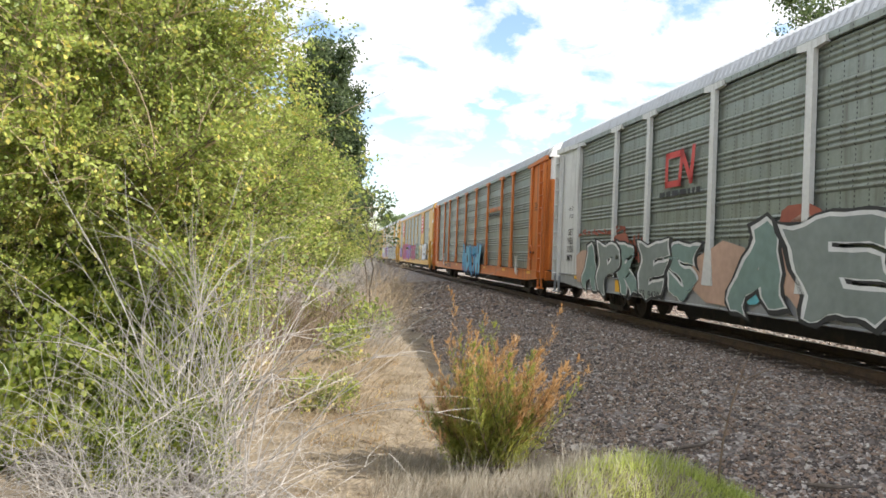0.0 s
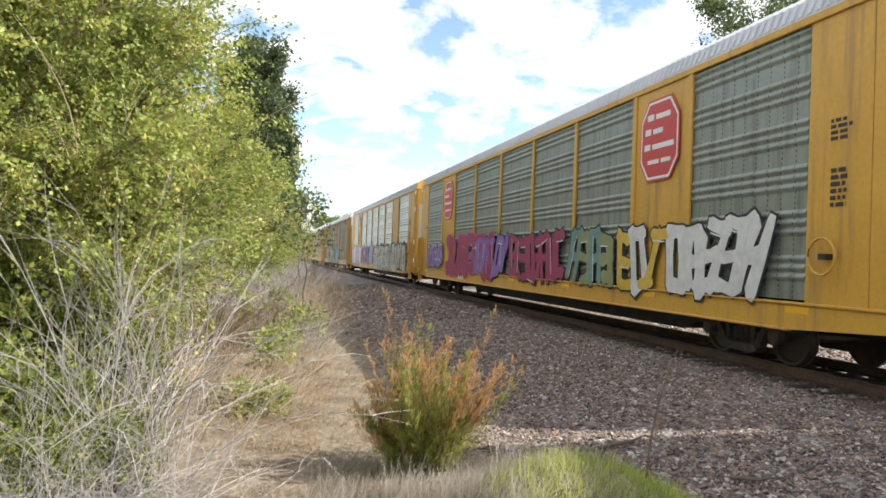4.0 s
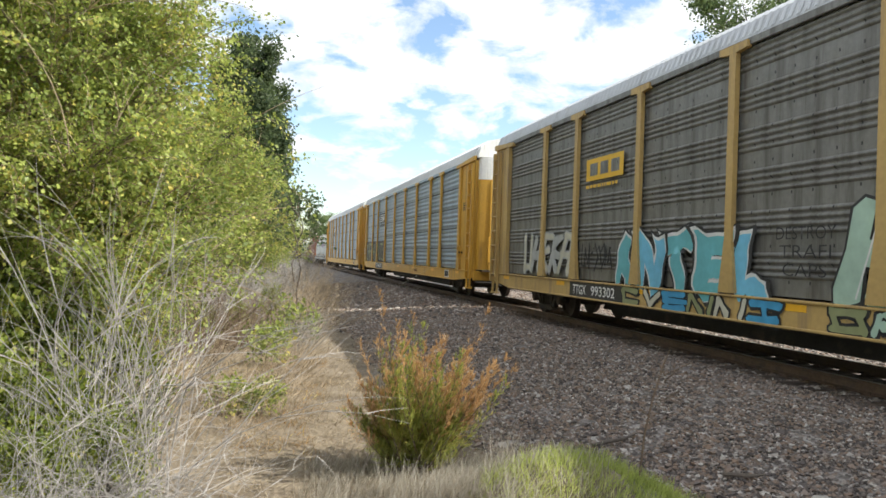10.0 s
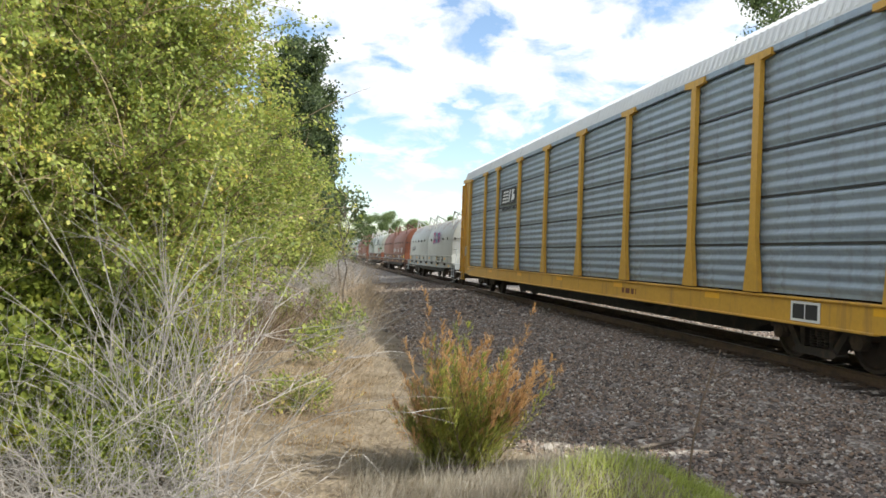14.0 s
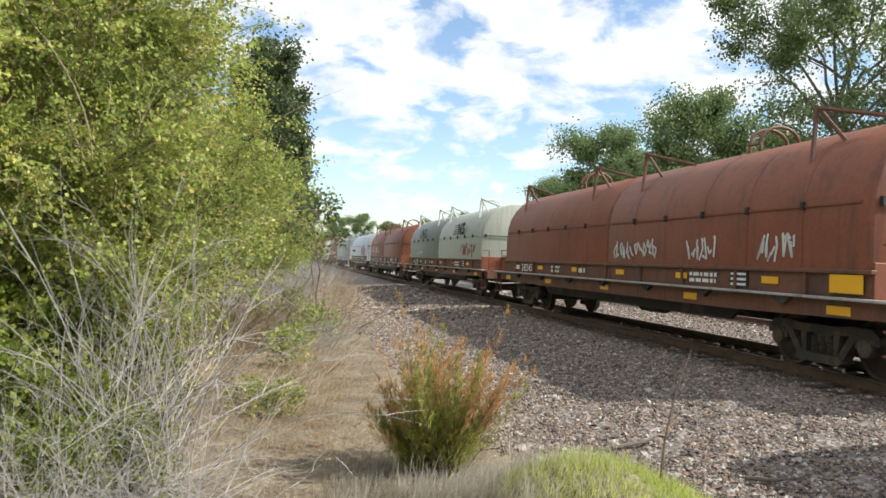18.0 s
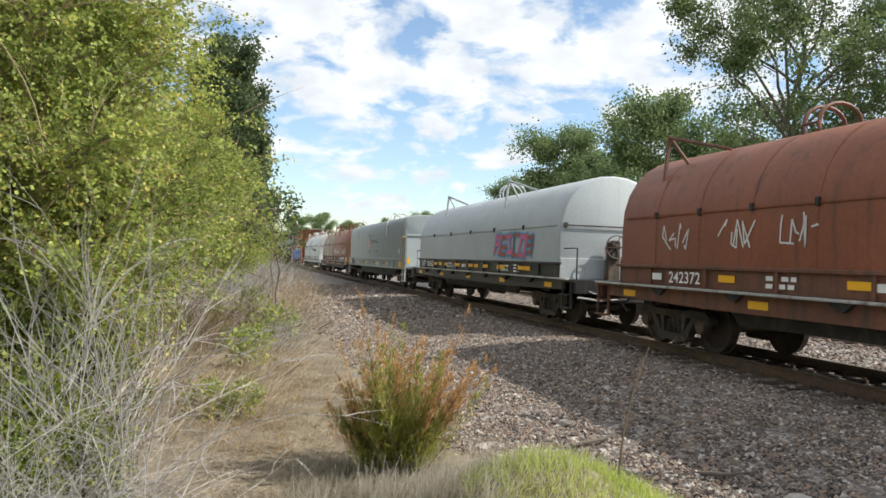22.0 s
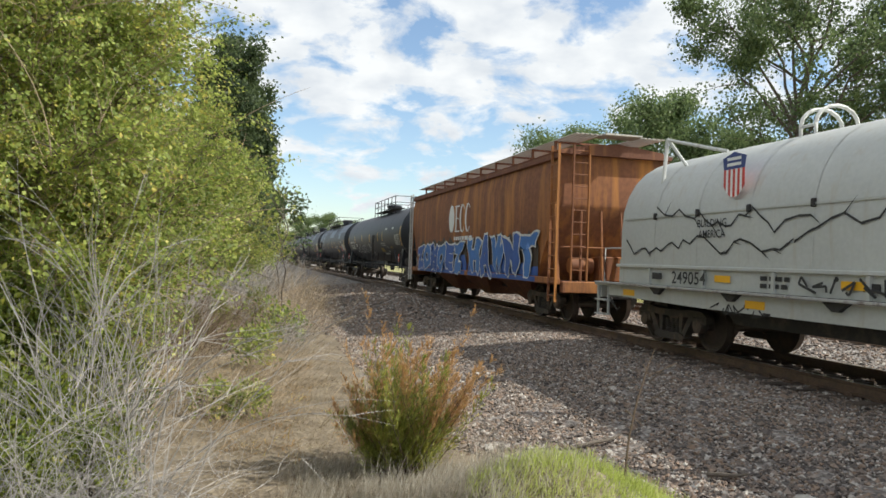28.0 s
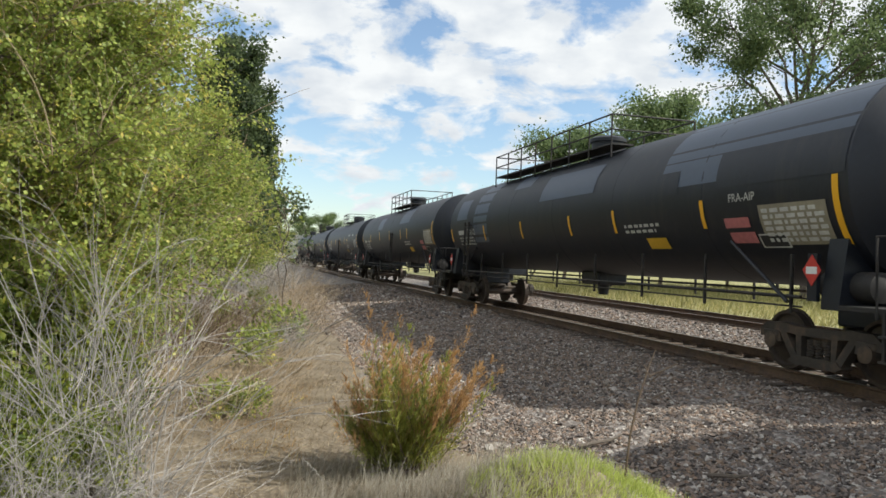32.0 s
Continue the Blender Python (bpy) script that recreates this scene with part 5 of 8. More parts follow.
    for i in range(3):
        part("tag_bar", Shape().box(half - 3.01, half - 2.60, -1.456, -1.452, 1.21 + 0.085 * i, 1.25 + 0.085 * i), WHITE_MARK, car)
    ink = BLACK_MARK if trough in (HOOD_WHITE, HOOD_GREY, UP_GREY) else WHITE_MARK
    bars(car, -half + 4.3, -half + 5.0, 1.20, 1.42, -1.447, 2, ink, 11)
    bars(car, -half + 6.2, -half + 6.7, 1.22, 1.40, -1.447, 1, ink, 12)
    bars(car, half - 4.3, half - 3.4, 1.20, 1.42, -1.447, 2, ink, 13)
    for i in range(5):
        x = -half + 3.4 + i * (2 * half - 5.4) / 4
        part("reflector", Shape().box(x - 0.20, x + 0.20, -1.452, -1.446, 1.27, 1.38), REFLECT, car)
    part("cut_lever", Shape().tube([(half + 0.98, -1.40, 0.72), (half + 1.05, -0.9, 0.66), (half + 1.05, -0.2, 0.70)], 0.028, 6), STRIP_GREY, car)
    brake_wheel(car, half + 0.25, -0.10, 1.92, STEEL_DARK if sill is not RED_SILL else RED_SILL, 1)
    for x in (half - 1.35, -half + 1.35):
        add_truck(car, x, place)
    add_couplers(car, half + 0.75, 0.55)
    for i in range(5):
        x = -half + 0.5 + i * (2 * half - 1.0) / 4
        part("reflector", Shape().box(x - 0.22, x + 0.22, -1.495, -1.488, 0.90, 1.02), REFLECT, car)
    return car, half


def consist_coil_cars():
    Y = -1.452
    car, h = coil_car("white-grey coil car with two hoods and black number", 215.15, 230.95, (HOOD_WHITE, HOOD_WHITE), HOOD_WHITE, HOOD_GREY, plate=HOOD_WHITE)
    lettering(car, "249", -h + 3.4, 0.98, -1.60, 0.20, 0.55, BLACK_MARK)
    scrawl(car, -h + 1.0, -h + 2.6, 1.75, 2.1, Y, BLACK_MARK, 3, 10, 0.012)
    graffiti(car, 2.2, 4.4, 2.30, 2.80, Y - 0.012, ["pink", "aqua", "pink"], edge="purple", n=3, seed=5)
    rust_streaks(car, -h + 0.6, -0.4, 6, 2)
    rust_streaks(car, 0.4, h - 0.5, 7, 3)
    part("sill_plate", Shape().box(-h + 0.15, -h + 0.75, -1.475, -1.466, 1.20, 1.42), REFLECT, car)

    car, h = coil_car("red-oxide coil car with two rounded hoods", 234.2, 249.95, (RED_OXIDE, RED_OXIDE), RED_SILL, guide=RED_SILL, plate=RED_OXIDE, number="242345")
    lettering(car, "242345", -h + 2.3, 1.31, -1.485, 0.22, 0.95, WHITE_MARK)
    bars(car, -h + 1.3, -h + 1.7, 1.21, 1.41, -1.485, 1, WHITE_MARK, 2)
    for x0, sd in ((h - 2.3, 2), (h - 4.4, 3), (0.4, 4), (1.4, 6)):
        scrawl(car, x0, x0 + 0.9, 1.6, 2.05, Y, SPRAY["white"], sd, 7, 0.022)
    part("sill_plate", Shape().box(h - 0.7, h - 0.1, -1.475, -1.466, 1.20, 1.45), REFLECT, car)

    car, h = coil_car("cream coil car with two hoods, black emblem and red frame", 253.12, 268.72, (HOOD_OLIVE, HOOD_CREAM), RED_SILL, guide=POST_WHITE, plate=RED_OXIDE, number="242366")
    for x in (-h + 3.9, h - 3.6):
        s = Shape()
        for i in range(5):
            s.prism([(x - 1.05 + 0.09 * i, 2.56 + 0.09 * i), (x - 0.25 + 0.05 * i, 2.56 + 0.09 * i), (x - 0.23 + 0.05 * i, 2.60 + 0.09 * i), (x - 1.03 + 0.09 * i, 2.60 + 0.09 * i)], Y - 0.008, Y - 0.004, "y")
        s.prism([(x - 0.2, 2.54), (x - 0.02, 2.54), (x + 0.08, 2.78), (x + 0.20, 2.54), (x + 0.34, 2.54), (x + 0.55, 3.02), (x + 0.38, 3.02), (x + 0.28, 2.76), (x + 0.14, 3.02), (x + 0.0, 3.02)], Y - 0.008, Y - 0.004, "y")
        s.prism([(x + 0.42, 2.54), (x + 0.85, 2.54), (x + 1.0, 2.68), (x + 0.95, 2.80), (x + 0.72, 2.84), (x + 1.1, 2.92), (x + 1.12, 3.02), (x + 0.72, 3.02), (x + 0.60, 2.92), (x + 0.64, 2.78), (x + 0.82, 2.72), (x + 0.78, 2.64), (x + 0.45, 2.64)], Y - 0.008, Y - 0.004, "y")
        part("emblem_mark", s, BLACK_MARK, car)
    scrawl(car, h - 3.2, h - 0.9, 1.6, 2.15, Y, SPRAY["rustred"], 5, 10, 0.035)
    scrawl(car, -h + 2.2, -h + 3.9, 1.65, 1.95, Y, SPRAY["white"], 7, 8, 0.018)
    lettering(car, "242366", -h + 2.5, 1.31, -1.485, 0.22, 0.95, WHITE_MARK)
    bars(car, -h + 1.5, -h + 1.9, 1.21, 1.41, -1.485, 1, WHITE_MARK, 2)
    part("sill_plate", Shape().box(-h + 0.2, -h + 0.6, -1.475, -1.466, 1.55, 1.70), REFLECT, car)

    car, h = coil_car("dark red coil car with two rounded hoods", 272.2, 288.0, (RED_OXIDE, RED_OXIDE), RED_SILL, guide=RED_SILL, plate=RED_OXIDE, number="242372")
    lettering(car, "242372", -h + 2.3, 1.31, -1.485, 0.20, 0.92, WHITE_MARK)
    bars(car, -h + 1.3, -h + 1.7, 1.21, 1.41, -1.485, 1, WHITE_MARK, 2)
    for x0, sd in ((-h + 3.2, 5), (-h + 4.6, 8), (-h + 1.6, 9)):
        scrawl(car, x0, x0 + 0.8, 1.75, 2.3, Y, SPRAY["white"], sd, 4, 0.014)

    car, h = coil_car("light grey coil car with black frame and white number", 290.95, 305.15, (HOOD_GREY,), HOOD_GREY, BLACK, trough=BLACK, plate=HOOD_GREY)
    lettering(car, "100402", -h + 2.0, 1.32, -1.485, 0.22, 1.0, WHITE_MARK)
    lettering(car, "CHTT", -h + 1.05, 1.32, -1.485, 0.22, 0.75, WHITE_MARK)
    graffiti(car, h - 4.6, h - 1.6, 1.65, 2.25, Y, ["pink", "rustred"], edge="blue", n=6, seed=6)
    for i in range(7):
        part("reflector", Shape().box(-h + 2.6 + i * 1.5, -h + 3.05 + i * 1.5, -1.482, -1.476, 1.28, 1.38), REFLECT, car)
    scrawl(car, -h + 4.4, -h + 5.6, 1.2, 1.42, -1.49, SPRAY["grey"], 4, 8, 0.014)

    covered_coil_car()

    car, h = coil_car("red coil car with one red hood and one rusty patched hood", 326.95, 342.5, (HOOD_RUSTED, RED_FADED), RED_SILL, guide=RUST_DARK, plate=RED_FADED)
    for x0, x1, sd in ((h - 3.2, h - 0.9, 3), (h - 6.4, h - 3.9, 4), (0.3, 1.2, 6), (h - 3.0, h - 1.2, 8)):
        scrawl(car, x0, x1, 1.62 if sd != 8 else 1.18, 2.1 if sd != 8 else 1.45, Y - (0.0 if sd != 8 else 0.04), SPRAY["white"], sd, 10, 0.018)
    part("sill_plate", Shape().box(h - 0.75, h - 0.1, -1.475, -1.466, 1.18, 1.45), REFLECT, car)

    car, h = coil_car("off-white coil car with black cracked scrawl and shield emblem", 346.0, 362.0, (HOOD_WHITE, HOOD_WHITE), HOOD_WHITE, HOOD_WHITE, guide=POST_WHITE, plate=HOOD_WHITE)
    shield(car, -h + 3.65, 2.95, Y - 0.016, 0.34)
    lettering(car, "BUILDING", -h + 3.1, 2.24, Y - 0.014, 0.13, 0.78, BLACK_MARK)
    lettering(car, "AMERICA", -h + 3.1, 2.06, Y - 0.014, 0.13, 0.72, BLACK_MARK)
    lettering(car, "249054", -h + 2.5, 1.31, -1.485, 0.22, 1.0, BLACK_MARK)
    bars(car, -h + 1.35, -h + 1.8, 1.22, 1.42, -1.485, 1, BLACK_MARK, 5)
    rnd = random.Random(4)
    crack = Shape()
    for start, z, n in ((-h + 0.3, 2.0, 24), (-h + 1.4, 2.6, 20), (-h + 5.0, 1.9, 24), (0.6, 2.3, 22)):
        x = start
        for i in range(n):
            x2, z2 = x + 0.12 + 0.16 * rnd.random(), min(max(z + (rnd.random() - 0.5) * 0.34, 1.62), 2.72)
            crack.prism([(x, z - 0.018), (x2, z2 - 0.012), (x2, z2 + 0.016), (x, z + 0.02)], Y - 0.005, Y - 0.002, "y")
            if rnd.random() < 0.3:
                z3 = min(max(z2 + (rnd.random() - 0.5) * 0.5, 1.6), 2.75)
                crack.prism([(x2, z2 - 0.014), (x2 + 0.2, z3), (x2, z2 + 0.014)], Y - 0.006, Y - 0.002, "y")
            x, z = x2, z2
    part("sprayed_cracks", crack, BLACK_MARK, car)
    scrawl(car, -h + 5.2, -h + 7.4, 1.18, 1.45, -1.49, BLACK_MARK, 9, 9, 0.018)
    scrawl(car, -h + 3.2, -h + 4.6, 0.75, 0.95, -1.492, BLACK_MARK, 5, 7, 0.012)


def rust_streaks(car, x0, x1, n, seed):
    """Thin rust stains that run down over a hood's shoulder."""
    rnd = random.Random(seed)
    prof = vault(1.450, 1.52, 2.20, 3.692, 28)
    for i in range(n):
        x = x0 + (x1 - x0) * (i + rnd.random()) / n
        w = 0.10 + 0.35 * rnd.random()
        j0 = 5 + rnd.randrange(3)
        j1 = 12 + rnd.randrange(3)
        s = Shape()
        pts = prof[j0:j1]
        vs = []
        for k, (y, z) in enumerate(pts):
            q = w * (0.25 + 0.75 * k / len(pts)) * (0.8 + 0.4 * rnd.random())
            vs += [(x - q / 2, y * 1.002, z + 0.002), (x + q / 2, y * 1.002, z + 0.002)]
        s.add(vs, [(2 * k, 2 * k + 1, 2 * k + 3, 2 * k + 2) for k in range(len(pts) - 1)])
        part("rust_stain", s, STAIN, car)


STAIN = surface("thin_rust_stain", (0.36, 0.24, 0.19), 0.7, 0, 0.3, fine=8, bump=0.05)


def covered_coil_car():
    """A long grey covered coil car with end platforms and tall yellow grab rails."""
    car, place, half = new_car("covered_coil_car", "plain grey covered coil car with shield emblem and end platforms", "coil railcar", 307.75, 325.75, "freight cars of the train")
    a = half - 0.80
    part("cover", hood_shape(-a, a, 1.50, 1.42, 2.80, 3.58, 0.06, 0.55), UP_GREY, car)
    for k in (-1, 1):
        part("cover_rail", Shape().box(-a, a, k * 1.52 - 0.03, k * 1.52 + 0.03, 1.38, 1.46, 0.01), UP_GREY, car)
    for k in (-1, 1):
        part("side_sill", Shape().prism([(-half, 1.38), (half, 1.38), (half, 0.95), (-half, 0.95)], k * 1.46 - 0.03, k * 1.46 + 0.03, "y").box(-half, half, k * 1.49 - 0.06, k * 1.49 + 0.06, 0.99, 1.03, 0.01), UP_GREY, car)
    for k in (-1, 1):
        part("belly", Shape().prism([(half - 3.2, 1.0), (half - 4.0, 0.58), (-half + 4.0, 0.58), (-half + 3.2, 1.0)], k * 1.12 - 0.03, k * 1.12 + 0.03, "y"), UNDER, car)
    part("centre_sill", Shape().box(-half - 0.5, half + 0.5, -0.36, 0.36, 0.60, 0.98, 0.03), UNDER, car)
    part("floor", Shape().box(-half, half, -1.4, 1.4, 0.98, 1.06), UNDER, car)
    for i in range(1, 9):
        x = -a + 2 * a * i / 9
        prof = vault(1.503, 1.46, 2.80, 3.585, 14, 0.55)
        part("cover_seam", Shape().add([(x + d, y, z) for y, z in prof for d in (-0.010, 0.010)], [(2 * k, 2 * k + 1, 2 * k + 3, 2 * k + 2) for k in range(len(prof) - 1)]), UP_GREY, car)
    for x in (-a + 1.2, a - 1.75):
        part("side_post", Shape().box(x - 0.09, x + 0.09, -1.56, -1.48, 0.97, 1.40, 0.015), UP_GREY, car)
    for x in (-5.3, -3.2, 0.9, 3.4, 6.1):
        bars(car, x, x + 0.55, 1.16, 1.28, -1.492, 2, BLACK_MARK, int(x * 10) + 90)
    for x in (-3.9, -2.6, -0.9, 0.5, 2.9, 5.4):
        b = Shape()
        for k in (-1, 1):
            for q in range(3):
                b.lathe([(-0.012, 0.0), (-0.012, 0.022), (0.0, 0.026)], "y", 6, (x + k * (0.34 - 0.12 * q), -1.492, 1.30 - 0.085 * q))
        part("sill_bolts", b, BLACK_MARK, car)
    part("sill_placard", Shape().box(2.02, 2.24, -1.500, -1.492, 1.05, 1.22), WHITE_MARK, car)
    part("sill_bracket", Shape().box(5.85, 6.02, -1.53, -1.49, 1.10, 1.20, 0.01), UP_GREY, car)
    for x, z, k in ((-0.62, 1.78, -1), (-0.25, 1.20, 1)):
        part("jacking_mark", Shape().prism([(x - 0.07, z - 0.08 * k), (x + 0.07, z - 0.08 * k), (x, z + 0.08 * k)], -1.515, -1.505, "y"), BLACK_MARK, car)
    part("cover_notice", Shape().box(a - 0.62, a - 0.40, -1.520, -1.512, 1.72, 1.90), WHITE_MARK, car)
    part("cover_notice", Shape().box(a - 0.60, a - 0.42, -1.524, -1.520, 1.79, 1.83), RED_PAINT, car)
    for x in (4.3, -5.6):
        for k in (-1, 1):
            g = Shape()
            for dx in (-0.10, 0.10):
                g.tube([(x + 0.18 + dx, k * 1.53, 2.68), (x + 0.10 + 0.7 * dx, k * 1.53, 3.05), (x - 0.02 + 0.4 * dx, k * 1.40, 3.42), (x - 0.18, k * 1.10, 3.86)], 0.022, 6)
            g.box(x + 0.02, x + 0.34, min(k * 1.49, k * 1.55), max(k * 1.49, k * 1.55), 2.62, 2.70, 0.01)
            g.tube([(x - 0.18, k * 1.10, 3.84), (x + 0.55, k * 0.90, 3.60)], 0.032, 6)
            part("stacking_guide", g, POST_WHITE, car)
    hoop(car, 0.95, POST_WHITE, 3.54)
    shield(car, -0.66, 2.37, -1.53, 0.37)
    lettering(car, "BUILDING AMERICA", 1.15, 2.38, -1.53, 0.16, 2.15, BLACK_MARK)
    bars(car, 1.25, 2.05, 1.80, 1.86, -1.508, 1, BLACK_MARK, 8)
    lettering(car, "212451", -half + 2.6, 1.20, -1.50, 0.20, 0.95, BLACK_MARK)
    bars(car, -half + 1.5, -half + 2.0, 1.10, 1.30, -1.50, 1, BLACK_MARK, 5)
    lettering(car, "212000-212599", half - 0.999, 2.95, 0, 0.1, 0.8, BLACK_MARK).matrix_basis = Matrix.Translation((a + 0.012 - 0.0, 0, 0)) @ Matrix.Rotation(math.pi / 2, 4, "Z") @ Matrix.Translation((-(half - 0.999), 0, 0))
    for i in range(5):
        x = -half + 1.1 + i * (2 * half - 2.2) / 5
        part("reflector", Shape().box(x - 0.22, x + 0.22, -1.497, -1.490, 1.13, 1.24), REFLECT, car)
    part("sill_plate", Shape().box(half - 1.42, half - 0.84, -1.50, -1.492, 1.05, 1.32), REFLECT, car)
    for q in (-1, 1):
        part("end_platform", Shape().box(min(q * a, q * half), max(q * a, q * half), -1.45, 1.45, 1.04, 1.10), UP_GREY, car)
        for k in (-1.41, 1.41):
            part("end_post", Shape().box(q * (a + 0.42) - 0.04, q * (a + 0.42) + 0.04, k - 0.03, k + 0.03, 1.1, 2.85, 0.01), UP_GREY, car)
        # cabinet in a lighter grey than the car: sunlight on the end painted in
        part("end_cabinet", Shape().box(q * (a + 0.05) - 0.06, q * (a + 0.05) + 0.06, -1.30, 1.30, 1.1, 2.62, 0.02).box(q * (a + 0.13) - 0.03, q * (a + 0.13) + 0.03, -0.05, 0.05, 1.1, 2.6).box(q * (a + 0.13) - 0.03, q * (a + 0.13) + 0.03, -1.3, 1.3, 2.56, 2.64), HOOD_GREY, car)
        part("end_stiffener", Shape().box(q * (a + 0.175) - 0.02, q * (a + 0.175) + 0.02, -0.07, 0.07, 1.1, 2.60, 0.01), BLACK, car)
        part("end_notice", Shape().box(q * (a + 0.118) - 0.004, q * (a + 0.118) + 0.004, -0.62, -0.36, 1.98, 2.12), WHITE_MARK, car)
        part("end_reflector", Shape().box(q * (a + 0.118) - 0.004, q * (a + 0.118) + 0.004, -1.24, -1.12, 1.22, 1.52), REFLECT, car)
        part("cut_lever", Shape().tube([(q * (half + 0.12), -1.40, 0.86), (q * (half + 0.16), -1.30, 0.66), (q * (half + 0.30), -0.20, 0.84)], 0.016, 6), RAIL_RUST, car)
        for x in (a + 0.20, a + 0.66):
            part("grab_rail", Shape().tube([(q * x, -1.46, 0.98), (q * x, -1.56, 1.0), (q * x, -1.56, 2.45), (q * x, -1.46, 2.5)], 0.022, 7), YELLOW, car)
        s = Shape()
        for x in (a + 0.20, a + 0.74):
            s.box(q * x - 0.025, q * x + 0.025, -1.50, -1.44, 0.42, 1.08)
        for z in (0.43, 0.73):
            s.box(q * (a + 0.47) - 0.28, q * (a + 0.47) + 0.28, -1.56, -1.38, z - 0.015, z + 0.015)
        part("end_steps", s, HOOD_WHITE, car)
        part("end_sill", Shape().box(q * half - 0.08, q * half + 0.08, -1.20, 1.20, 0.70, 1.03, 0.02), UNDER, car)
    for x in (half - 2.4, -half + 2.4):
        add_truck(car, x, place)
    add_couplers(car, half + 0.05, 0.6)


def hopper(label, front, rear, body, roof, graffiti_on=False, group="freight cars of the train"):
    """A covered hopper with sloped ends, running board and hatches."""
    car, place, half = new_car("covered_hopper", label, "hopper railcar", front, rear, group)
    W, top = 1.52, 4.30
    b = half - 1.55
    # side sheets bulge a little; below, they lean in
    prof = [(-0.9, 0.92), (-W + 0.05, 1.02), (-W, 2.0), (-W, 3.6), (-W + 0.08, top - 0.15), (-W + 0.3, top), (0, top + 0.16), (W - 0.3, top), (W - 0.08, top - 0.15), (W, 3.6), (W, 2.0), (W - 0.05, 1.02), (0.9, 0.92)]
    s = Shape()
    n = len(prof)
    rows = []
    for x, low in ((-half + 0.25, 3.0), (-half + 0.26, 2.9), (-b, 0.92), (b, 0.92), (half - 0.26, 2.9), (half - 0.25, 3.0)):
        rows.append([(x, y, max(z, low)) for y, z in prof])
    s.add([p for r in rows for p in r], [(i * n + j, i * n + (j + 1) % n, (i + 1) * n + (j + 1) % n, (i + 1) * n + j) for i in range(len(rows) - 1) for j in range(n)] + [tuple(range(n)), tuple(range(5 * n, 6 * n))])
    part("body", s, body, car)
    for k in (-1, 1):
        part("side_sill", Shape().box(-half, half, k * W - 0.05, k * W + 0.05, 0.98, 1.14, 0.015), body, car)
        part("top_chord", Shape().box(-half + 0.2, half - 0.2, k * (W - 0.03) - 0.05, k * (W - 0.03) + 0.05, top - 0.22, top - 0.10, 0.015), roof, car)
        for q in (-1, 1):
            part("end_side_plate", Shape().prism([(q * (half - 0.25), 3.0), (q * (half - 0.02), 1.1), (q * (half - 0.16), 1.1), (q * (half - 0.4), 3.0)], k * W - 0.04, k * W + 0.04, "y"), body, car)
        for q in (-1, 1):
            part("end_brace", Shape().prism([(q * (b - 0.1), 1.1), (q * (b + 0.1), 1.1), (q * (half - 0.3), 2.9), (q * (half - 0.5), 2.9)], k * (W - 0.06) - 0.04, k * (W - 0.06) + 0.04, "y"), body, car)
    part("roof", Shape().prism([(-W - 0.02, top - 0.04), (-W + 0.3, top + 0.06), (0, top + 0.2), (W - 0.3, top + 0.06), (W + 0.02, top - 0.04), (W, top - 0.12), (-W, top - 0.12)], -half + 0.05, half - 0.05, "x"), roof, car)
    board = surface("weathered_running_board", (0.50, 0.47, 0.42), 0.7, 0.1, 0.2)
    for k in (-1, 1):
        for i in range(6):
            y = k * (0.53 + 0.128 * i)
            part("running_board", Shape().box(-half - 0.1, half + 0.1, y - 0.038, y + 0.038, top + 0.36, top + 0.385), board, car)
        part("end_board", Shape().box(k * half - 0.35, k * half + 0.25, -0.5, 0.5, top + 0.36, top + 0.40), board, car)
    for i in range(10):
        x = -half + 1.2 + i * (2 * half - 2.4) / 9
        part("board_bracket", Shape().box(x - 0.035, x + 0.035, -1.2, 1.2, top + 0.31, top + 0.36), roof, car)
        for k in (-1, 1):
            part("board_post", Shape().box(x - 0.03, x + 0.03, k * 1.18 - 0.03, k * 1.18 + 0.03, top, top + 0.36), roof, car)
    for i in range(3):
        x = (i - 1) * 3.9
        part("outlet", Shape().add([(x - 1.5, -1.1, 1.0), (x + 1.5, -1.1, 1.0), (x + 1.5, 1.1, 1.0), (x - 1.5, 1.1, 1.0), (x - 0.35, -0.5, 0.36), (x + 0.35, -0.5, 0.36), (x + 0.35, 0.5, 0.36), (x - 0.35, 0.5, 0.36)], [(4, 5, 6, 7), (0, 1, 5, 4), (1, 2, 6, 5), (2, 3, 7, 6), (3, 0, 4, 7), (0, 3, 2, 1)]), RUST_DARK, car)
    part("centre_sill", Shape().box(-half - 0.3, half + 0.3, -0.34, 0.34, 0.66, 1.0, 0.03), UNDER, car)
    for q in (-1, 1):
        part("end_platform", Shape().box(min(q * b, q * half), max(q * b, q * half), -1.4, 1.4, 1.0, 1.06), roof, car)
        ladder(car, q * (half - 0.22), -W - 0.07, 0.55, 4.4, 0.42, body if q == 1 else POST_WHITE, 12)
        ladder(car, -1.0, q * (half + 0.02), 0.9, 4.4, 0.42, body if q == 1 else POST_WHITE, 12, axis="y")
        s = Shape()
        for y in (-0.9, -0.3, 0.3, 0.9):
            s.tube([(q * (half - 0.1), y, 1.06), (q * (half - 0.35), y * 0.9, 3.0)], 0.035, 6)
        s.tube([(q * (half - 0.1), -1.45, 1.9), (q * (half - 0.1), 1.45, 1.9)], 0.02, 6)
        part("end_frame", s, body, car)
        part("end_sill", Shape().box(q * half - 0.08, q * half + 0.08, -1.45, 1.45, 0.78, 1.06, 0.02), body, car)
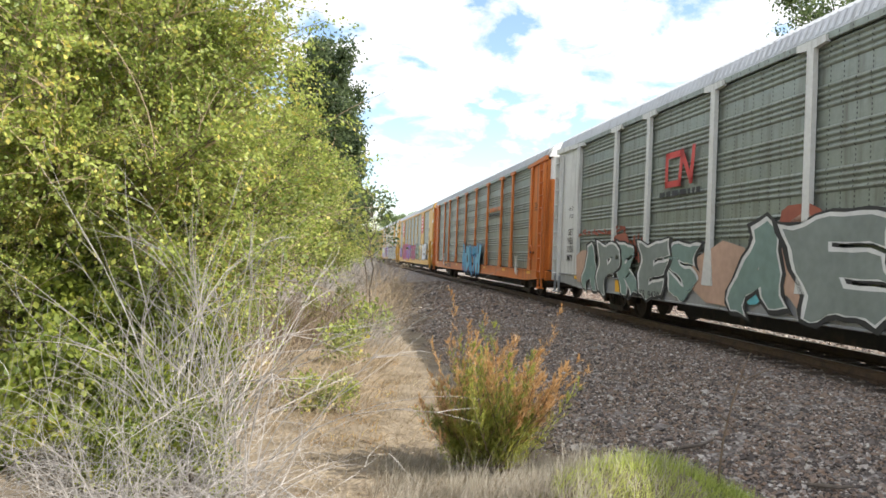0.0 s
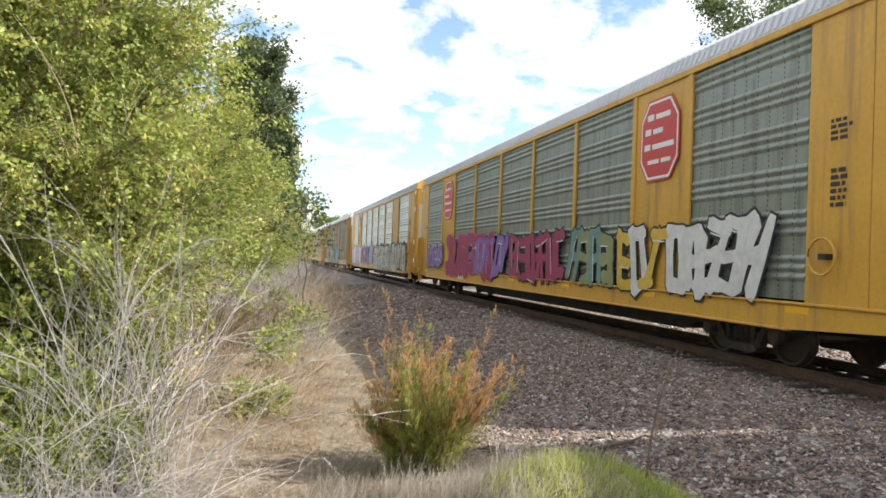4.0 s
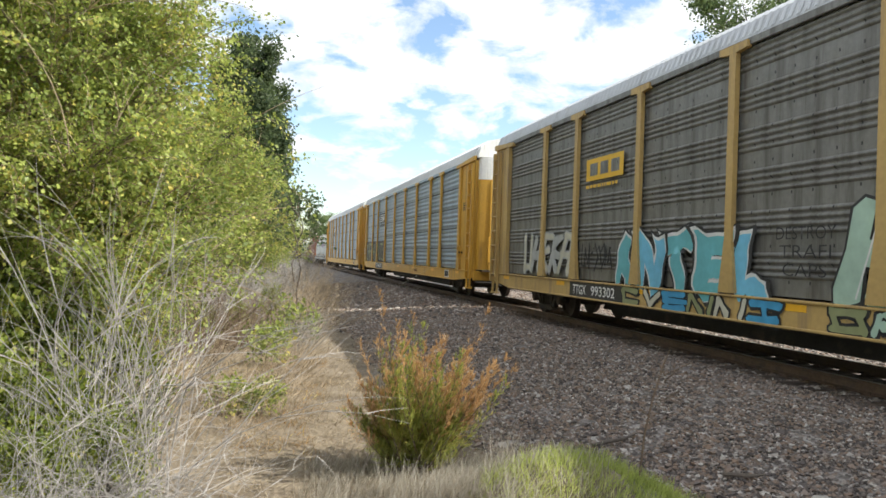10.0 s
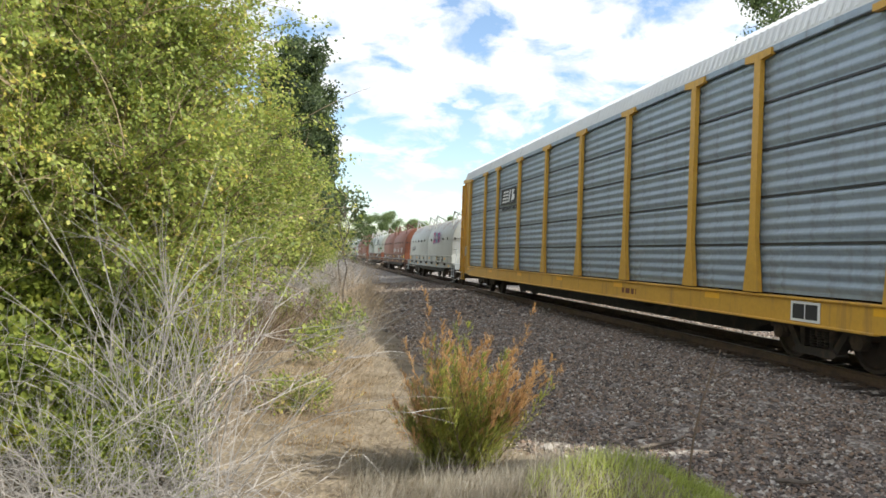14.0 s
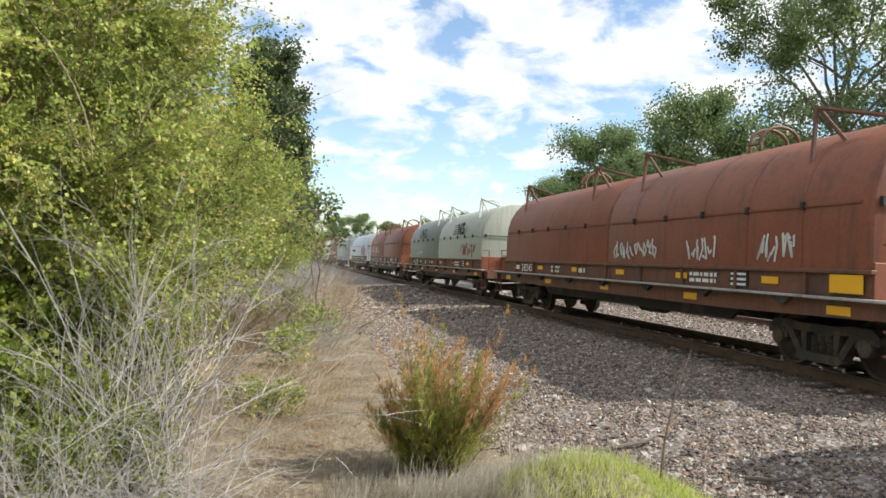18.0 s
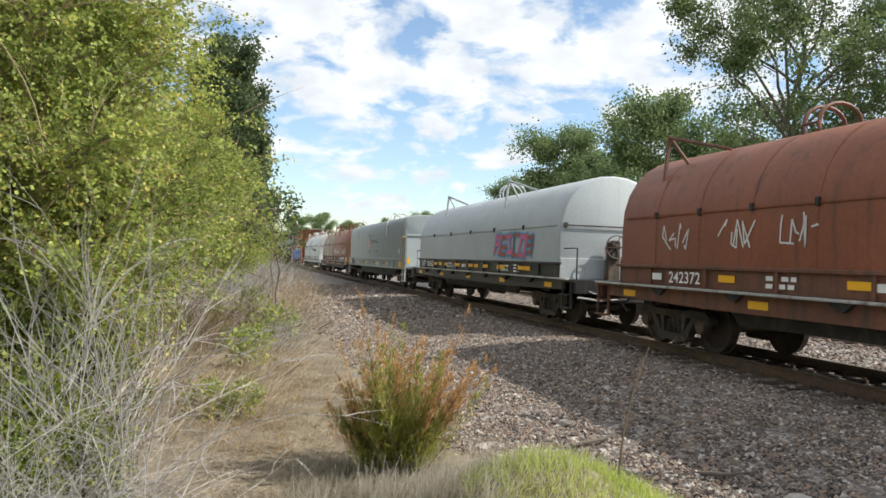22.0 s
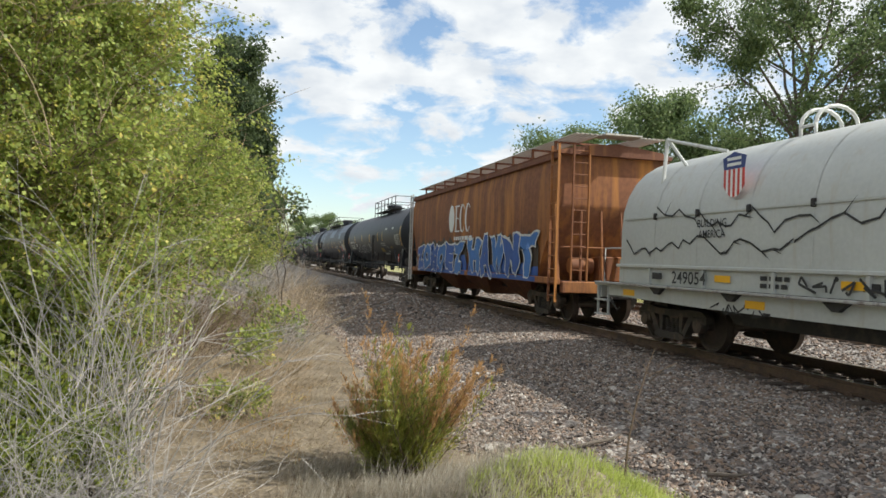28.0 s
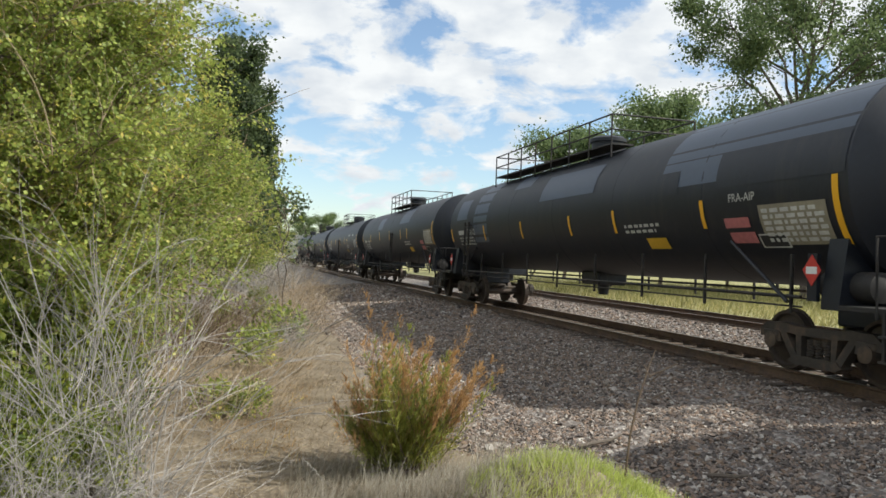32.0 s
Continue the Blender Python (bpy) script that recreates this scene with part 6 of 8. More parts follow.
    part("brake_cylinder", Shape().lathe([(-0.35, 0.1), (-0.3, 0.2), (0.3, 0.2), (0.35, 0.1)], "y", 14, (half - 0.75, -0.6, 1.45)).box(half - 1.1, half - 0.5, -0.2, 0.5, 1.06, 1.7, 0.03), body, car)
    brake_wheel(car, half - 0.1, 0.5, 2.3, body, 1)
    for x in (half - 1.95, -half + 1.95):
        add_truck(car, x, place)
    add_couplers(car, half + 0.1, 0.7)
    return car, half


DATA_PALE = surface("faded_white_stencil", (0.50, 0.50, 0.47), 0.6, 0, 0.25, bump=0)
DATA_TAN = surface("faded_tan_data_panel", (0.26, 0.235, 0.17), 0.6, 0, 0.25, bump=0)
DATA_GOLD = surface("faded_gold_notice", (0.30, 0.20, 0.03), 0.6, 0, 0.25, bump=0)
NOTICE_RED = surface("faded_red_notice", (0.50, 0.17, 0.17), 0.6, 0, 0.25, bump=0)


def consist_hopper():
    car, h = hopper("rusted brown covered hopper with blue and white graffiti", 364.85, 381.4, RUST, RUST_DARK)
    Y = -1.535
    rnd = random.Random(31)
    for x0, x1 in ((-6.5, 0.5), (0.9, 6.9)):
        part("graffiti_backing", Shape().box(x0, x1, -1.578, -1.574, 1.0, 1.13), SPRAY["royal"], car)
        for paint, z, wob, y in (("brown", 2.22, 0.30, Y + 0.002), ("royal", 1.52, 0.34, Y - 0.002)):
            n = 26
            edge = [(x0 - 0.1 + (x1 - x0 + 0.2) * k / n, z - 0.25 * (k in (0, n)) + wob * (rnd.random() - 0.5)) for k in range(n + 1)]
            part("graffiti_backing", Shape().prism([(x0 - 0.1, 1.15), (x1 + 0.1, 1.15)] + edge[::-1], y, y + 0.002, "y"), SPRAY[paint], car)
    graffiti_word(car, "ZOMOEZ", -6.6, 0.3, 1.06, 2.10, Y - 0.045, ["royal", "deep_blue"], edge="white", shine="white", seed=3, fat=0.13, rim=0.03)
    graffiti_word(car, "HAWNT", 1.0, 6.9, 1.06, 2.30, Y - 0.045, ["deep_blue", "royal"], edge="white", shine="white", seed=7, fat=0.13, rim=0.03)
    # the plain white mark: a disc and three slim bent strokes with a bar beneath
    x = -1.45
    s = Shape().prism([(x + 0.36 * math.cos(a), 3.0 + 0.50 * math.sin(a)) for a in [2 * math.pi * i / 24 for i in range(24)]], Y - 0.004, Y, "y")
    part("painted_disc", s, WHITE_MARK, car)
    c = x + 0.72
    s = Shape()
    for x0, x1, z0, z1 in ((c - 0.20, c - 0.05, 2.52, 3.44), (c - 0.26, c + 0.30, 3.40, 3.45), (c - 0.08, c + 0.16, 2.96, 3.01), (c - 0.26, c + 0.32, 2.50, 2.55)):
        s.box(x0, x1, Y - 0.004, Y, z0, z1)
    part("painted_mark", s, WHITE_MARK, car)
    for i in range(2):
        c = x + 1.38 + 0.66 * i
        arc = [0.75 + (2 * math.pi - 1.5) * k / 16 for k in range(17)]
        ring = [(c + 0.34 * math.cos(a), 2.97 + 0.50 * math.sin(a)) for a in arc] + [(c + 0.05 + 0.22 * math.cos(a), 2.97 + 0.45 * math.sin(a)) for a in arc[::-1]]
        part("painted_mark", Shape().prism(ring, Y - 0.004, Y, "y"), WHITE_MARK, car)
    bars(car, x + 0.40, x + 2.7, 2.16, 2.38, Y - 0.002, 1, WHITE_MARK, 4)
    hopper("pale grey covered hopper among the far cars", 513.2, 529.2, HOOD_WHITE, HOOD_WHITE)
    hopper("pale grey covered hopper among the far cars", 531.2, 547.2, HOOD_WHITE, HOOD_WHITE)


def tank_car(label, front, rear, patches=(), number="", seed=1, strips=(-9.3, -6.2, -3.1, -0.1, 2.8, 4.3), strip_at=-0.06, deck=(-1.5, 1.5), ladder_at=0.0):
    car, place, half = new_car("tank_car", label, "tank railcar", front, rear, "freight cars of the train")
    R, zc = 1.50, 2.77
    e = half - 0.85
    prof = [(-e - 0.52, 0.02), (-e - 0.50, 0.45), (-e - 0.40, 0.90), (-e - 0.20, 1.28), (-e - 0.05, 1.44), (-e, R)]
    prof = prof + [(-x, r) for x, r in prof[::-1]]
    part("tank", Shape().lathe(prof, "x", 44, (0, 0, zc)), TANK_BLACK, car)
    for i in range(1, 6):
        s = Shape()
        x = -e + 2 * e * i / 6
        s.lathe([(x - 0.03, R - 0.01), (x - 0.012, R + 0.003), (x + 0.012, R + 0.003), (x + 0.03, R - 0.01)], "x", 44, (0, 0, zc))
        part("jacket_band", s, TANK_BLACK, car)
    rnd = random.Random(seed)

    def curved(x0, x1, a0, a1, lift=0.006):
        q = Shape()
        m = 6
        vs = []
        for i in range(m + 1):
            a = a0 + (a1 - a0) * i / m
            for x in (x0, x1):
                vs.append((x, -(R + lift) * math.cos(a), zc + (R + lift) * math.sin(a)))
        return q.add(vs, [(2 * i, 2 * i + 1, 2 * i + 3, 2 * i + 2) for i in range(m)])
    for i, (x0, x1, a0, a1, dark) in enumerate(patches):
        part("repainted_patch", curved(x0, x1, a0, a1, 0.005 + 0.0008 * i), TANK_BLACK if dark else TANK_PATCH, car)
    for x in strips:
        part("reflector", curved(x - 0.05, x + 0.05, strip_at - 0.16, strip_at + 0.16, 0.009), REFLECT, car)
    part("reflector", curved(e - 0.27, e - 0.16, strip_at - 0.38, strip_at + 0.26, 0.009), REFLECT, car)
    # stencils, notices and hazard diamonds
    part("data_panel", curved(e - 1.75, e - 0.40, strip_at - 0.38, strip_at + 0.05, 0.008), DATA_TAN if patches else BLACK_MARK, car)
    rows = Shape()
    for r in range(6):
        x = e - 1.68
        while x < e - 0.55:
            w = 0.05 + 0.14 * rnd.random()
            c = curved(x, min(x + w, e - 0.45), strip_at - 0.34 + r * 0.062, strip_at - 0.30 + r * 0.062, 0.014)
            rows.add(c.v, c.f)
            x += w + 0.05
    tagged(part("stencil_lettering", rows, DATA_PALE, car), kind="stuff")
    rows = Shape()
    for x0, x1, low, count in ((-e + 1.1, -e + 2.9, -0.50, 3), (3.6, 4.9, -0.42, 2)):
        for r in range(count):
            x = x0
            while x < x1 - 0.1:
                w = 0.05 + 0.13 * rnd.random()
                c = curved(x, min(x + w, x1), low + r * 0.075, low + 0.04 + r * 0.075, 0.012)
                rows.add(c.v, c.f)
                x += w + 0.06
    tagged(part("stencil_lettering", rows, DATA_PALE, car), kind="stuff")
    part("stencil_lettering", curved(-e + 1.05, -e + 1.75, -0.25, -0.15, 0.012), DATA_PALE, car)
    part("number_panel", curved_word(number, -e + 2.55, -0.20, R + 0.012, zc, 0.20, DATA_PALE), DATA_PALE, car)
    if patches:
        part("notice", curved(6.85, 7.45, -0.42, -0.31, 0.012), NOTICE_RED, car)
        part("notice", curved(6.9, 7.5, -0.60, -0.47, 0.012), NOTICE_RED, car)
        part("notice", curved(4.3, 5.0, -0.66, -0.50, 0.012), YELLOW_MARK, car)
        part("notice", curved(7.55, 8.15, -0.66, -0.50, 0.012), DATA_PALE, car)
        part("notice_face", curved(7.58, 8.12, -0.645, -0.515, 0.014), BLACK_MARK, car)
    else:
        part("notice", curved(3.2, 4.0, -0.66, -0.50, 0.012), DATA_GOLD, car)
        part("notice", curved(3.6, 4.9, -0.80, -0.72, 0.012), DATA_PALE, car)
        part("notice", curved(5.0, 5.5, -0.66, -0.46, 0.012), DATA_PALE, car)
        part("notice_face", curved(5.04, 5.46, -0.64, -0.48, 0.014), BLACK_MARK, car)
        part("notice", curved(5.1, 5.7, 0.16, 0.22, 0.012), DATA_PALE, car)
        part("notice", curved(7.0, 7.5, 0.14, 0.22, 0.012), DATA_PALE, car)
        part("notice", curved(6.1, 6.6, -0.52, -0.46, 0.012), DATA_GOLD, car)
    for q in (-1, 1):
        x = q * (e - 0.35)
        part("bolster_saddle", Shape().prism([(-1.40, 1.0), (1.40, 1.0), (1.40, 1.12), (1.28, 1.95), (-1.28, 1.95), (-1.40, 1.12)], x - 0.16, x + 0.16, "x").box(x - 0.9, x + 0.9, -0.45, 0.45, 0.72, 1.45, 0.03), TANK_BLACK, car)
        d = 0.17
        for y, out in ((-1.43, -0.004),):
            part("hazard_placard", Shape().prism([(x - 0.3 - d, 1.52), (x - 0.3, 1.52 + d * 1.25), (x - 0.3 + d, 1.52), (x - 0.3, 1.52 - d * 1.25)], y - 0.01, y, "y"), RED_PAINT, car)
            part("placard_number", Shape().box(x - 0.40, x - 0.20, y - 0.014, y - 0.010, 1.47, 1.57), WHITE_MARK, car)
            part("placard_hanger", Shape().box(x - 0.39, x - 0.21, y, y + 0.06, 1.1, 1.75), TANK_BLACK, car)
        part("end_platform", Shape().box(min(q * (e - 0.1), q * (half + 0.35)), max(q * (e - 0.1), q * (half + 0.35)), -1.5, 1.5, 1.02, 1.08), UNDER, car)
        part("end_sill", Shape().box(q * (half + 0.25) - 0.09, q * (half + 0.25) + 0.09, -1.45, 1.45, 0.75, 1.04, 0.02), UNDER, car)
        r = Shape()
        r.tube([(q * (half + 0.32), -1.45, 0.95), (q * (half + 0.32), -1.45, 1.95), (q * (half + 0.32), 1.45, 1.95), (q * (half + 0.32), 1.45, 0.95)], 0.02, 6)
        r.tube([(q * (half - 0.35), -1.50, 0.95), (q * (half - 0.35), -1.52, 1.95), (q * (half + 0.32), -1.45, 1.95)], 0.02, 6)
        part("handrail", r, UNDER, car)
        s = Shape()
        for z in (0.45, 0.75):
            s.box(q * (half + 0.0) - 0.25, q * (half + 0.0) + 0.25, -1.58, -1.42, z - 0.015, z + 0.015)
        s.box(q * half - 0.25, q * half - 0.21, -1.52, -1.48, 0.44, 1.04).box(q * half + 0.21, q * half + 0.25, -1.52, -1.48, 0.44, 1.04)
        part("end_steps", s, UNDER, car)
        for k in (-1, 1):
            part("brace", Shape().tube([(q * (e - 1.2), k * 1.35, 1.06), (q * (e - 2.6), k * 1.28, 1.95)], 0.03, 6), TANK_BLACK, car)
    part("centre_pan", Shape().box(-0.5, 0.5, -0.4, 0.4, 1.0, 1.35, 0.05).lathe([(0.75, 0.12), (1.0, 0.16), (1.3, 0.16)], "z", 12), TANK_BLACK, car)
    # low handrail along the side
    for k in (-1, 1):
        r = Shape().tube([(-e + 1.0, k * 1.30, 1.14), (e - 1.0, k * 1.30, 1.14)], 0.028, 6).tube([(-e + 1.0, k * 1.28, 1.00), (e - 1.0, k * 1.28, 1.00)], 0.016, 6)
        for i in range(9):
            x = -e + 1.2 + i * (2 * e - 2.4) / 8
            r.box(x - 0.02, x + 0.02, k * 1.29 - 0.02, k * 1.29 + 0.02, 0.90, 1.75)
        part("side_rail", r, UNDER, car)
    # top platform, rails, manway
    top = zc + R
    part("manway", Shape().lathe([(top - 0.1, 0.42), (top + 0.34, 0.42), (top + 0.36, 0.47), (top + 0.44, 0.47), (top + 0.50, 0.38)], "z", 20), TANK_BLACK, car)
    d0, d1 = deck
    for k in (-1, 1):
        lo, hi = sorted((k * 0.50, k * 1.05))
        part("top_platform", Shape().box(d0, d1, lo, hi, top - 0.06, top - 0.02), UNDER, car)
        r = Shape()
        posts = max(4, int((d1 - d0) / 1.0))
        for i in range(posts + 1):
            x = d0 + (d1 - d0) * i / posts
            r.tube([(x, k * 1.05, top - 0.35), (x, k * 1.05, top + 0.62)], 0.022, 6)
        for z in (top + 0.28, top + 0.62):
            r.tube([(d0, k * 1.05, z), (d1, k * 1.05, z)], 0.020, 6)
        part("platform_rail", r, UNDER, car)
    for x in (d0, d1):
        part("platform_end_rail", Shape().tube([(x, -1.05, top + 0.62), (x, 1.05, top + 0.62)], 0.020, 6).tube([(x, -1.05, top + 0.28), (x, 1.05, top + 0.28)], 0.018, 6), UNDER, car)
    part("brake_reservoir", Shape().lathe([(-0.48, 0.05), (-0.44, 0.20), (0.44, 0.20), (0.48, 0.05)], "x", 16, (e - 0.3, -1.05, 1.32)), UNDER, car)
    ladder(car, ladder_at, -1.60, 0.92, 2.80, 0.42, UNDER, 6)
    for dx in (-0.2, 0.2):
        part("ladder_stay", Shape().tube([(ladder_at + dx, -1.60, 0.98), (ladder_at + dx, -1.20, 1.16)], 0.018, 6), UNDER, car)
        part("ladder_stay", Shape().tube([(ladder_at + dx, -1.60, 2.70), (ladder_at + dx, -1.47, 2.70)], 0.018, 6), UNDER, car)
    for x in (e - 0.95, -e + 0.95):
        add_truck(car, x, place)
    add_couplers(car, half + 0.3, 0.75)
    return car, half


def curved_word(text, x, a, r, zc, k, material, bold=0.01):
    """A word laid on the tank's curve, its capitals k times 1 m high."""
    me = word(text, material, bold).copy()
    for v in me.vertices:
        ang = a + v.co.z * k / r
        v.co = (x + v.co.x * k, -r * math.cos(ang), zc + r * math.sin(ang))
    me.update()
    return me


def consist_tanks():
    blues = ((5.0, 9.4, 0.10, 1.25, 0), (6.7, 9.4, 0.02, 0.42, 1), (4.2, 5.6, 0.02, 0.30, 1), (-0.9, 2.2, 0.22, 0.72, 0), (-3.4, -2.1, 0.60, 0.95, 0), (-6.6, -5.2, -0.45, 1.1, 0), (-8.6, -7.4, 0.1, 0.6, 0))
    rows = ((383.1, "202878", (), (-0.9, 5.6), 2.0, "black tank car with yellow strips and white scribbled tags"), (404.7, "202612", blues, (-5.7, 2.2), -7.0, "black tank car with blue-black repainted patches"),
            (426.3, "202741", ((-4, -2.5, 0.2, 0.7, 0), (2.2, 4.4, 0.3, 0.9, 0)), (-2.0, 3.0), 1.0, "black tank car with a railed top platform"), (447.9, "202655", (), (-1.5, 1.5), 0.0, "black tank car with a railed top platform"),
            (469.5, "202601", (), (-1.5, 1.5), 0.0, "black tank car with a railed top platform"), (491.1, "202590", (), (-1.5, 1.5), 0.0, "black tank car with a railed top platform"))
    for i, (f, num, patches, deck, at, label) in enumerate(rows):
        strips = (-9.3, -5.5, -2.2, 1.0, 3.2, 6.3) if i == 1 else (-9.3, -6.2, -3.1, -0.1, 2.8, 4.3)
        car, h = tank_car(label, f, f + 20.6, patches, num, 3 + i, strips, -0.25 if i == 1 else -0.06, deck=deck, ladder_at=at)
        R, zc = 1.51, 2.77
        if i == 0:
            for text, x, a in (("USE", -0.45, -0.44), ("MTN", -0.2, -0.74)):
                part("sprayed_tag", curved_word(text, x, a, R, zc, 0.42, SPRAY["white"], -0.025), SPRAY["white"], car)
            # a long hand-drawn tag in thin white strokes
            rnd = random.Random(12)
            x = -5.9
            while x < -1.9:
                n = rnd.randint(3, 5)
                w = 0.45 + 0.35 * rnd.random()
                pts = [(x + w * k / (n - 1) + 0.10 * (rnd.random() - 0.5), (0.0 if k % 2 else -0.30) - 0.36 + 0.16 * (rnd.random() - 0.5)) for k in range(n)]
                part("sprayed_tag", Shape().tube([(px, -R * math.cos(a), zc + R * math.sin(a)) for px, a in pts], 0.014, 4), SPRAY["white"], car)
                x += w + 0.12
        if i == 1:
            part("stencil_lettering", curved_word("FRA-AIP", 7.35, -0.10, R, zc, 0.13, DATA_PALE), DATA_PALE, car)


# ---- track ----


def ground_material():
    """Crushed stone round the rails, dry grass and soil beyond, with a ragged border."""
    m = bpy.data.materials.new("ground_cover")
    m.use_nodes = True
    nt = m.node_tree
    N, K = nt.nodes.new, nt.links.new
    b = nt.nodes["Principled BSDF"]
    tc = N("ShaderNodeTexCoord")
    sep = N("ShaderNodeSeparateXYZ"); K(tc.outputs["Object"], sep.inputs[0])
    nz = N("ShaderNodeTexNoise"); nz.inputs["Scale"].default_value = 0.9; nz.inputs["Detail"].default_value = 6
    K(tc.outputs["Object"], nz.inputs["Vector"])
    wob = N("ShaderNodeMath"); wob.operation = "MULTIPLY_ADD"; wob.inputs[1].default_value = 2.6; 
    K(nz.outputs["Fac"], wob.inputs[0]); K(sep.outputs["Y"], wob.inputs[2])
    edge = N("ShaderNodeMapRange"); edge.inputs["From Min"].default_value, edge.inputs["From Max"].default_value = 6.6, 7.1
    K(wob.outputs[0], edge.inputs["Value"])
    # far border of the stone bed beyond the second track
    wob2 = N("ShaderNodeMath"); wob2.operation = "MULTIPLY_ADD"; wob2.inputs[1].default_value = 2.0
    K(nz.outputs["Fac"], wob2.inputs[0]); K(sep.outputs["Y"], wob2.inputs[2])
    edge2 = N("ShaderNodeMapRange"); edge2.inputs["From Min"].default_value, edge2.inputs["From Max"].default_value = -9.6, -8.8
    edge2.inputs["To Min"].default_value, edge2.inputs["To Max"].default_value = 1.0, 0.0
    K(wob2.outputs[0], edge2.inputs["Value"])
    mx = N("ShaderNodeMath"); mx.operation = "MAXIMUM"
    K(edge.outputs[0], mx.inputs[0]); K(edge2.outputs[0], mx.inputs[1])
    vor = N("ShaderNodeTexVoronoi"); vor.inputs["Scale"].default_value = 17.0
    K(tc.outputs["Object"], vor.inputs["Vector"])
    hsv = N("ShaderNodeSeparateColor"); K(vor.outputs["Color"], hsv.inputs[0])
    stone = N("ShaderNodeValToRGB")
    e = stone.color_ramp.elements
    e[0].position, e[0].color = 0.0, (0.085, 0.072, 0.064, 1)
    e[1].position, e[1].color = 1.0, (0.34, 0.31, 0.28, 1)
    x = e.new(0.55); x.color = (0.165, 0.140, 0.125, 1)
    K(hsv.outputs[0], stone.inputs[0])
    g1 = N("ShaderNodeTexNoise"); g1.inputs["Scale"].default_value = 2.2; g1.inputs["Detail"].default_value = 8; g1.inputs["Roughness"].default_value = 0.7
    K(tc.outputs["Object"], g1.inputs["Vector"])
    soil = N("ShaderNodeValToRGB")
    e = soil.color_ramp.elements
    e[0].position, e[0].color = 0.30, (0.115, 0.088, 0.058, 1)
    e[1].position, e[1].color = 0.68, (0.28, 0.228, 0.158, 1)
    x = e.new(0.5); x.color = (0.19, 0.150, 0.102, 1)
    K(g1.outputs["Fac"], soil.inputs[0])
    # the far field is greener and yellower
    field = N("ShaderNodeValToRGB")
    e = field.color_ramp.elements
    e[0].position, e[0].color = 0.35, (0.16, 0.17, 0.055, 1)
    e[1].position, e[1].color = 0.62, (0.36, 0.32, 0.14, 1)
    K(g1.outputs["Fac"], field.inputs[0])
    m0 = N("ShaderNodeMixRGB"); K(edge2.outputs[0], m0.inputs["Fac"]); K(soil.outputs[0], m0.inputs["Color1"]); K(field.outputs[0], m0.inputs["Color2"])
    m1 = N("ShaderNodeMixRGB"); K(mx.outputs[0], m1.inputs["Fac"]); K(stone.outputs[0], m1.inputs["Color1"]); K(m0.outputs[0], m1.inputs["Color2"])
    K(m1.outputs[0], b.inputs["Base Color"])
    b.inputs["Roughness"].default_value = 0.9
    bp = N("ShaderNodeBump"); bp.inputs["Strength"].default_value = 0.7; bp.inputs["Distance"].default_value = 0.03
    K(vor.outputs["Distance"], bp.inputs["Height"]); K(bp.outputs[0], b.inputs["Normal"])
    return m


LINE = Matrix(((AWAY.x, -FAR.x, 0, RAIL_POINT.x), (AWAY.y, -FAR.y, 0, RAIL_POINT.y), (0, 0, 1, 0), (0, 0, 0, 1)))   # local x up the line, y to this side


def build_ground():
    ss = np.concatenate([np.array([-3000, -800, -250, -90, -40]), np.arange(-24, 40, 0.25), np.arange(40, 120, 2.0), np.array([140, 180, 250, 400, 800, 3000])])
    us = np.concatenate([np.array([-3000, -800, -250, -90, -40, -25, -16]), np.arange(-12, 16, 0.2), np.array([18, 22, 30, 50, 100, 300, 3000])])
    S, U = np.meshgrid(ss, us, indexing="ij")
    Zs = ground_height(S, U)
    rng = np.random.default_rng(2)
    near = (np.abs(S) < 40) & (U > 0.6) & (U < 16)
    Zs = Zs + np.where(near, rng.normal(0, 0.012, Zs.shape), 0)
    verts = np.stack([S, U, Zs], -1).reshape(-1, 3)
    a, b = len(ss), len(us)
    i, j = np.meshgrid(np.arange(a - 1), np.arange(b - 1), indexing="ij")
    q = (i * b + j).ravel()
    faces = np.stack([q, q + 1, q + b + 1, q + b], 1)[:, ::-1]
    ob = new("ground", sheet("ground", verts, faces, ground_material(), True))
    ob.matrix_world = LINE
    tagged(ob, "stone track bed with dry grass and soil beside it", "ground", kind="structure")


RAIL_OUTLINE = [(-0.070, -0.172), (-0.070, -0.160), (-0.012, -0.135), (-0.010, -0.045), (-0.036, -0.032), (-0.037, -0.006), (-0.028, -0.001), (0.028, -0.001), (0.037, -0.006), (0.036, -0.032), (0.010, -0.045), (0.012, -0.135), (0.070, -0.160), (0.070, -0.172)]


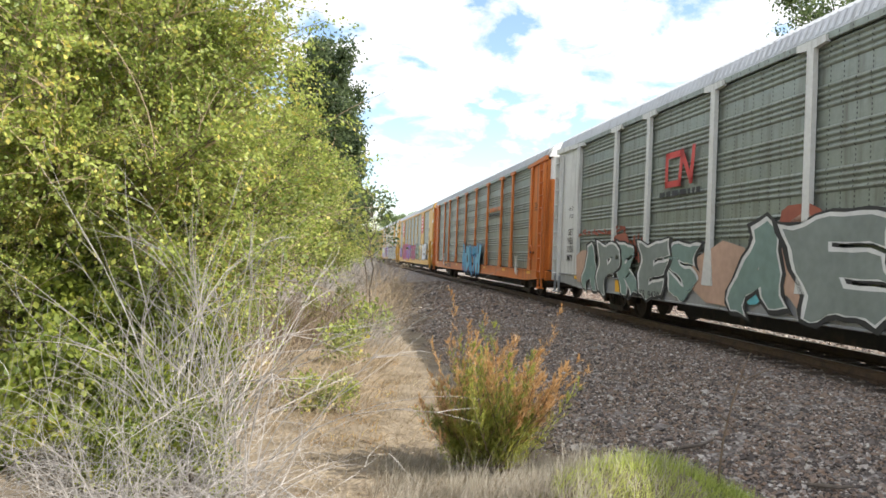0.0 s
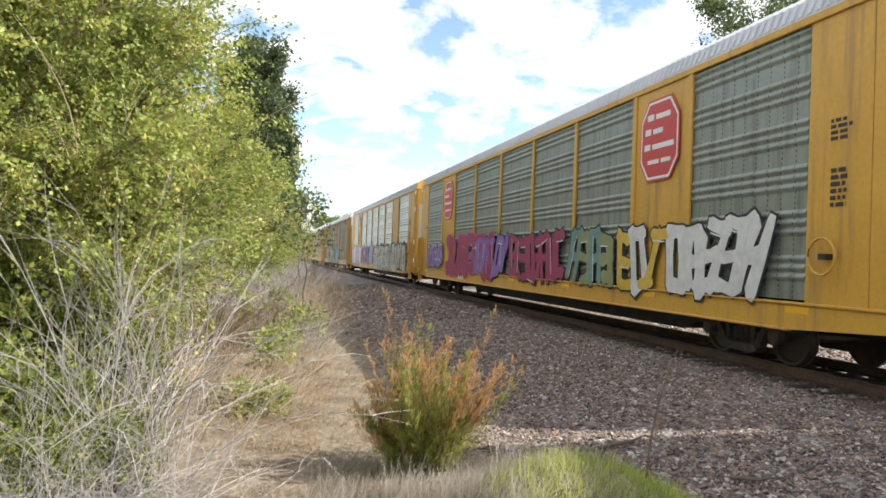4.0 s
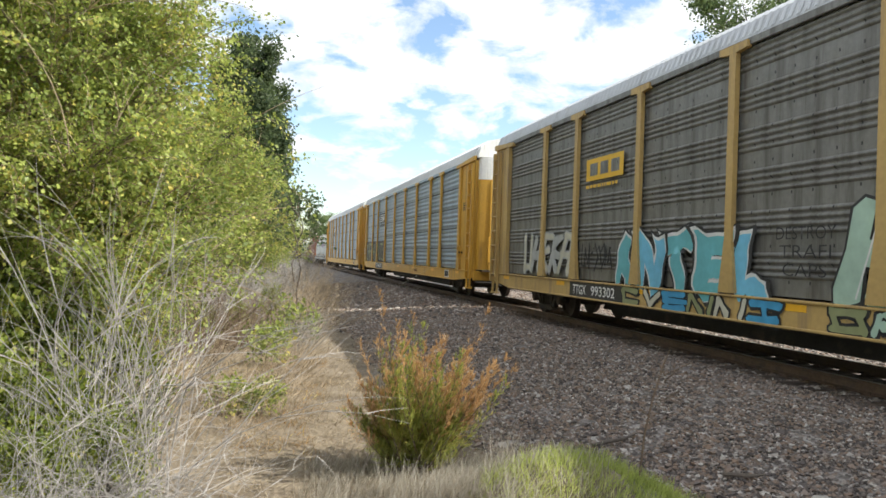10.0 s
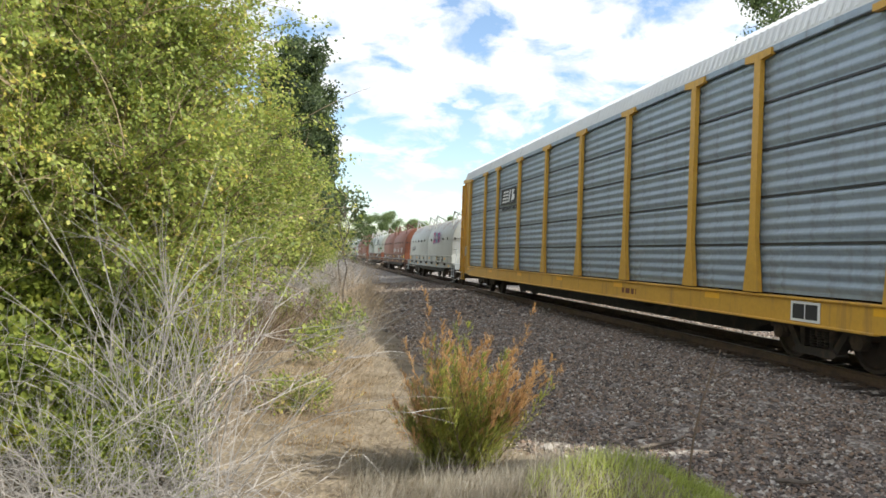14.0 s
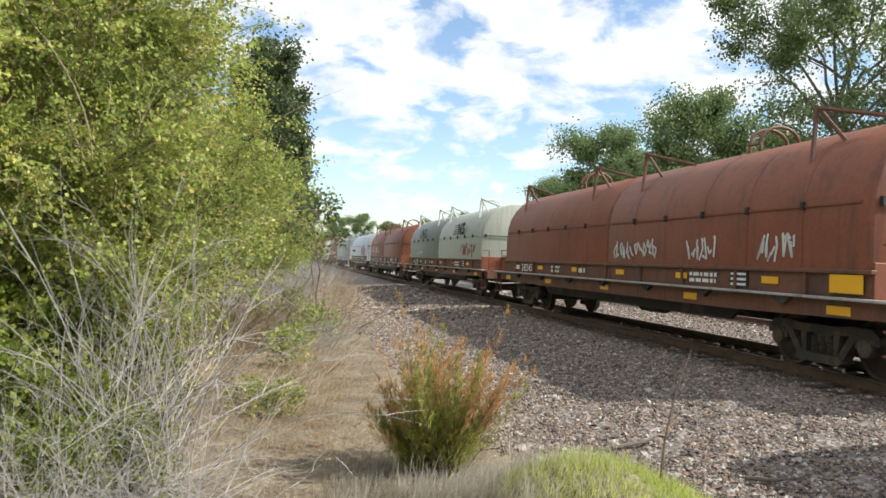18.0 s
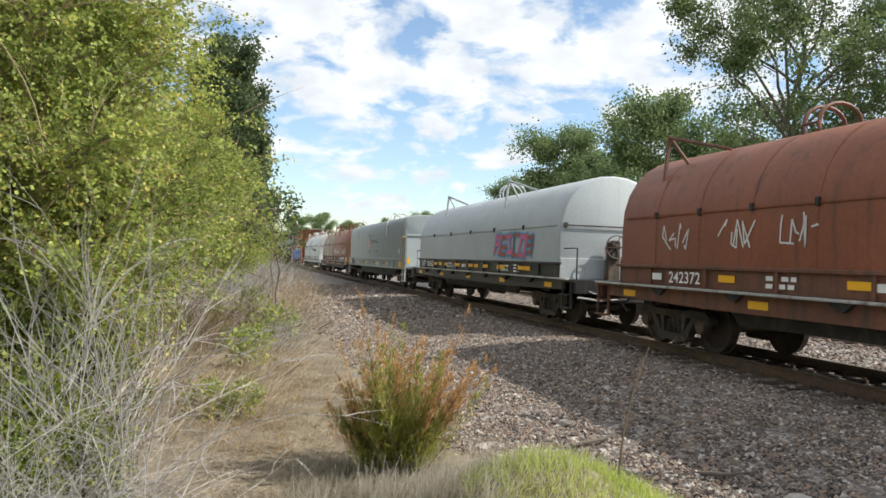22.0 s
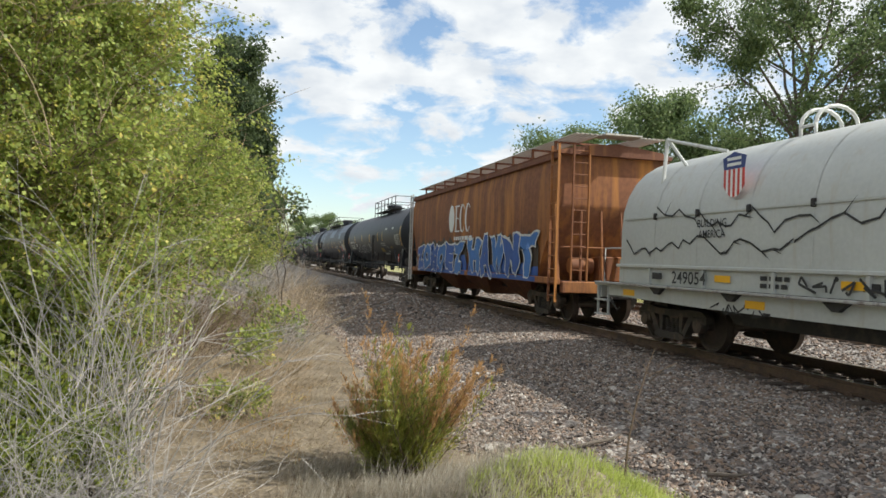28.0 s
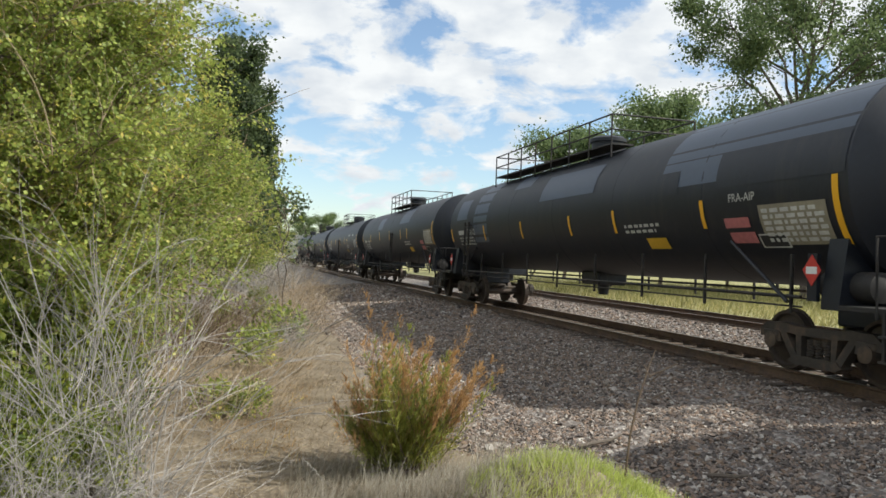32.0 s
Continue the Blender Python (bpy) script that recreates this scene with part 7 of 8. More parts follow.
def build_track(name, off, label, fine):
    """Rails, head polish, ties with plates. off: how far beyond the near rail the near rail of this track lies."""
    t = new(name)
    tagged(t, label, "railway track", kind="structure")
    t.matrix_world = LINE
    for k in (0, 1.506):
        y = -off - k
        r = part("rail", Shape().prism([(y + a, b) for a, b in RAIL_OUTLINE], -60, 420, "x"), RAIL_RUST, t)
        part("rail_head", Shape().prism([(y - 0.030, -0.003), (y - 0.026, 0.0), (y + 0.026, 0.0), (y + 0.030, -0.003)], -60, 420, "x"), RAIL_HEAD, t)
    tie = Shape().box(-0.115, 0.115, -1.30, 1.30, -0.36, -0.178, 0.012).mesh("tie", TIE)
    plate = Shape().box(-0.09, 0.09, -0.16, 0.16, -0.178, -0.160, 0.005).box(-0.03, 0.03, -0.12, -0.09, -0.16, -0.135).box(-0.03, 0.03, 0.09, 0.12, -0.16, -0.135).mesh("tie_plate", RAIL_RUST)
    rnd = random.Random(5)
    s = -16.0
    joined = Shape()
    while s < 160:
        y = -off - 0.753 + (rnd.random() - 0.5) * 0.14
        turn = Matrix.Translation((s + (rnd.random() - 0.5) * 0.06, y, (rnd.random() - 0.5) * 0.012)) @ Matrix.Rotation((rnd.random() - 0.5) * 0.05, 4, "Z")
        if fine and s < 70:
            ob = part("tie", tie, None, t, m=turn)
            for k in (0.753, -0.753):
                part("tie_plate", plate, None, ob, m=Matrix.Translation((0, k, 0)))
        else:
            joined.box(s - 0.115, s + 0.115, y - 1.3, y + 1.3, -0.36, -0.178)
        s += 0.52
    tagged(part("tie_run", joined, TIE, t), kind="stuff")


def build_ballast():
    """Loose crushed stone: many small angular pieces lying on the bed."""
    rng = np.random.default_rng(11)

    def stones(name, n, s0, s1, u0, u1, size, label):
        s = rng.uniform(s0, s1, n)
        u = rng.uniform(u0, u1, n)
        keep = u < 4.4 + 1.3 * smooth_step(-7.5, -3.5, s) + 0.5 * rng.random(n) + 0.2 * np.sin(s * 0.9)
        gx, gy = RAIL_POINT.x + AWAY.x * s - FAR.x * u, RAIL_POINT.y + AWAY.y * s - FAR.y * u
        keep &= ((gx - 1.0) / 1.1) ** 2 + ((gy - 5.2) / 1.2) ** 2 > 0.85
        s, u = s[keep], u[keep]
        n = len(s)
        r = size * rng.lognormal(0, 0.33, n)
        z = ground_height(s, u) + r * 0.25
        base = np.array([[1, 0, 0], [-0.9, 0.2, 0], [0.1, 1, 0.1], [0, -0.95, -0.1], [0.1, 0.1, 0.75], [0, 0, -0.7]], float)
        v = base[None] * (1 + rng.uniform(-0.35, 0.35, (n, 6, 3))) * r[:, None, None] * np.array([1.1, 0.9, 0.85])
        a = rng.uniform(0, 2 * np.pi, n); t = rng.uniform(-0.7, 0.7, n)
        ca, sa, ct, st = np.cos(a)[:, None], np.sin(a)[:, None], np.cos(t)[:, None], np.sin(t)[:, None]
        x, y, w = v[..., 0], v[..., 1] * ct - v[..., 2] * st, v[..., 1] * st + v[..., 2] * ct
        v = np.stack([x * ca - y * sa, x * sa + y * ca, w], -1) + np.stack([s, u, z], -1)[:, None]
        tri = np.array([[0, 2, 4], [2, 1, 4], [1, 3, 4], [3, 0, 4], [2, 0, 5], [1, 2, 5], [3, 1, 5], [0, 3, 5]])
        faces = (np.arange(n)[:, None, None] * 6 + tri[None]).reshape(-1, 3)
        ob = new(name, sheet(name, v.reshape(-1, 3), faces, STONES))
        ob.matrix_world = LINE
        tagged(ob, label, "ballast", kind="stuff")
    stones("ballast", 130000, -11, 9, -0.2, 6.1, 0.021, "loose grey and brown crushed stone beside the rails")
    stones("ballast", 26000, 9, 34, -0.2, 6.1, 0.040, "loose grey and brown crushed stone beside the rails")
    stones("ballast", 16000, -8, 26, -7.6, -2.2, 0.035, "loose crushed stone between the two tracks")


def stone_material():
    m = bpy.data.materials.new("crushed_stone")
    m.use_nodes = True
    nt = m.node_tree
    N, K = nt.nodes.new, nt.links.new
    b = nt.nodes["Principled BSDF"]
    g = N("ShaderNodeNewGeometry")
    ramp = N("ShaderNodeValToRGB")
    e = ramp.color_ramp.elements
    e[0].position, e[0].color = 0.0, (0.066, 0.054, 0.047, 1)
    e[1].position, e[1].color = 1.0, (0.50, 0.46, 0.41, 1)
    for p, c in ((0.35, (0.145, 0.118, 0.103, 1)), (0.6, (0.24, 0.162, 0.112, 1)), (0.85, (0.265, 0.222, 0.190, 1))):
        x = e.new(p); x.color = c
    K(g.outputs["Random Per Island"], ramp.inputs[0])
    tc = N("ShaderNodeTexCoord")
    nz = N("ShaderNodeTexNoise"); nz.inputs["Scale"].default_value = 90; K(tc.outputs["Object"], nz.inputs["Vector"])
    r = N("ShaderNodeMapRange"); r.inputs["To Min"].default_value, r.inputs["To Max"].default_value = 0.7, 1.3
    K(nz.outputs["Fac"], r.inputs["Value"])
    vm = N("ShaderNodeVectorMath"); vm.operation = "SCALE"
    K(ramp.outputs[0], vm.inputs[0]); K(r.outputs[0], vm.inputs["Scale"])
    K(vm.outputs[0], b.inputs["Base Color"])
    b.inputs["Roughness"].default_value = 0.8
    return m


STONES = stone_material()


# ---- plants ----
LEAF_GREEN = leaf_material("shrub_leaves", (0.145, 0.210, 0.048), (0.465, 0.525, 0.130), third=(0.72, 0.60, 0.15))
LEAF_DEEP = leaf_material("dark_tree_leaves", (0.048, 0.078, 0.036), (0.135, 0.175, 0.075))
LEAF_BRIGHT = leaf_material("bright_low_leaves", (0.115, 0.165, 0.030), (0.33, 0.37, 0.065), third=(0.40, 0.36, 0.06))
LEAF_FAR = leaf_material("far_tree_leaves", (0.082, 0.130, 0.056), (0.245, 0.315, 0.135))
LEAF_YELLOW = leaf_material("yellowing_leaves", (0.16, 0.13, 0.015), (0.36, 0.28, 0.030))
BARK = surface("grey_brown_bark", (0.135, 0.110, 0.088), 0.9, 0, 0.35, fine=20, bump=0.5)
TWIG = surface("dead_grey_twig", (0.325, 0.303, 0.28), 0.85, 0, 0.3, per="island", bump=0.1)
TWIG_BROWN = surface("brown_twig", (0.17, 0.120, 0.080), 0.85, 0, 0.35, per="island", bump=0.1)
TWIG_TAN = surface("tan_branch", (0.35, 0.27, 0.175), 0.85, 0, 0.3, per="island", bump=0.1)
STRAW = leaf_material("dry_grass_blades", (0.20, 0.152, 0.095), (0.40, 0.325, 0.220), third=(0.52, 0.45, 0.33))
STRAW_GREY = leaf_material("bleached_grass_blades", (0.28, 0.245, 0.19), (0.47, 0.43, 0.355), third=(0.60, 0.56, 0.48))
LITTER = leaf_material("dry_leaf_litter", (0.26, 0.15, 0.055), (0.48, 0.30, 0.12), third=(0.52, 0.46, 0.13))
GRASS = leaf_material("fresh_grass_blades", (0.28, 0.34, 0.075), (0.56, 0.62, 0.17), third=(0.64, 0.62, 0.28))
FIELD = leaf_material("field_grass_blades", (0.20, 0.20, 0.070), (0.40, 0.36, 0.16), third=(0.50, 0.44, 0.22))
FLOWER_RUST = leaf_material("rusty_tips", (0.44, 0.25, 0.105), (0.66, 0.44, 0.21), third=(0.62, 0.44, 0.24))
WEED_GREEN = leaf_material("evergreen_leaves", (0.20, 0.245, 0.055), (0.46, 0.48, 0.12), third=(0.58, 0.50, 0.13))


def leaf_cloud(rng, centres, size, flat=0.35, ways=None):
    """Leaves as small folded diamonds, one at each centre; ways: the twigs' directions, along which they point."""
    n = len(centres)
    d = rng.normal(size=(n, 3)); d[:, 2] -= 0.25
    if ways is not None:
        d = d * 0.8 + ways
    d /= np.linalg.norm(d, axis=1, keepdims=True)
    q = rng.normal(size=(n, 3)); q[:, 2] *= flat
    if ways is not None:
        q = q + np.array(SUN_TO) * 0.9
    side = np.cross(d, q)
    side /= np.linalg.norm(side, axis=1, keepdims=True) + 1e-9
    nor = np.cross(side, d)
    L = (size * rng.uniform(0.65, 1.35, n))[:, None]
    w = L * rng.uniform(0.30, 0.42, (n, 1))
    v = np.stack([centres, centres + d * L * 0.5 + side * w + nor * L * 0.06, centres + d * L, centres + d * L * 0.5 - side * w + nor * L * 0.06], 1)
    return v.reshape(-1, 3), np.arange(4 * n).reshape(n, 4)


def strands(rng, starts, ways, lengths, radius, curl=0.25, droop=0.0, steps=5, sides=3):
    """Thin bent stems, tapered: sides 3 gives round twigs, sides 2 flat blades."""
    n = len(starts)
    p = starts.copy()
    d = ways / np.linalg.norm(ways, axis=1, keepdims=True)
    bend = rng.normal(size=(n, 3)) * curl
    step = (lengths / (steps - 1))[:, None]
    rings = []
    radius = np.broadcast_to(np.asarray(radius, float), (n,))
    for i in range(steps):
        k = 1 - 0.85 * i / (steps - 1)
        ref = np.cross(d, np.array([0.31, 0.17, 0.93]))
        ref /= np.linalg.norm(ref, axis=1, keepdims=True) + 1e-9
        oth = np.cross(d, ref)
        for j in range(sides):
            a = 2 * np.pi * j / sides
            rings.append(p + (ref * math.cos(a) + oth * math.sin(a)) * (radius * k)[:, None])
        p = p + d * step
        d = d + bend / (steps - 1) + np.array([0, 0, -droop / (steps - 1)])
        d /= np.linalg.norm(d, axis=1, keepdims=True)
    v = np.stack(rings, 1)
    quads = []
    for i in range(steps - 1):
        for j in range(sides if sides > 2 else 1):
            a, b = i * sides + j, i * sides + (j + 1) % sides
            quads.append([a, b, b + sides, a + sides])
    f = (np.arange(n)[:, None, None] * (steps * sides) + np.array(quads)[None]).reshape(-1, 4)
    return v.reshape(-1, 3), f, p


def branch_points(rng, height, spread, n_limbs, lean=0.35, first=0.15, arch=0.6, levels=2, subs=5):
    """A trunk with limbs and side branches: tubes as a Shape, and points along the outer wood."""
    s = Shape()
    trunk = [Vector((0, 0, -0.2))]
    top = Vector((rng.normal() * 0.1 * spread, rng.normal() * 0.1 * spread, height * 0.8))
    for i in range(1, 6):
        k = i / 5
        trunk.append(Vector((top.x * k + rng.normal() * 0.03 * height * k, top.y * k + rng.normal() * 0.03 * height * k, height * 0.8 * k)))
    r0 = (0.012 * height + 0.02) * (0.5 if height < 8 else 1.0)
    s.tube([tuple(p) for p in trunk], [r0 * (1 - 0.16 * i) for i in range(6)], 7)
    tips = []
    for l in range(n_limbs):
        k = first + (1 - first) * (l + rng.random()) / n_limbs
        idx = min(int(k * 5), 4)
        base = trunk[idx].lerp(trunk[idx + 1], k * 5 - idx)
        a = l * 2.4 + rng.random() * 1.2
        reach = spread * (0.55 + 0.55 * rng.random()) * (1.0 - 0.55 * k)
        rise = height * (0.12 + 0.30 * rng.random())
        pts, rad = [], []
        for i in range(6):
            q = i / 5
            pts.append(base + Vector((math.cos(a) * reach * q + rng.normal() * 0.05 * reach, math.sin(a) * reach * q + rng.normal() * 0.05 * reach, rise * (q - arch * q * q))))
            rad.append(r0 * 0.5 * (1 - 0.5 * k) * (1 - 0.8 * q) + 0.004)
        s.tube([tuple(p) for p in pts], rad, 5)
        for sub in range(subs):
            q = 0.3 + 0.7 * (sub + rng.random()) / subs
            i = min(int(q * 5), 4)
            b = pts[i].lerp(pts[i + 1], q * 5 - i)
            w = Vector((math.cos(a + rng.normal() * 0.9), math.sin(a + rng.normal() * 0.9), 0.35 + rng.normal() * 0.45)).normalized()
            ln = reach * (0.25 + 0.35 * rng.random()) + 0.15
            e = b + w * ln + Vector((0, 0, -0.12 * ln))
            s.tube([tuple(b), tuple(b.lerp(e, 0.5) + Vector((0, 0, 0.06 * ln))), tuple(e)], [rad[i] * 0.55 + 0.003, rad[i] * 0.4 + 0.002, 0.003], 4)
            for z in range(4):
                tips.append(b.lerp(e, 0.25 + 0.25 * z))
        tips += [pts[4], pts[5]]
    return s, np.array([tuple(t) for t in tips])


def leafy_sprays(rng, roots, n, length, radius, per, leaf, rise=0.45, droop=0.7):
    """Thin arching twigs that grow outwards from the limbs, and the leaves set along each of them."""
    w = rng.lognormal(0, 0.35, len(roots))
    st = roots[rng.choice(len(roots), n, p=w / w.sum())]
    st = st + rng.normal(0, 0.10 * length, (n, 3))
    out = st * np.array([1, 1, 0.0])
    out = out / (np.linalg.norm(out, axis=1, keepdims=True) + 1e-6)
    way = out * 0.9 + rng.normal(0, 0.42, (n, 3)) + np.array([0, 0, rise])
    v, f, _ = strands(rng, st, way, length * rng.uniform(0.45, 1.3, n), radius, 0.6, droop, 6, 3)
    mid = v.reshape(n, 6, 3, 3).mean(2)
    k = rng.random((n, per)) ** 0.75 * 4.999
    i = k.astype(int)
    a, b = mid[np.arange(n)[:, None], i], mid[np.arange(n)[:, None], i + 1]
    c = a + (b - a) * (k - i)[..., None]
    c = c + rng.normal(0, leaf * 0.55, c.shape)
    d = (b - a) / (np.linalg.norm(b - a, axis=2, keepdims=True) + 1e-9)
    lv, lf = leaf_cloud(rng, c.reshape(-1, 3), leaf, 0.6, d.reshape(-1, 3) * 0.9)
    return v, f, lv, lf


def make_tree(name, label, category, seed, height, spread, limbs, leaves, leaf, material, blur=0.28, group="", first=0.15, arch=0.6, subs=5, squash=1.0, kind="", bare=0, sprays=0, spray=0.8, rise=0.45):
    """A tree or shrub as a thing: trunk with limbs, and a crown of many separate leaves clustered on its twigs."""
    rng = np.random.default_rng(seed)
    t = thing(name, label, category, group, kind)
    wood, tips = branch_points(rng, height, spread, limbs, first=first, arch=arch, subs=subs)
    tips = tips[np.hypot(tips[:, 0], tips[:, 1]) < 0.92 * spread]
    part("trunk", wood, BARK, t, sharp=0)
    if bare:
        i = rng.integers(0, len(tips), bare)
        w = tips[i] * np.array([1, 1, 0.25]); w /= np.linalg.norm(w, axis=1, keepdims=True) + 1e-9
        w = w + rng.normal(0, 0.4, (bare, 3)) + np.array([0, 0, 0.45])
        v, f, _ = strands(rng, tips[i], w, height * rng.uniform(0.08, 0.24, bare), 0.0016 * height, 0.5, 0.35, 7, 3)
        tagged(part("branch", sheet("branch", v, f, TWIG_TAN), None, t, "bare tan outer branches"), kind="stuff")
    if sprays:
        inner = tips * np.array([0.6, 0.6, 0.95])
        v, f, lv, lf = leafy_sprays(rng, np.concatenate([tips, tips, inner]), sprays, spray, 0.0009 * height, leaves // sprays, leaf, rise)
        tagged(part("twig", sheet("twig", v, f, TWIG_TAN), None, t, "thin tan twigs"), kind="stuff")
        part("crown", sheet("crown", lv, lf, material), None, t)
        return t
    weight = rng.lognormal(0, 1.0, len(tips))
    pick = rng.choice(len(tips), leaves, p=weight / weight.sum())
    c = tips[pick] + rng.normal(size=(leaves, 3)) * blur * np.array([1, 1, 0.8 * squash])
    v, f = leaf_cloud(rng, c, leaf)
    part("crown", sheet("crown", v, f, material), None, t)
    return t


def place(x, y):
    s, u = su(x, y)
    return float(ground_height(s, u))


def bearing(px, d):
    """A place seen under that column of the settled view, d metres ahead."""
    return ((px - 784) / 1307.0) * d, d


def put_copies(t, spots):
    """The first spot takes the thing itself, the others copies."""
    for i, (px, d, k, turn) in enumerate(spots):
        x, y = bearing(px, d)
        m = Matrix.Translation((x, y, place(x, y))) @ Matrix.Rotation(turn, 4, "Z") @ Matrix.Scale(k, 4)
        if i == 0:
            t.matrix_world = m
        else:
            c = copy_thing(t, m)
            c.scale = (k, k, k)


def build_left_wood():
    near = make_tree("shrub", "tall arching shrub with yellow-green leaves beside the path", "shrub", 3, 5.2, 3.0, 26, 140000, 0.046, LEAF_GREEN, 0.17, "shrubs beside the line", first=0.10, bare=420, sprays=5000, spray=0.85, subs=8)
    put_copies(near, [(-40, 8.6, 1.08, 0.3), (-330, 9.5, 1.15, 2.0), (-25, 11.5, 1.22, 4.1), (-160, 13.0, 1.5, 5.2), (-150, 7.4, 0.62, 3.3), (30, 8.9, 0.6, 1.2)])
    mid = make_tree("small_tree", "bushy green tree with yellowing leaf tips", "tree", 8, 6.0, 2.9, 22, 60000, 0.064, LEAF_GREEN, 0.21, "trees beside the line", first=0.20, bare=320, sprays=2700, spray=0.72, subs=6)
    put_copies(mid, [(135, 15.5, 1.12, 0.4), (240, 20.0, 1.02, 2.2), (80, 19.0, 1.2, 3.4), (338, 26.0, 1.0, 4.0), (392, 33.0, 0.98, 5.0), (424, 42.0, 1.02, 1.2), (215, 26.0, 1.2, 0.9), (448, 52.0, 1.0, 2.7), (130, 33.0, 1.4, 2.5), (265, 38.0, 1.25, 3.0)])
    tall = make_tree("tall_tree", "tall slender dark green tree rising behind the shrubs", "tree", 21, 13.2, 2.3, 30, 26000, 0.19, LEAF_DEEP, 0.30, "tall trees", first=0.25, arch=0.3)
    put_copies(tall, [(408, 40.0, 1.02, 0.5), (444, 44.0, 0.92, 2.4), (372, 43.0, 0.98, 4.4)])
    low = make_tree("low_bush", "low bright green leafy bush at the wood's edge", "bush", 31, 1.5, 0.9, 14, 3000, 0.080, LEAF_BRIGHT, 0.13, "low bushes", first=0.05, subs=4)
    put_copies(low, [(60, 7.0, 0.85, 0.2), (-60, 7.2, 1.1, 2.0), (-90, 5.6, 0.75, 4.0), (60, 5.2, 0.42, 2.6), (180, 5.6, 0.45, 0.4), (190, 7.6, 0.7, 3.0), (110, 5.9, 0.5, 1.4), (20, 5.7, 0.55, 5.4), (340, 16.0, 0.5, 4.0), (400, 19.0, 0.55, 1.0), (455, 25.0, 0.6, 5.0)])
    sapling = make_tree("sapling", "sparse sapling with a few leaves over the line", "sapling", 37, 4.6, 1.3, 8, 520, 0.12, LEAF_DEEP, 0.16, "saplings", first=0.5, arch=0.2, subs=3)
    put_copies(sapling, [(505, 26.0, 1.0, 0.4), (498, 31.0, 1.05, 3.4)])
    plant = make_tree("broadleaf_weed", "low green and yellow leafy weed in dry grass", "weed", 41, 0.55, 0.42, 10, 420, 0.075, LEAF_GREEN, 0.07, "weeds", first=0.05, subs=3)
    bright = make_tree("low_bush", "small bright yellow-green bush on the path's edge", "bush", 43, 0.6, 0.45, 12, 1500, 0.06, LEAF_GREEN, 0.07, "low bushes", first=0.05, subs=4)
    put_copies(bright, [(450, 9.1, 0.66, 0.0), (436, 9.0, 0.45, 2.0)])
    put_copies(plant, [(395, 9.0, 0.8, 0.0), (455, 13.0, 1.2, 1.0), (500, 17.0, 1.5, 3.0), (470, 15.0, 1.0, 0.6)])


def build_right_wood():
    big = make_tree("cottonwood_tree", "large open-crowned tree with dark trunk beyond the tracks", "tree", 51, 20.0, 7.5, 24, 36000, 0.165, LEAF_FAR, 0.36, "trees beyond the tracks", first=0.28, arch=0.2, subs=7)
    put_copies(big, [(1425, 46.0, 1.18, 0.2), (1640, 48.0, 1.2, 2.1), (1790, 40.0, 1.0, 3.0)])
    round_tree = make_tree("round_tree", "rounded green tree beyond the tracks", "tree", 61, 14.0, 6.0, 24, 42000, 0.215, LEAF_FAR, 0.58, "trees beyond the tracks", first=0.12, arch=0.45)
    put_copies(round_tree, [(1170, 62.0, 1.16, 0.3), (1000, 88.0, 1.30, 1.5), (920, 100.0, 0.95, 2.7), (1080, 76.0, 0.95, 4.2), (1290, 58.0, 0.9, 5.5), (1480, 62.0, 1.0, 0.9), (1590, 38.0, 0.42, 1.3), (1680, 36.0, 0.5, 3.1), (1380, 64.0, 0.95, 3.9), (760, 190.0, 1.0, 2.0), (700, 230.0, 1.0, 4.0), (580, 260.0, 1.2, 1.0), (630, 280.0, 1.1, 3.0), (540, 300.0, 1.3, 5.0), (830, 150.0, 0.7, 3.3), (1700, 66.0, 1.1, 2.0)])


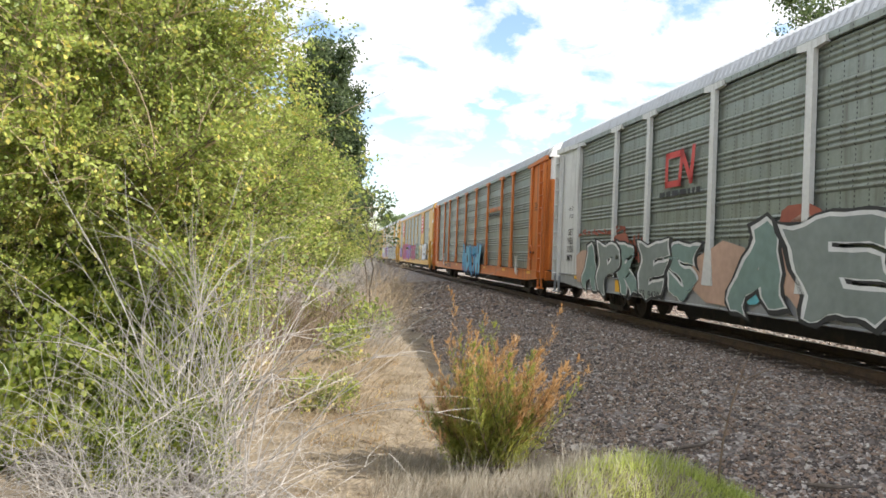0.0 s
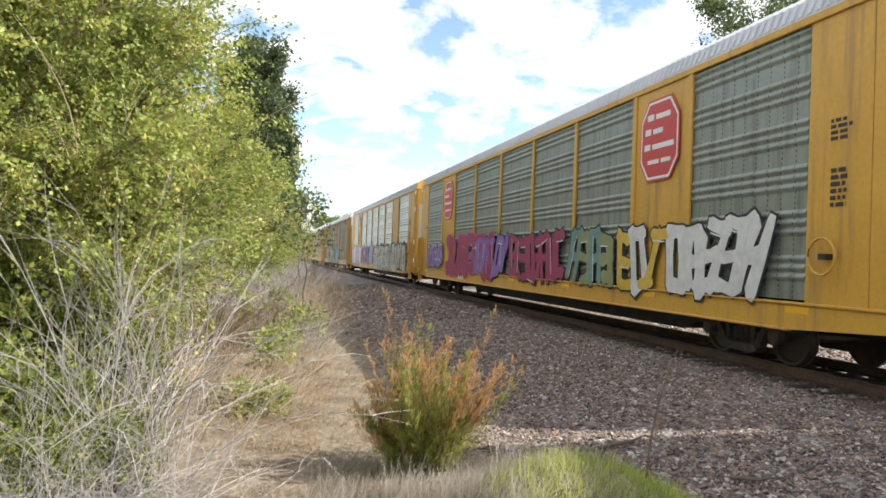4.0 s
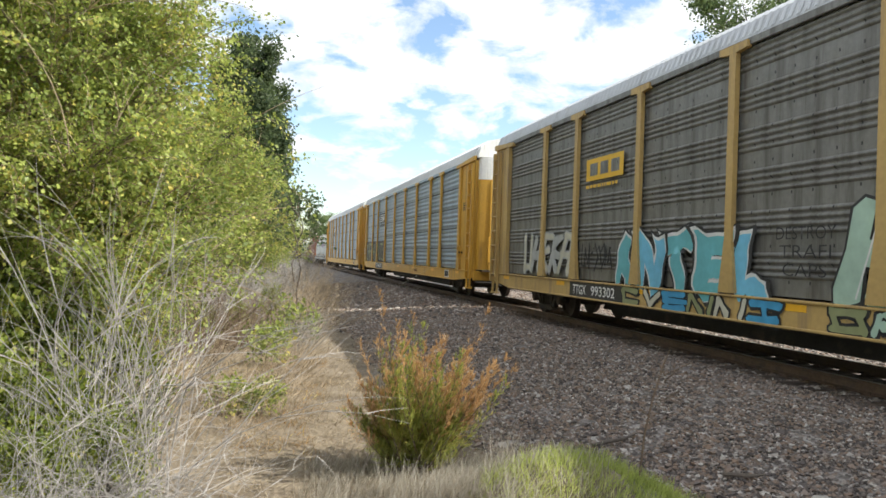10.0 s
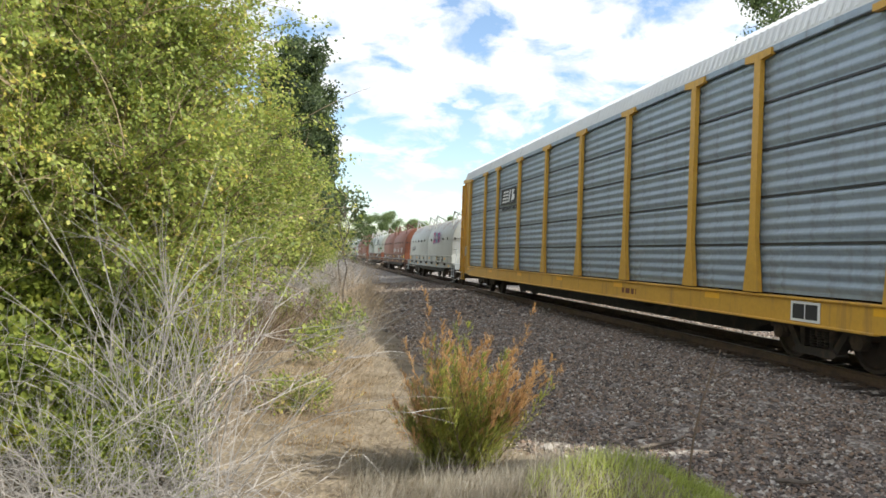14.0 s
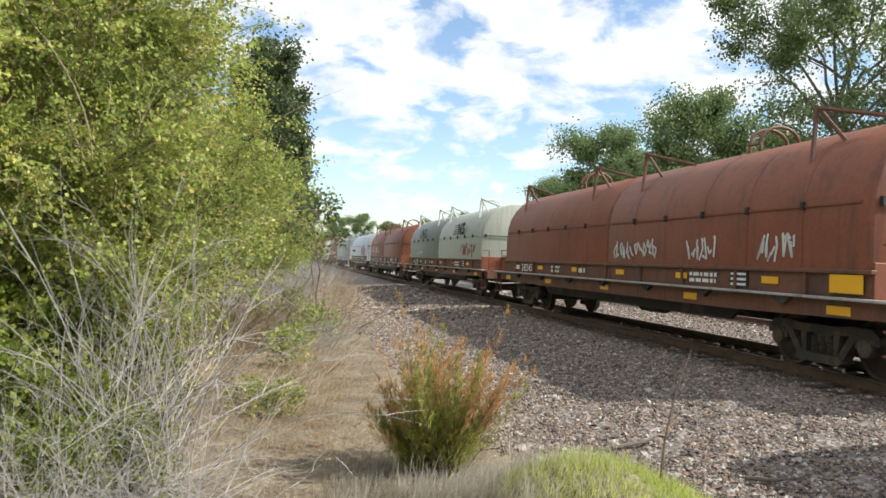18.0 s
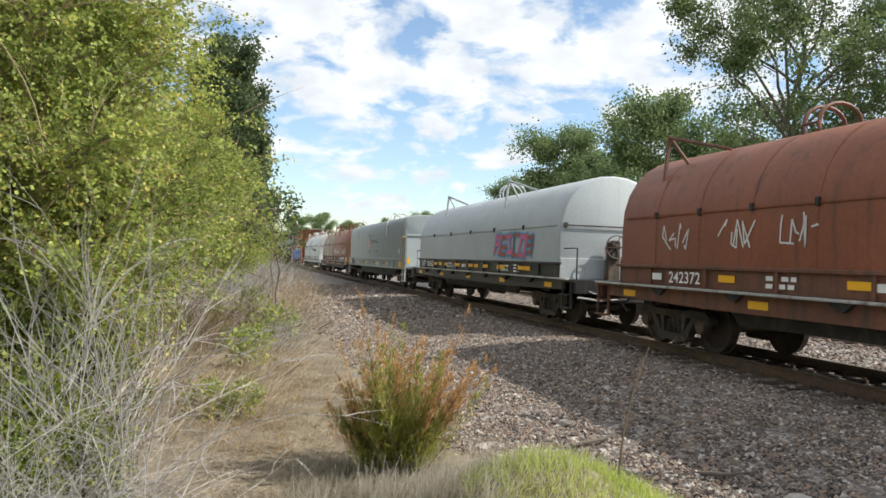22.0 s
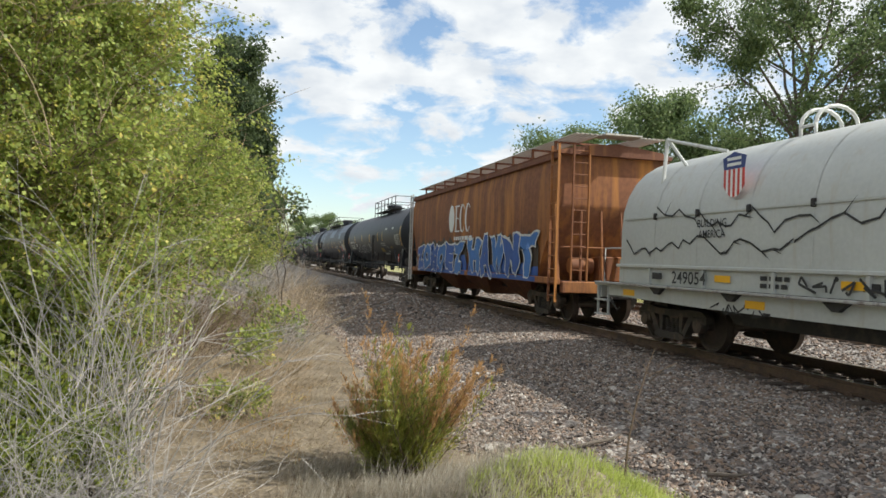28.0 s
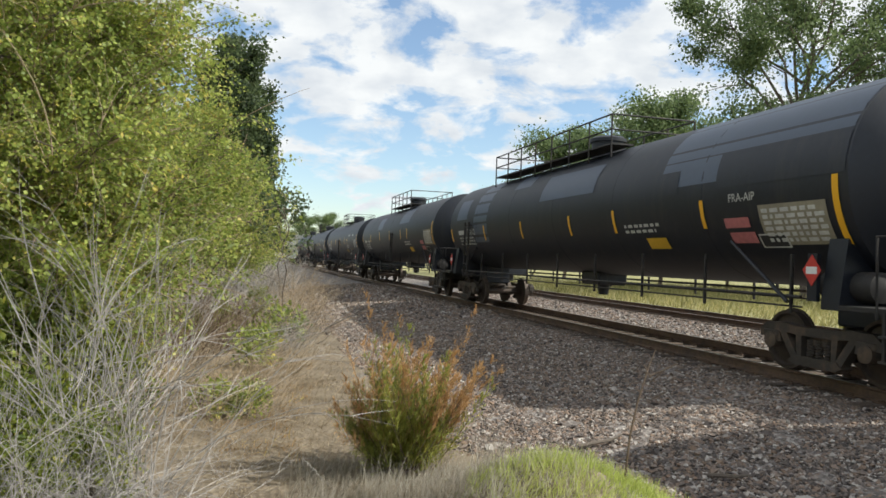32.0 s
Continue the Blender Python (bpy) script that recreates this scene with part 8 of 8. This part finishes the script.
def build_ground_plants():
    rng = np.random.default_rng(77)

    def spread_blades(name, label, n, box, length, width, material, test, lean=0.5, droop=0.5, kind="stuff"):
        x = rng.uniform(box[0], box[1], n); y = rng.uniform(box[2], box[3], n)
        d = np.stack([x - RAIL_POINT.x, y - RAIL_POINT.y], 1)
        s = d @ np.array(AWAY[:2]); u = -(d @ np.array(FAR[:2]))
        keep = test(x, y, s, u)
        x, y, s, u = x[keep], y[keep], s[keep], u[keep]
        n = len(x)
        z = ground_height(s, u) - 0.01
        way = np.stack([rng.normal(0, lean, n), rng.normal(0, lean, n), np.ones(n)], 1)
        v, f, _ = strands(rng, np.stack([x, y, z], 1), way, length * rng.uniform(0.5, 1.4, n), width, 0.5, droop, 4, 2)
        tagged(new(name, sheet(name, v, f, material)), label, "grass", kind=kind)

    knoll = lambda x, y, s, u: (((x - 1.05) / 1.1) ** 2 + ((y - 5.1) / 1.15) ** 2 < 0.75 + 0.5 * rng.random(len(x))) & (x > 0.1 + 0.6 * rng.random(len(x)))
    spread_blades("grass", "short fresh yellow-green grass on the knoll", 20000, (-0.2, 2.4, 3.6, 6.6), 0.12, 0.0032, GRASS, knoll, 0.5)
    grey = lambda x, y, s, u: (u > 5.2 + 0.5 * rng.random(len(x))) & (u < 7.6) & (y < 7.0) & (x < 0.15 + 1.3 * rng.random(len(x)) ** 1.5)
    spread_blades("dry_grass", "matted grey-tan dead grass in front of the weeds", 16000, (-1.4, 1.8, 4.2, 7.0), 0.17, 0.0038, STRAW_GREY, grey, 0.8)
    dry_edge = lambda x, y, s, u: (u > 4.9 + 0.8 * rng.random(len(x))) & (u < 9.5) & (x > -0.30 * y) & (((x - 1.05) / 1.0) ** 2 + ((y - 5.1) / 1.1) ** 2 > 0.8)
    spread_blades("dry_grass", "dry tan grass and straw along the path", 38000, (-4.5, 2.2, 3.0, 12.0), 0.12, 0.0036, STRAW, dry_edge, 1.8, 0.9)
    litter = lambda x, y, s, u: (u > 6.6) & (x > -0.31 * y) & (x < -0.17 * y) & (np.sin(x * 3.1 + y) * np.sin(y * 1.7) > -0.2)
    spread_blades("dry_grass", "rusty dry litter and weeds by the brush", 9000, (-4.5, 0.0, 4.2, 14.0), 0.14, 0.0040, LITTER, litter, 1.6, 0.8)
    far_edge = lambda x, y, s, u: (u > 5.6 + 0.8 * rng.random(len(x))) & (u < 9.0)
    spread_blades("dry_grass", "dry tan grass along the path", 26000, (-12.0, 1.5, 11.0, 34.0), 0.18, 0.007, STRAW, far_edge, 1.8, 0.8)
    tuft = lambda x, y, s, u: (x < 0.5) & (np.sin(x * 7.0 + 1.3) * np.sin(y * 6.1) > 0.35) & (u > 5.4)
    spread_blades("dry_grass", "taller dry seed-head grass tufts", 5200, (-1.2, 1.0, 4.2, 6.2), 0.34, 0.0030, STRAW_GREY, tuft, 0.35, 0.4)
    field = lambda x, y, s, u: (u < -9.3)
    spread_blades("field_grass", "tall yellow-green grass beyond the second track", 30000, (2.0, 46.0, 12.0, 70.0), 0.55, 0.03, FIELD, field, 0.5, 0.4)

    # dead grey brush in front of the shrubs
    def brush(name, label, base, n, length, radius, spread, material, lean=(0, 0, 0), curl=0.5, twigs=3):
        b = np.stack([rng.normal(base[0], spread[0], n), rng.normal(base[1], spread[1], n), np.zeros(n)], 1)
        b[:, 2] = [place(x, y) for x, y in b[:, :2]]
        way = rng.normal(0, 0.55, (n, 3)) + np.array(lean); way[:, 2] = np.abs(way[:, 2]) + 0.75
        v, f, tip = strands(rng, b, way, length * rng.uniform(0.5, 1.2, n), radius, curl, 0.35, 7, 3)
        sv, sf = [v], [f]
        k = len(v)
        rings = v.reshape(n, 7, 3, 3).mean(2)
        for lvl in range(twigs):
            i = rng.integers(2, 6, n)
            st = rings[np.arange(n), i]
            dv = rings[np.arange(n), i + (i < 6)] - st + rng.normal(0, 0.12, (n, 3)) * length * 0.35
            v2, f2, _ = strands(rng, st, dv, length * rng.uniform(0.15, 0.5, n), radius * 0.55, 0.5, 0.3, 5, 3)
            sv.append(v2); sf.append(f2 + k); k += len(v2)
        tagged(new(name, sheet(name, np.concatenate(sv), np.concatenate(sf), material)), label, "dead brush", kind="stuff")

    def thicket(name, label, base, n, length, radius, spread, material, twigs=4, tilt=0.15):
        """Long thin stems that fan out of one stool, arch over and cross one another."""
        b = np.stack([rng.normal(base[0], spread[0], n), rng.normal(base[1], spread[1], n), np.zeros(n)], 1)
        b[:, 2] = [place(x, y) for x, y in b[:, :2]]
        fan = rng.uniform(-0.95, 1.15, n) + tilt
        way = np.stack([fan, rng.normal(-0.1, 0.35, n), rng.uniform(0.2, 1.2, n)], 1)
        ln = length * rng.uniform(0.45, 1.15, n)
        v, f, tip = strands(rng, b, way, ln, radius * rng.uniform(0.6, 1.3, n), 1.35, 0.60, 9, 3)
        sv, sf, k = [v], [f], len(v)
        rings = v.reshape(n, 9, 3, 3).mean(2)
        for lvl in range(twigs):
            i = rng.integers(2, 8, n)
            st = rings[np.arange(n), i]
            dv = rings[np.arange(n), i + 1] - st
            dv = dv / (np.linalg.norm(dv, axis=1, keepdims=True) + 1e-9) + rng.normal(0, 0.55, (n, 3))
            v2, f2, _ = strands(rng, st, dv, ln * rng.uniform(0.15, 0.5, n), radius * 0.6, 1.2, 0.4, 6, 3)
            sv.append(v2); sf.append(f2 + k); k += len(v2)
        tagged(new(name, sheet(name, np.concatenate(sv), np.concatenate(sf), material)), label, "dead brush", kind="stuff")

    thicket("dead_brush", "tangle of bare grey dead brush arching in front of the shrubs", (-2.45, 4.85), 190, 1.5, 0.0040, (0.36, 0.30), TWIG, 4, 0.3)
    thicket("dead_brush", "low crossing bare grey twigs at the brush's foot", (-2.45, 4.45), 115, 1.0, 0.0026, (0.50, 0.25), TWIG, 4, 0.3)
    thicket("dead_brush", "bare grey stems spreading among the shrubs", (-3.6, 5.3), 150, 1.5, 0.0032, (0.5, 0.4), TWIG, 3)
    brush("dead_brush", "bare grey stems standing up through the shrubs", (-2.62, 5.8), 70, 2.4, 0.0075, (0.26, 0.20), TWIG, (0.12, 0, 0.9), 0.7)
    brush("dead_brush", "brown dead brush under the shrubs", (-3.2, 8.8), 420, 1.0, 0.0034, (0.6, 1.1), TWIG_TAN, (0.45, 0, -0.45), 1.2)
    brush("dead_brush", "pale bare brush at the wood's edge", (-4.9, 15.0), 460, 1.3, 0.006, (0.55, 2.2), TWIG_BROWN, (0.35, 0, -0.3), 0.8)
    brush("dead_brush", "pale bare brush at the wood's edge", (-7.3, 25.0), 520, 1.7, 0.008, (0.6, 3.4), TWIG, (0.35, 0, 0), 0.7)
    brush("dead_brush", "pale bare brush close to the line far off", (-10.6, 42.0), 460, 2.2, 0.014, (0.7, 4.5), TWIG, (0.3, 0, 0))

    for x, y, k, mat in ((-2.35, 9.6, 0.6, TWIG_TAN), (-2.6, 12.0, 0.8, TWIG_TAN), (-3.3, 15.5, 1.0, TWIG), (-3.6, 19.0, 1.2, TWIG_TAN), (-4.6, 23.5, 1.4, TWIG_TAN), (-6.0, 30.0, 1.8, TWIG_TAN)):
        brush("dead_brush", "airy bare tan brush spilling over the path", (x, y), 150, 1.05 * k, 0.0034 * k, (0.28 * k, 0.7 * k), mat, (0.55, 0, -0.35), 0.8, 3)

    # the rust-tipped evergreen shrub: feathery sprays that fan out of one base
    t = thing("evergreen_shrub", "feathery fan-shaped evergreen shrub, green below with rusty orange tips", "shrub", "weeds")
    bx, by = -0.30, 6.85
    n = 110
    g = place(bx, by)
    b = np.stack([rng.normal(bx, 0.10, n), rng.normal(by, 0.08, n), np.full(n, g - 0.03)], 1)
    fan = np.linspace(-1.12, 0.95, n) + rng.normal(0, 0.06, n)
    rng.shuffle(fan)
    deep = rng.normal(0, 0.30, n)
    way = np.stack([fan * 0.9, deep, np.ones(n)], 1)
    ln = rng.uniform(0.88, 1.40, n) * (1.10 - 0.18 * np.abs(fan)) * np.where(fan < -0.55, 0.72, 1.0)
    ln[:2] = 1.72; way[:2, 0] = (-0.14, 0.40)
    v, f, _ = strands(rng, b, way, ln, 0.006, 0.10, -0.10, 12, 3)
    tagged(part("stem", sheet("stem", v, f, TWIG_BROWN), None, t), kind="stuff")
    mid = v.reshape(n, 12, 3, 3).mean(2)
    low, lway, llen, high, hway, hlen = [], [], [], [], [], []
    for i in range(n):
        rusty = 0.70 + 0.18 * rng.normal() - 0.14 * (fan[i] > 0.25) - 0.06 * (fan[i] > -0.3)
        for k in range(1, 11):
            p, q = mid[i, k], mid[i, k + 1]
            along_stem = (q - p) / (np.linalg.norm(q - p) + 1e-9)
            # side sprays shorten towards the tip
            m = 5
            w = rng.random((m, 1))
            base = p * (1 - w) + q * w
            out = rng.normal(size=(m, 3)); out[:, 1] *= 0.6
            out -= (out @ along_stem)[:, None] * along_stem
            out /= np.linalg.norm(out, axis=1, keepdims=True)
            d = along_stem * 0.85 + out * 0.55
            reach = (0.20 * (1 - k / 11.5) + 0.035) * rng.uniform(0.5, 1.2, m)
            up = (k + rng.random(m)) / 12 > rusty
            for j in range(m):
                c = 13
                q2 = rng.random((c, 1))
                pts = base[j] + d[j] * reach[j] * q2
                wy = d[j] + rng.normal(size=(c, 3)) * 0.45
                le = rng.uniform(0.022, 0.055, c)
                if up[j]:
                    high.append(pts); hway.append(wy); hlen.append(le * 0.8)
                else:
                    low.append(pts); lway.append(wy); llen.append(le)
    v, f, _ = strands(rng, np.concatenate(low), np.concatenate(lway), np.concatenate(llen), 0.0042, 0.3, 0.0, 3, 2)
    tagged(part("foliage", sheet("foliage", v, f, WEED_GREEN), None, t), kind="stuff")
    v, f, _ = strands(rng, np.concatenate(high), np.concatenate(hway), np.concatenate(hlen), 0.0038, 0.3, 0.0, 3, 2)
    tagged(part("plume", sheet("plume", v, f, FLOWER_RUST), None, t, "rusty orange feathery tips"), kind="stuff")

    # a thin bare weed stalk, two fallen sticks, stones
    t = thing("weed_stalk", "thin bare weed stalk with a few dry tips", "weed", "weeds")
    x, y = bearing(1118, 5.6)
    z = place(x, y)
    s = Shape().tube([(x, y, z - 0.05), (x + 0.04, y + 0.02, z + 0.34), (x + 0.10, y + 0.05, z + 0.60), (x + 0.18, y + 0.08, z + 0.85), (x + 0.24, y + 0.1, z + 1.0)], [0.009, 0.008, 0.007, 0.005, 0.003], 6)
    for k, (dx, dz) in enumerate(((-0.12, 0.55), (0.16, 0.75), (0.10, 0.95), (-0.06, 1.0), (0.2, 1.02))):
        s.tube([(x + 0.05 + 0.18 * dz / 1.3, y + 0.04, z + 0.78 * dz), (x + 0.05 + 0.18 * dz / 1.3 + dx, y + 0.03, z + 0.78 * dz + 0.10)], 0.0035, 4)
    part("stalk", s, TWIG_BROWN, t)
    for px, d, ln, turn in ((1075, 8.0, 0.62, 0.5), (1300, 6.7, 0.35, -0.6)):
        x, y = bearing(px, d)
        z = place(x, y) + 0.035
        c, q = math.cos(turn), math.sin(turn)
        s = Shape().tube([(x - c * ln * 0.5, y - q * ln * 0.5, z), (x - c * ln * 0.15, y - q * ln * 0.12, z + 0.02), (x + c * ln * 0.2, y + q * ln * 0.2, z + 0.03), (x + c * ln * 0.5, y + q * ln * 0.6, z + 0.07)], [0.018, 0.022, 0.018, 0.008], 7)
        s.tube([(x - c * ln * 0.15, y - q * ln * 0.12, z + 0.02), (x - c * ln * 0.1, y + 0.12, z + 0.05)], [0.012, 0.005], 6)
        tagged(part("fallen_stick", s, BARK), "dark fallen stick lying on the stones", "stick", "fallen sticks")
    x, y = bearing(1442, 6.0)
    z = place(x, y)
    s = Shape()
    r = random.Random(6)
    pts = []
    for i in range(5):
        for j in range(9):
            a, b2 = math.pi * (i / 4 - 0.5), 2 * math.pi * j / 9
            k = 0.11 * (0.85 + 0.3 * r.random())
            pts.append((x + 1.25 * k * math.cos(a) * math.cos(b2), y + k * math.cos(a) * math.sin(b2), z + 0.03 + 0.62 * k * math.sin(a)))
    s.add(pts, [(i * 9 + j, i * 9 + (j + 1) % 9, (i + 1) * 9 + (j + 1) % 9, (i + 1) * 9 + j) for i in range(4) for j in range(9)])
    tagged(part("rock", s, surface("pale_rock", (0.40, 0.37, 0.33), 0.85, 0, 0.2, bump=0.4)), "pale flat-topped rock lying on the stones", "rock")


# ---- build ----
consist_autoracks()
consist_coil_cars()
consist_hopper()
consist_tanks()
build_ground()
build_track("track_near", 0.0, "railway track with rusty rails on weathered wooden ties", True)
build_track("track_far", SECOND, "second railway track with rusty rails beyond the first", False)
build_ballast()
build_left_wood()
build_right_wood()
build_ground_plants()


def motions():
    """The train runs past at an even pace; wheels turn while their car is near."""
    times = [0, 0.1, 0.2] + [1.0 * i for i in range(1, 32)] + [31.8, 31.9, 32.0]
    for car, at in CARS:
        walk(car, [(t, Matrix.Translation(CENTRE + AWAY * (START + at - travelled(t))) @ TRACK_TURN) for t in times])
    rate = SPEED / 0.457
    for w, dx, at in WHEELSETS:
        # the time when the axle stands at the nearest place that is seen
        t1 = (START + at + 9.8) / SPEED
        t0 = t1 - 2.4
        t0, t1 = max(t0, 0.0), min(t1, 32.0)
        home = Matrix.Translation((dx, 0, 0.457))
        rows = [(0.0, home)]
        if t1 > t0 + 0.2:
            k = int(t0 * 30) + 1
            base = k / 30
            while k / 30 < t1 - 0.05:
                t = k / 30
                rows.append((t, home @ Matrix.Rotation(rate * (t - base), 4, "Y")))
                k += 1
        rows.append((32.0, rows[-1][1]))
        walk(w, rows)


motions()
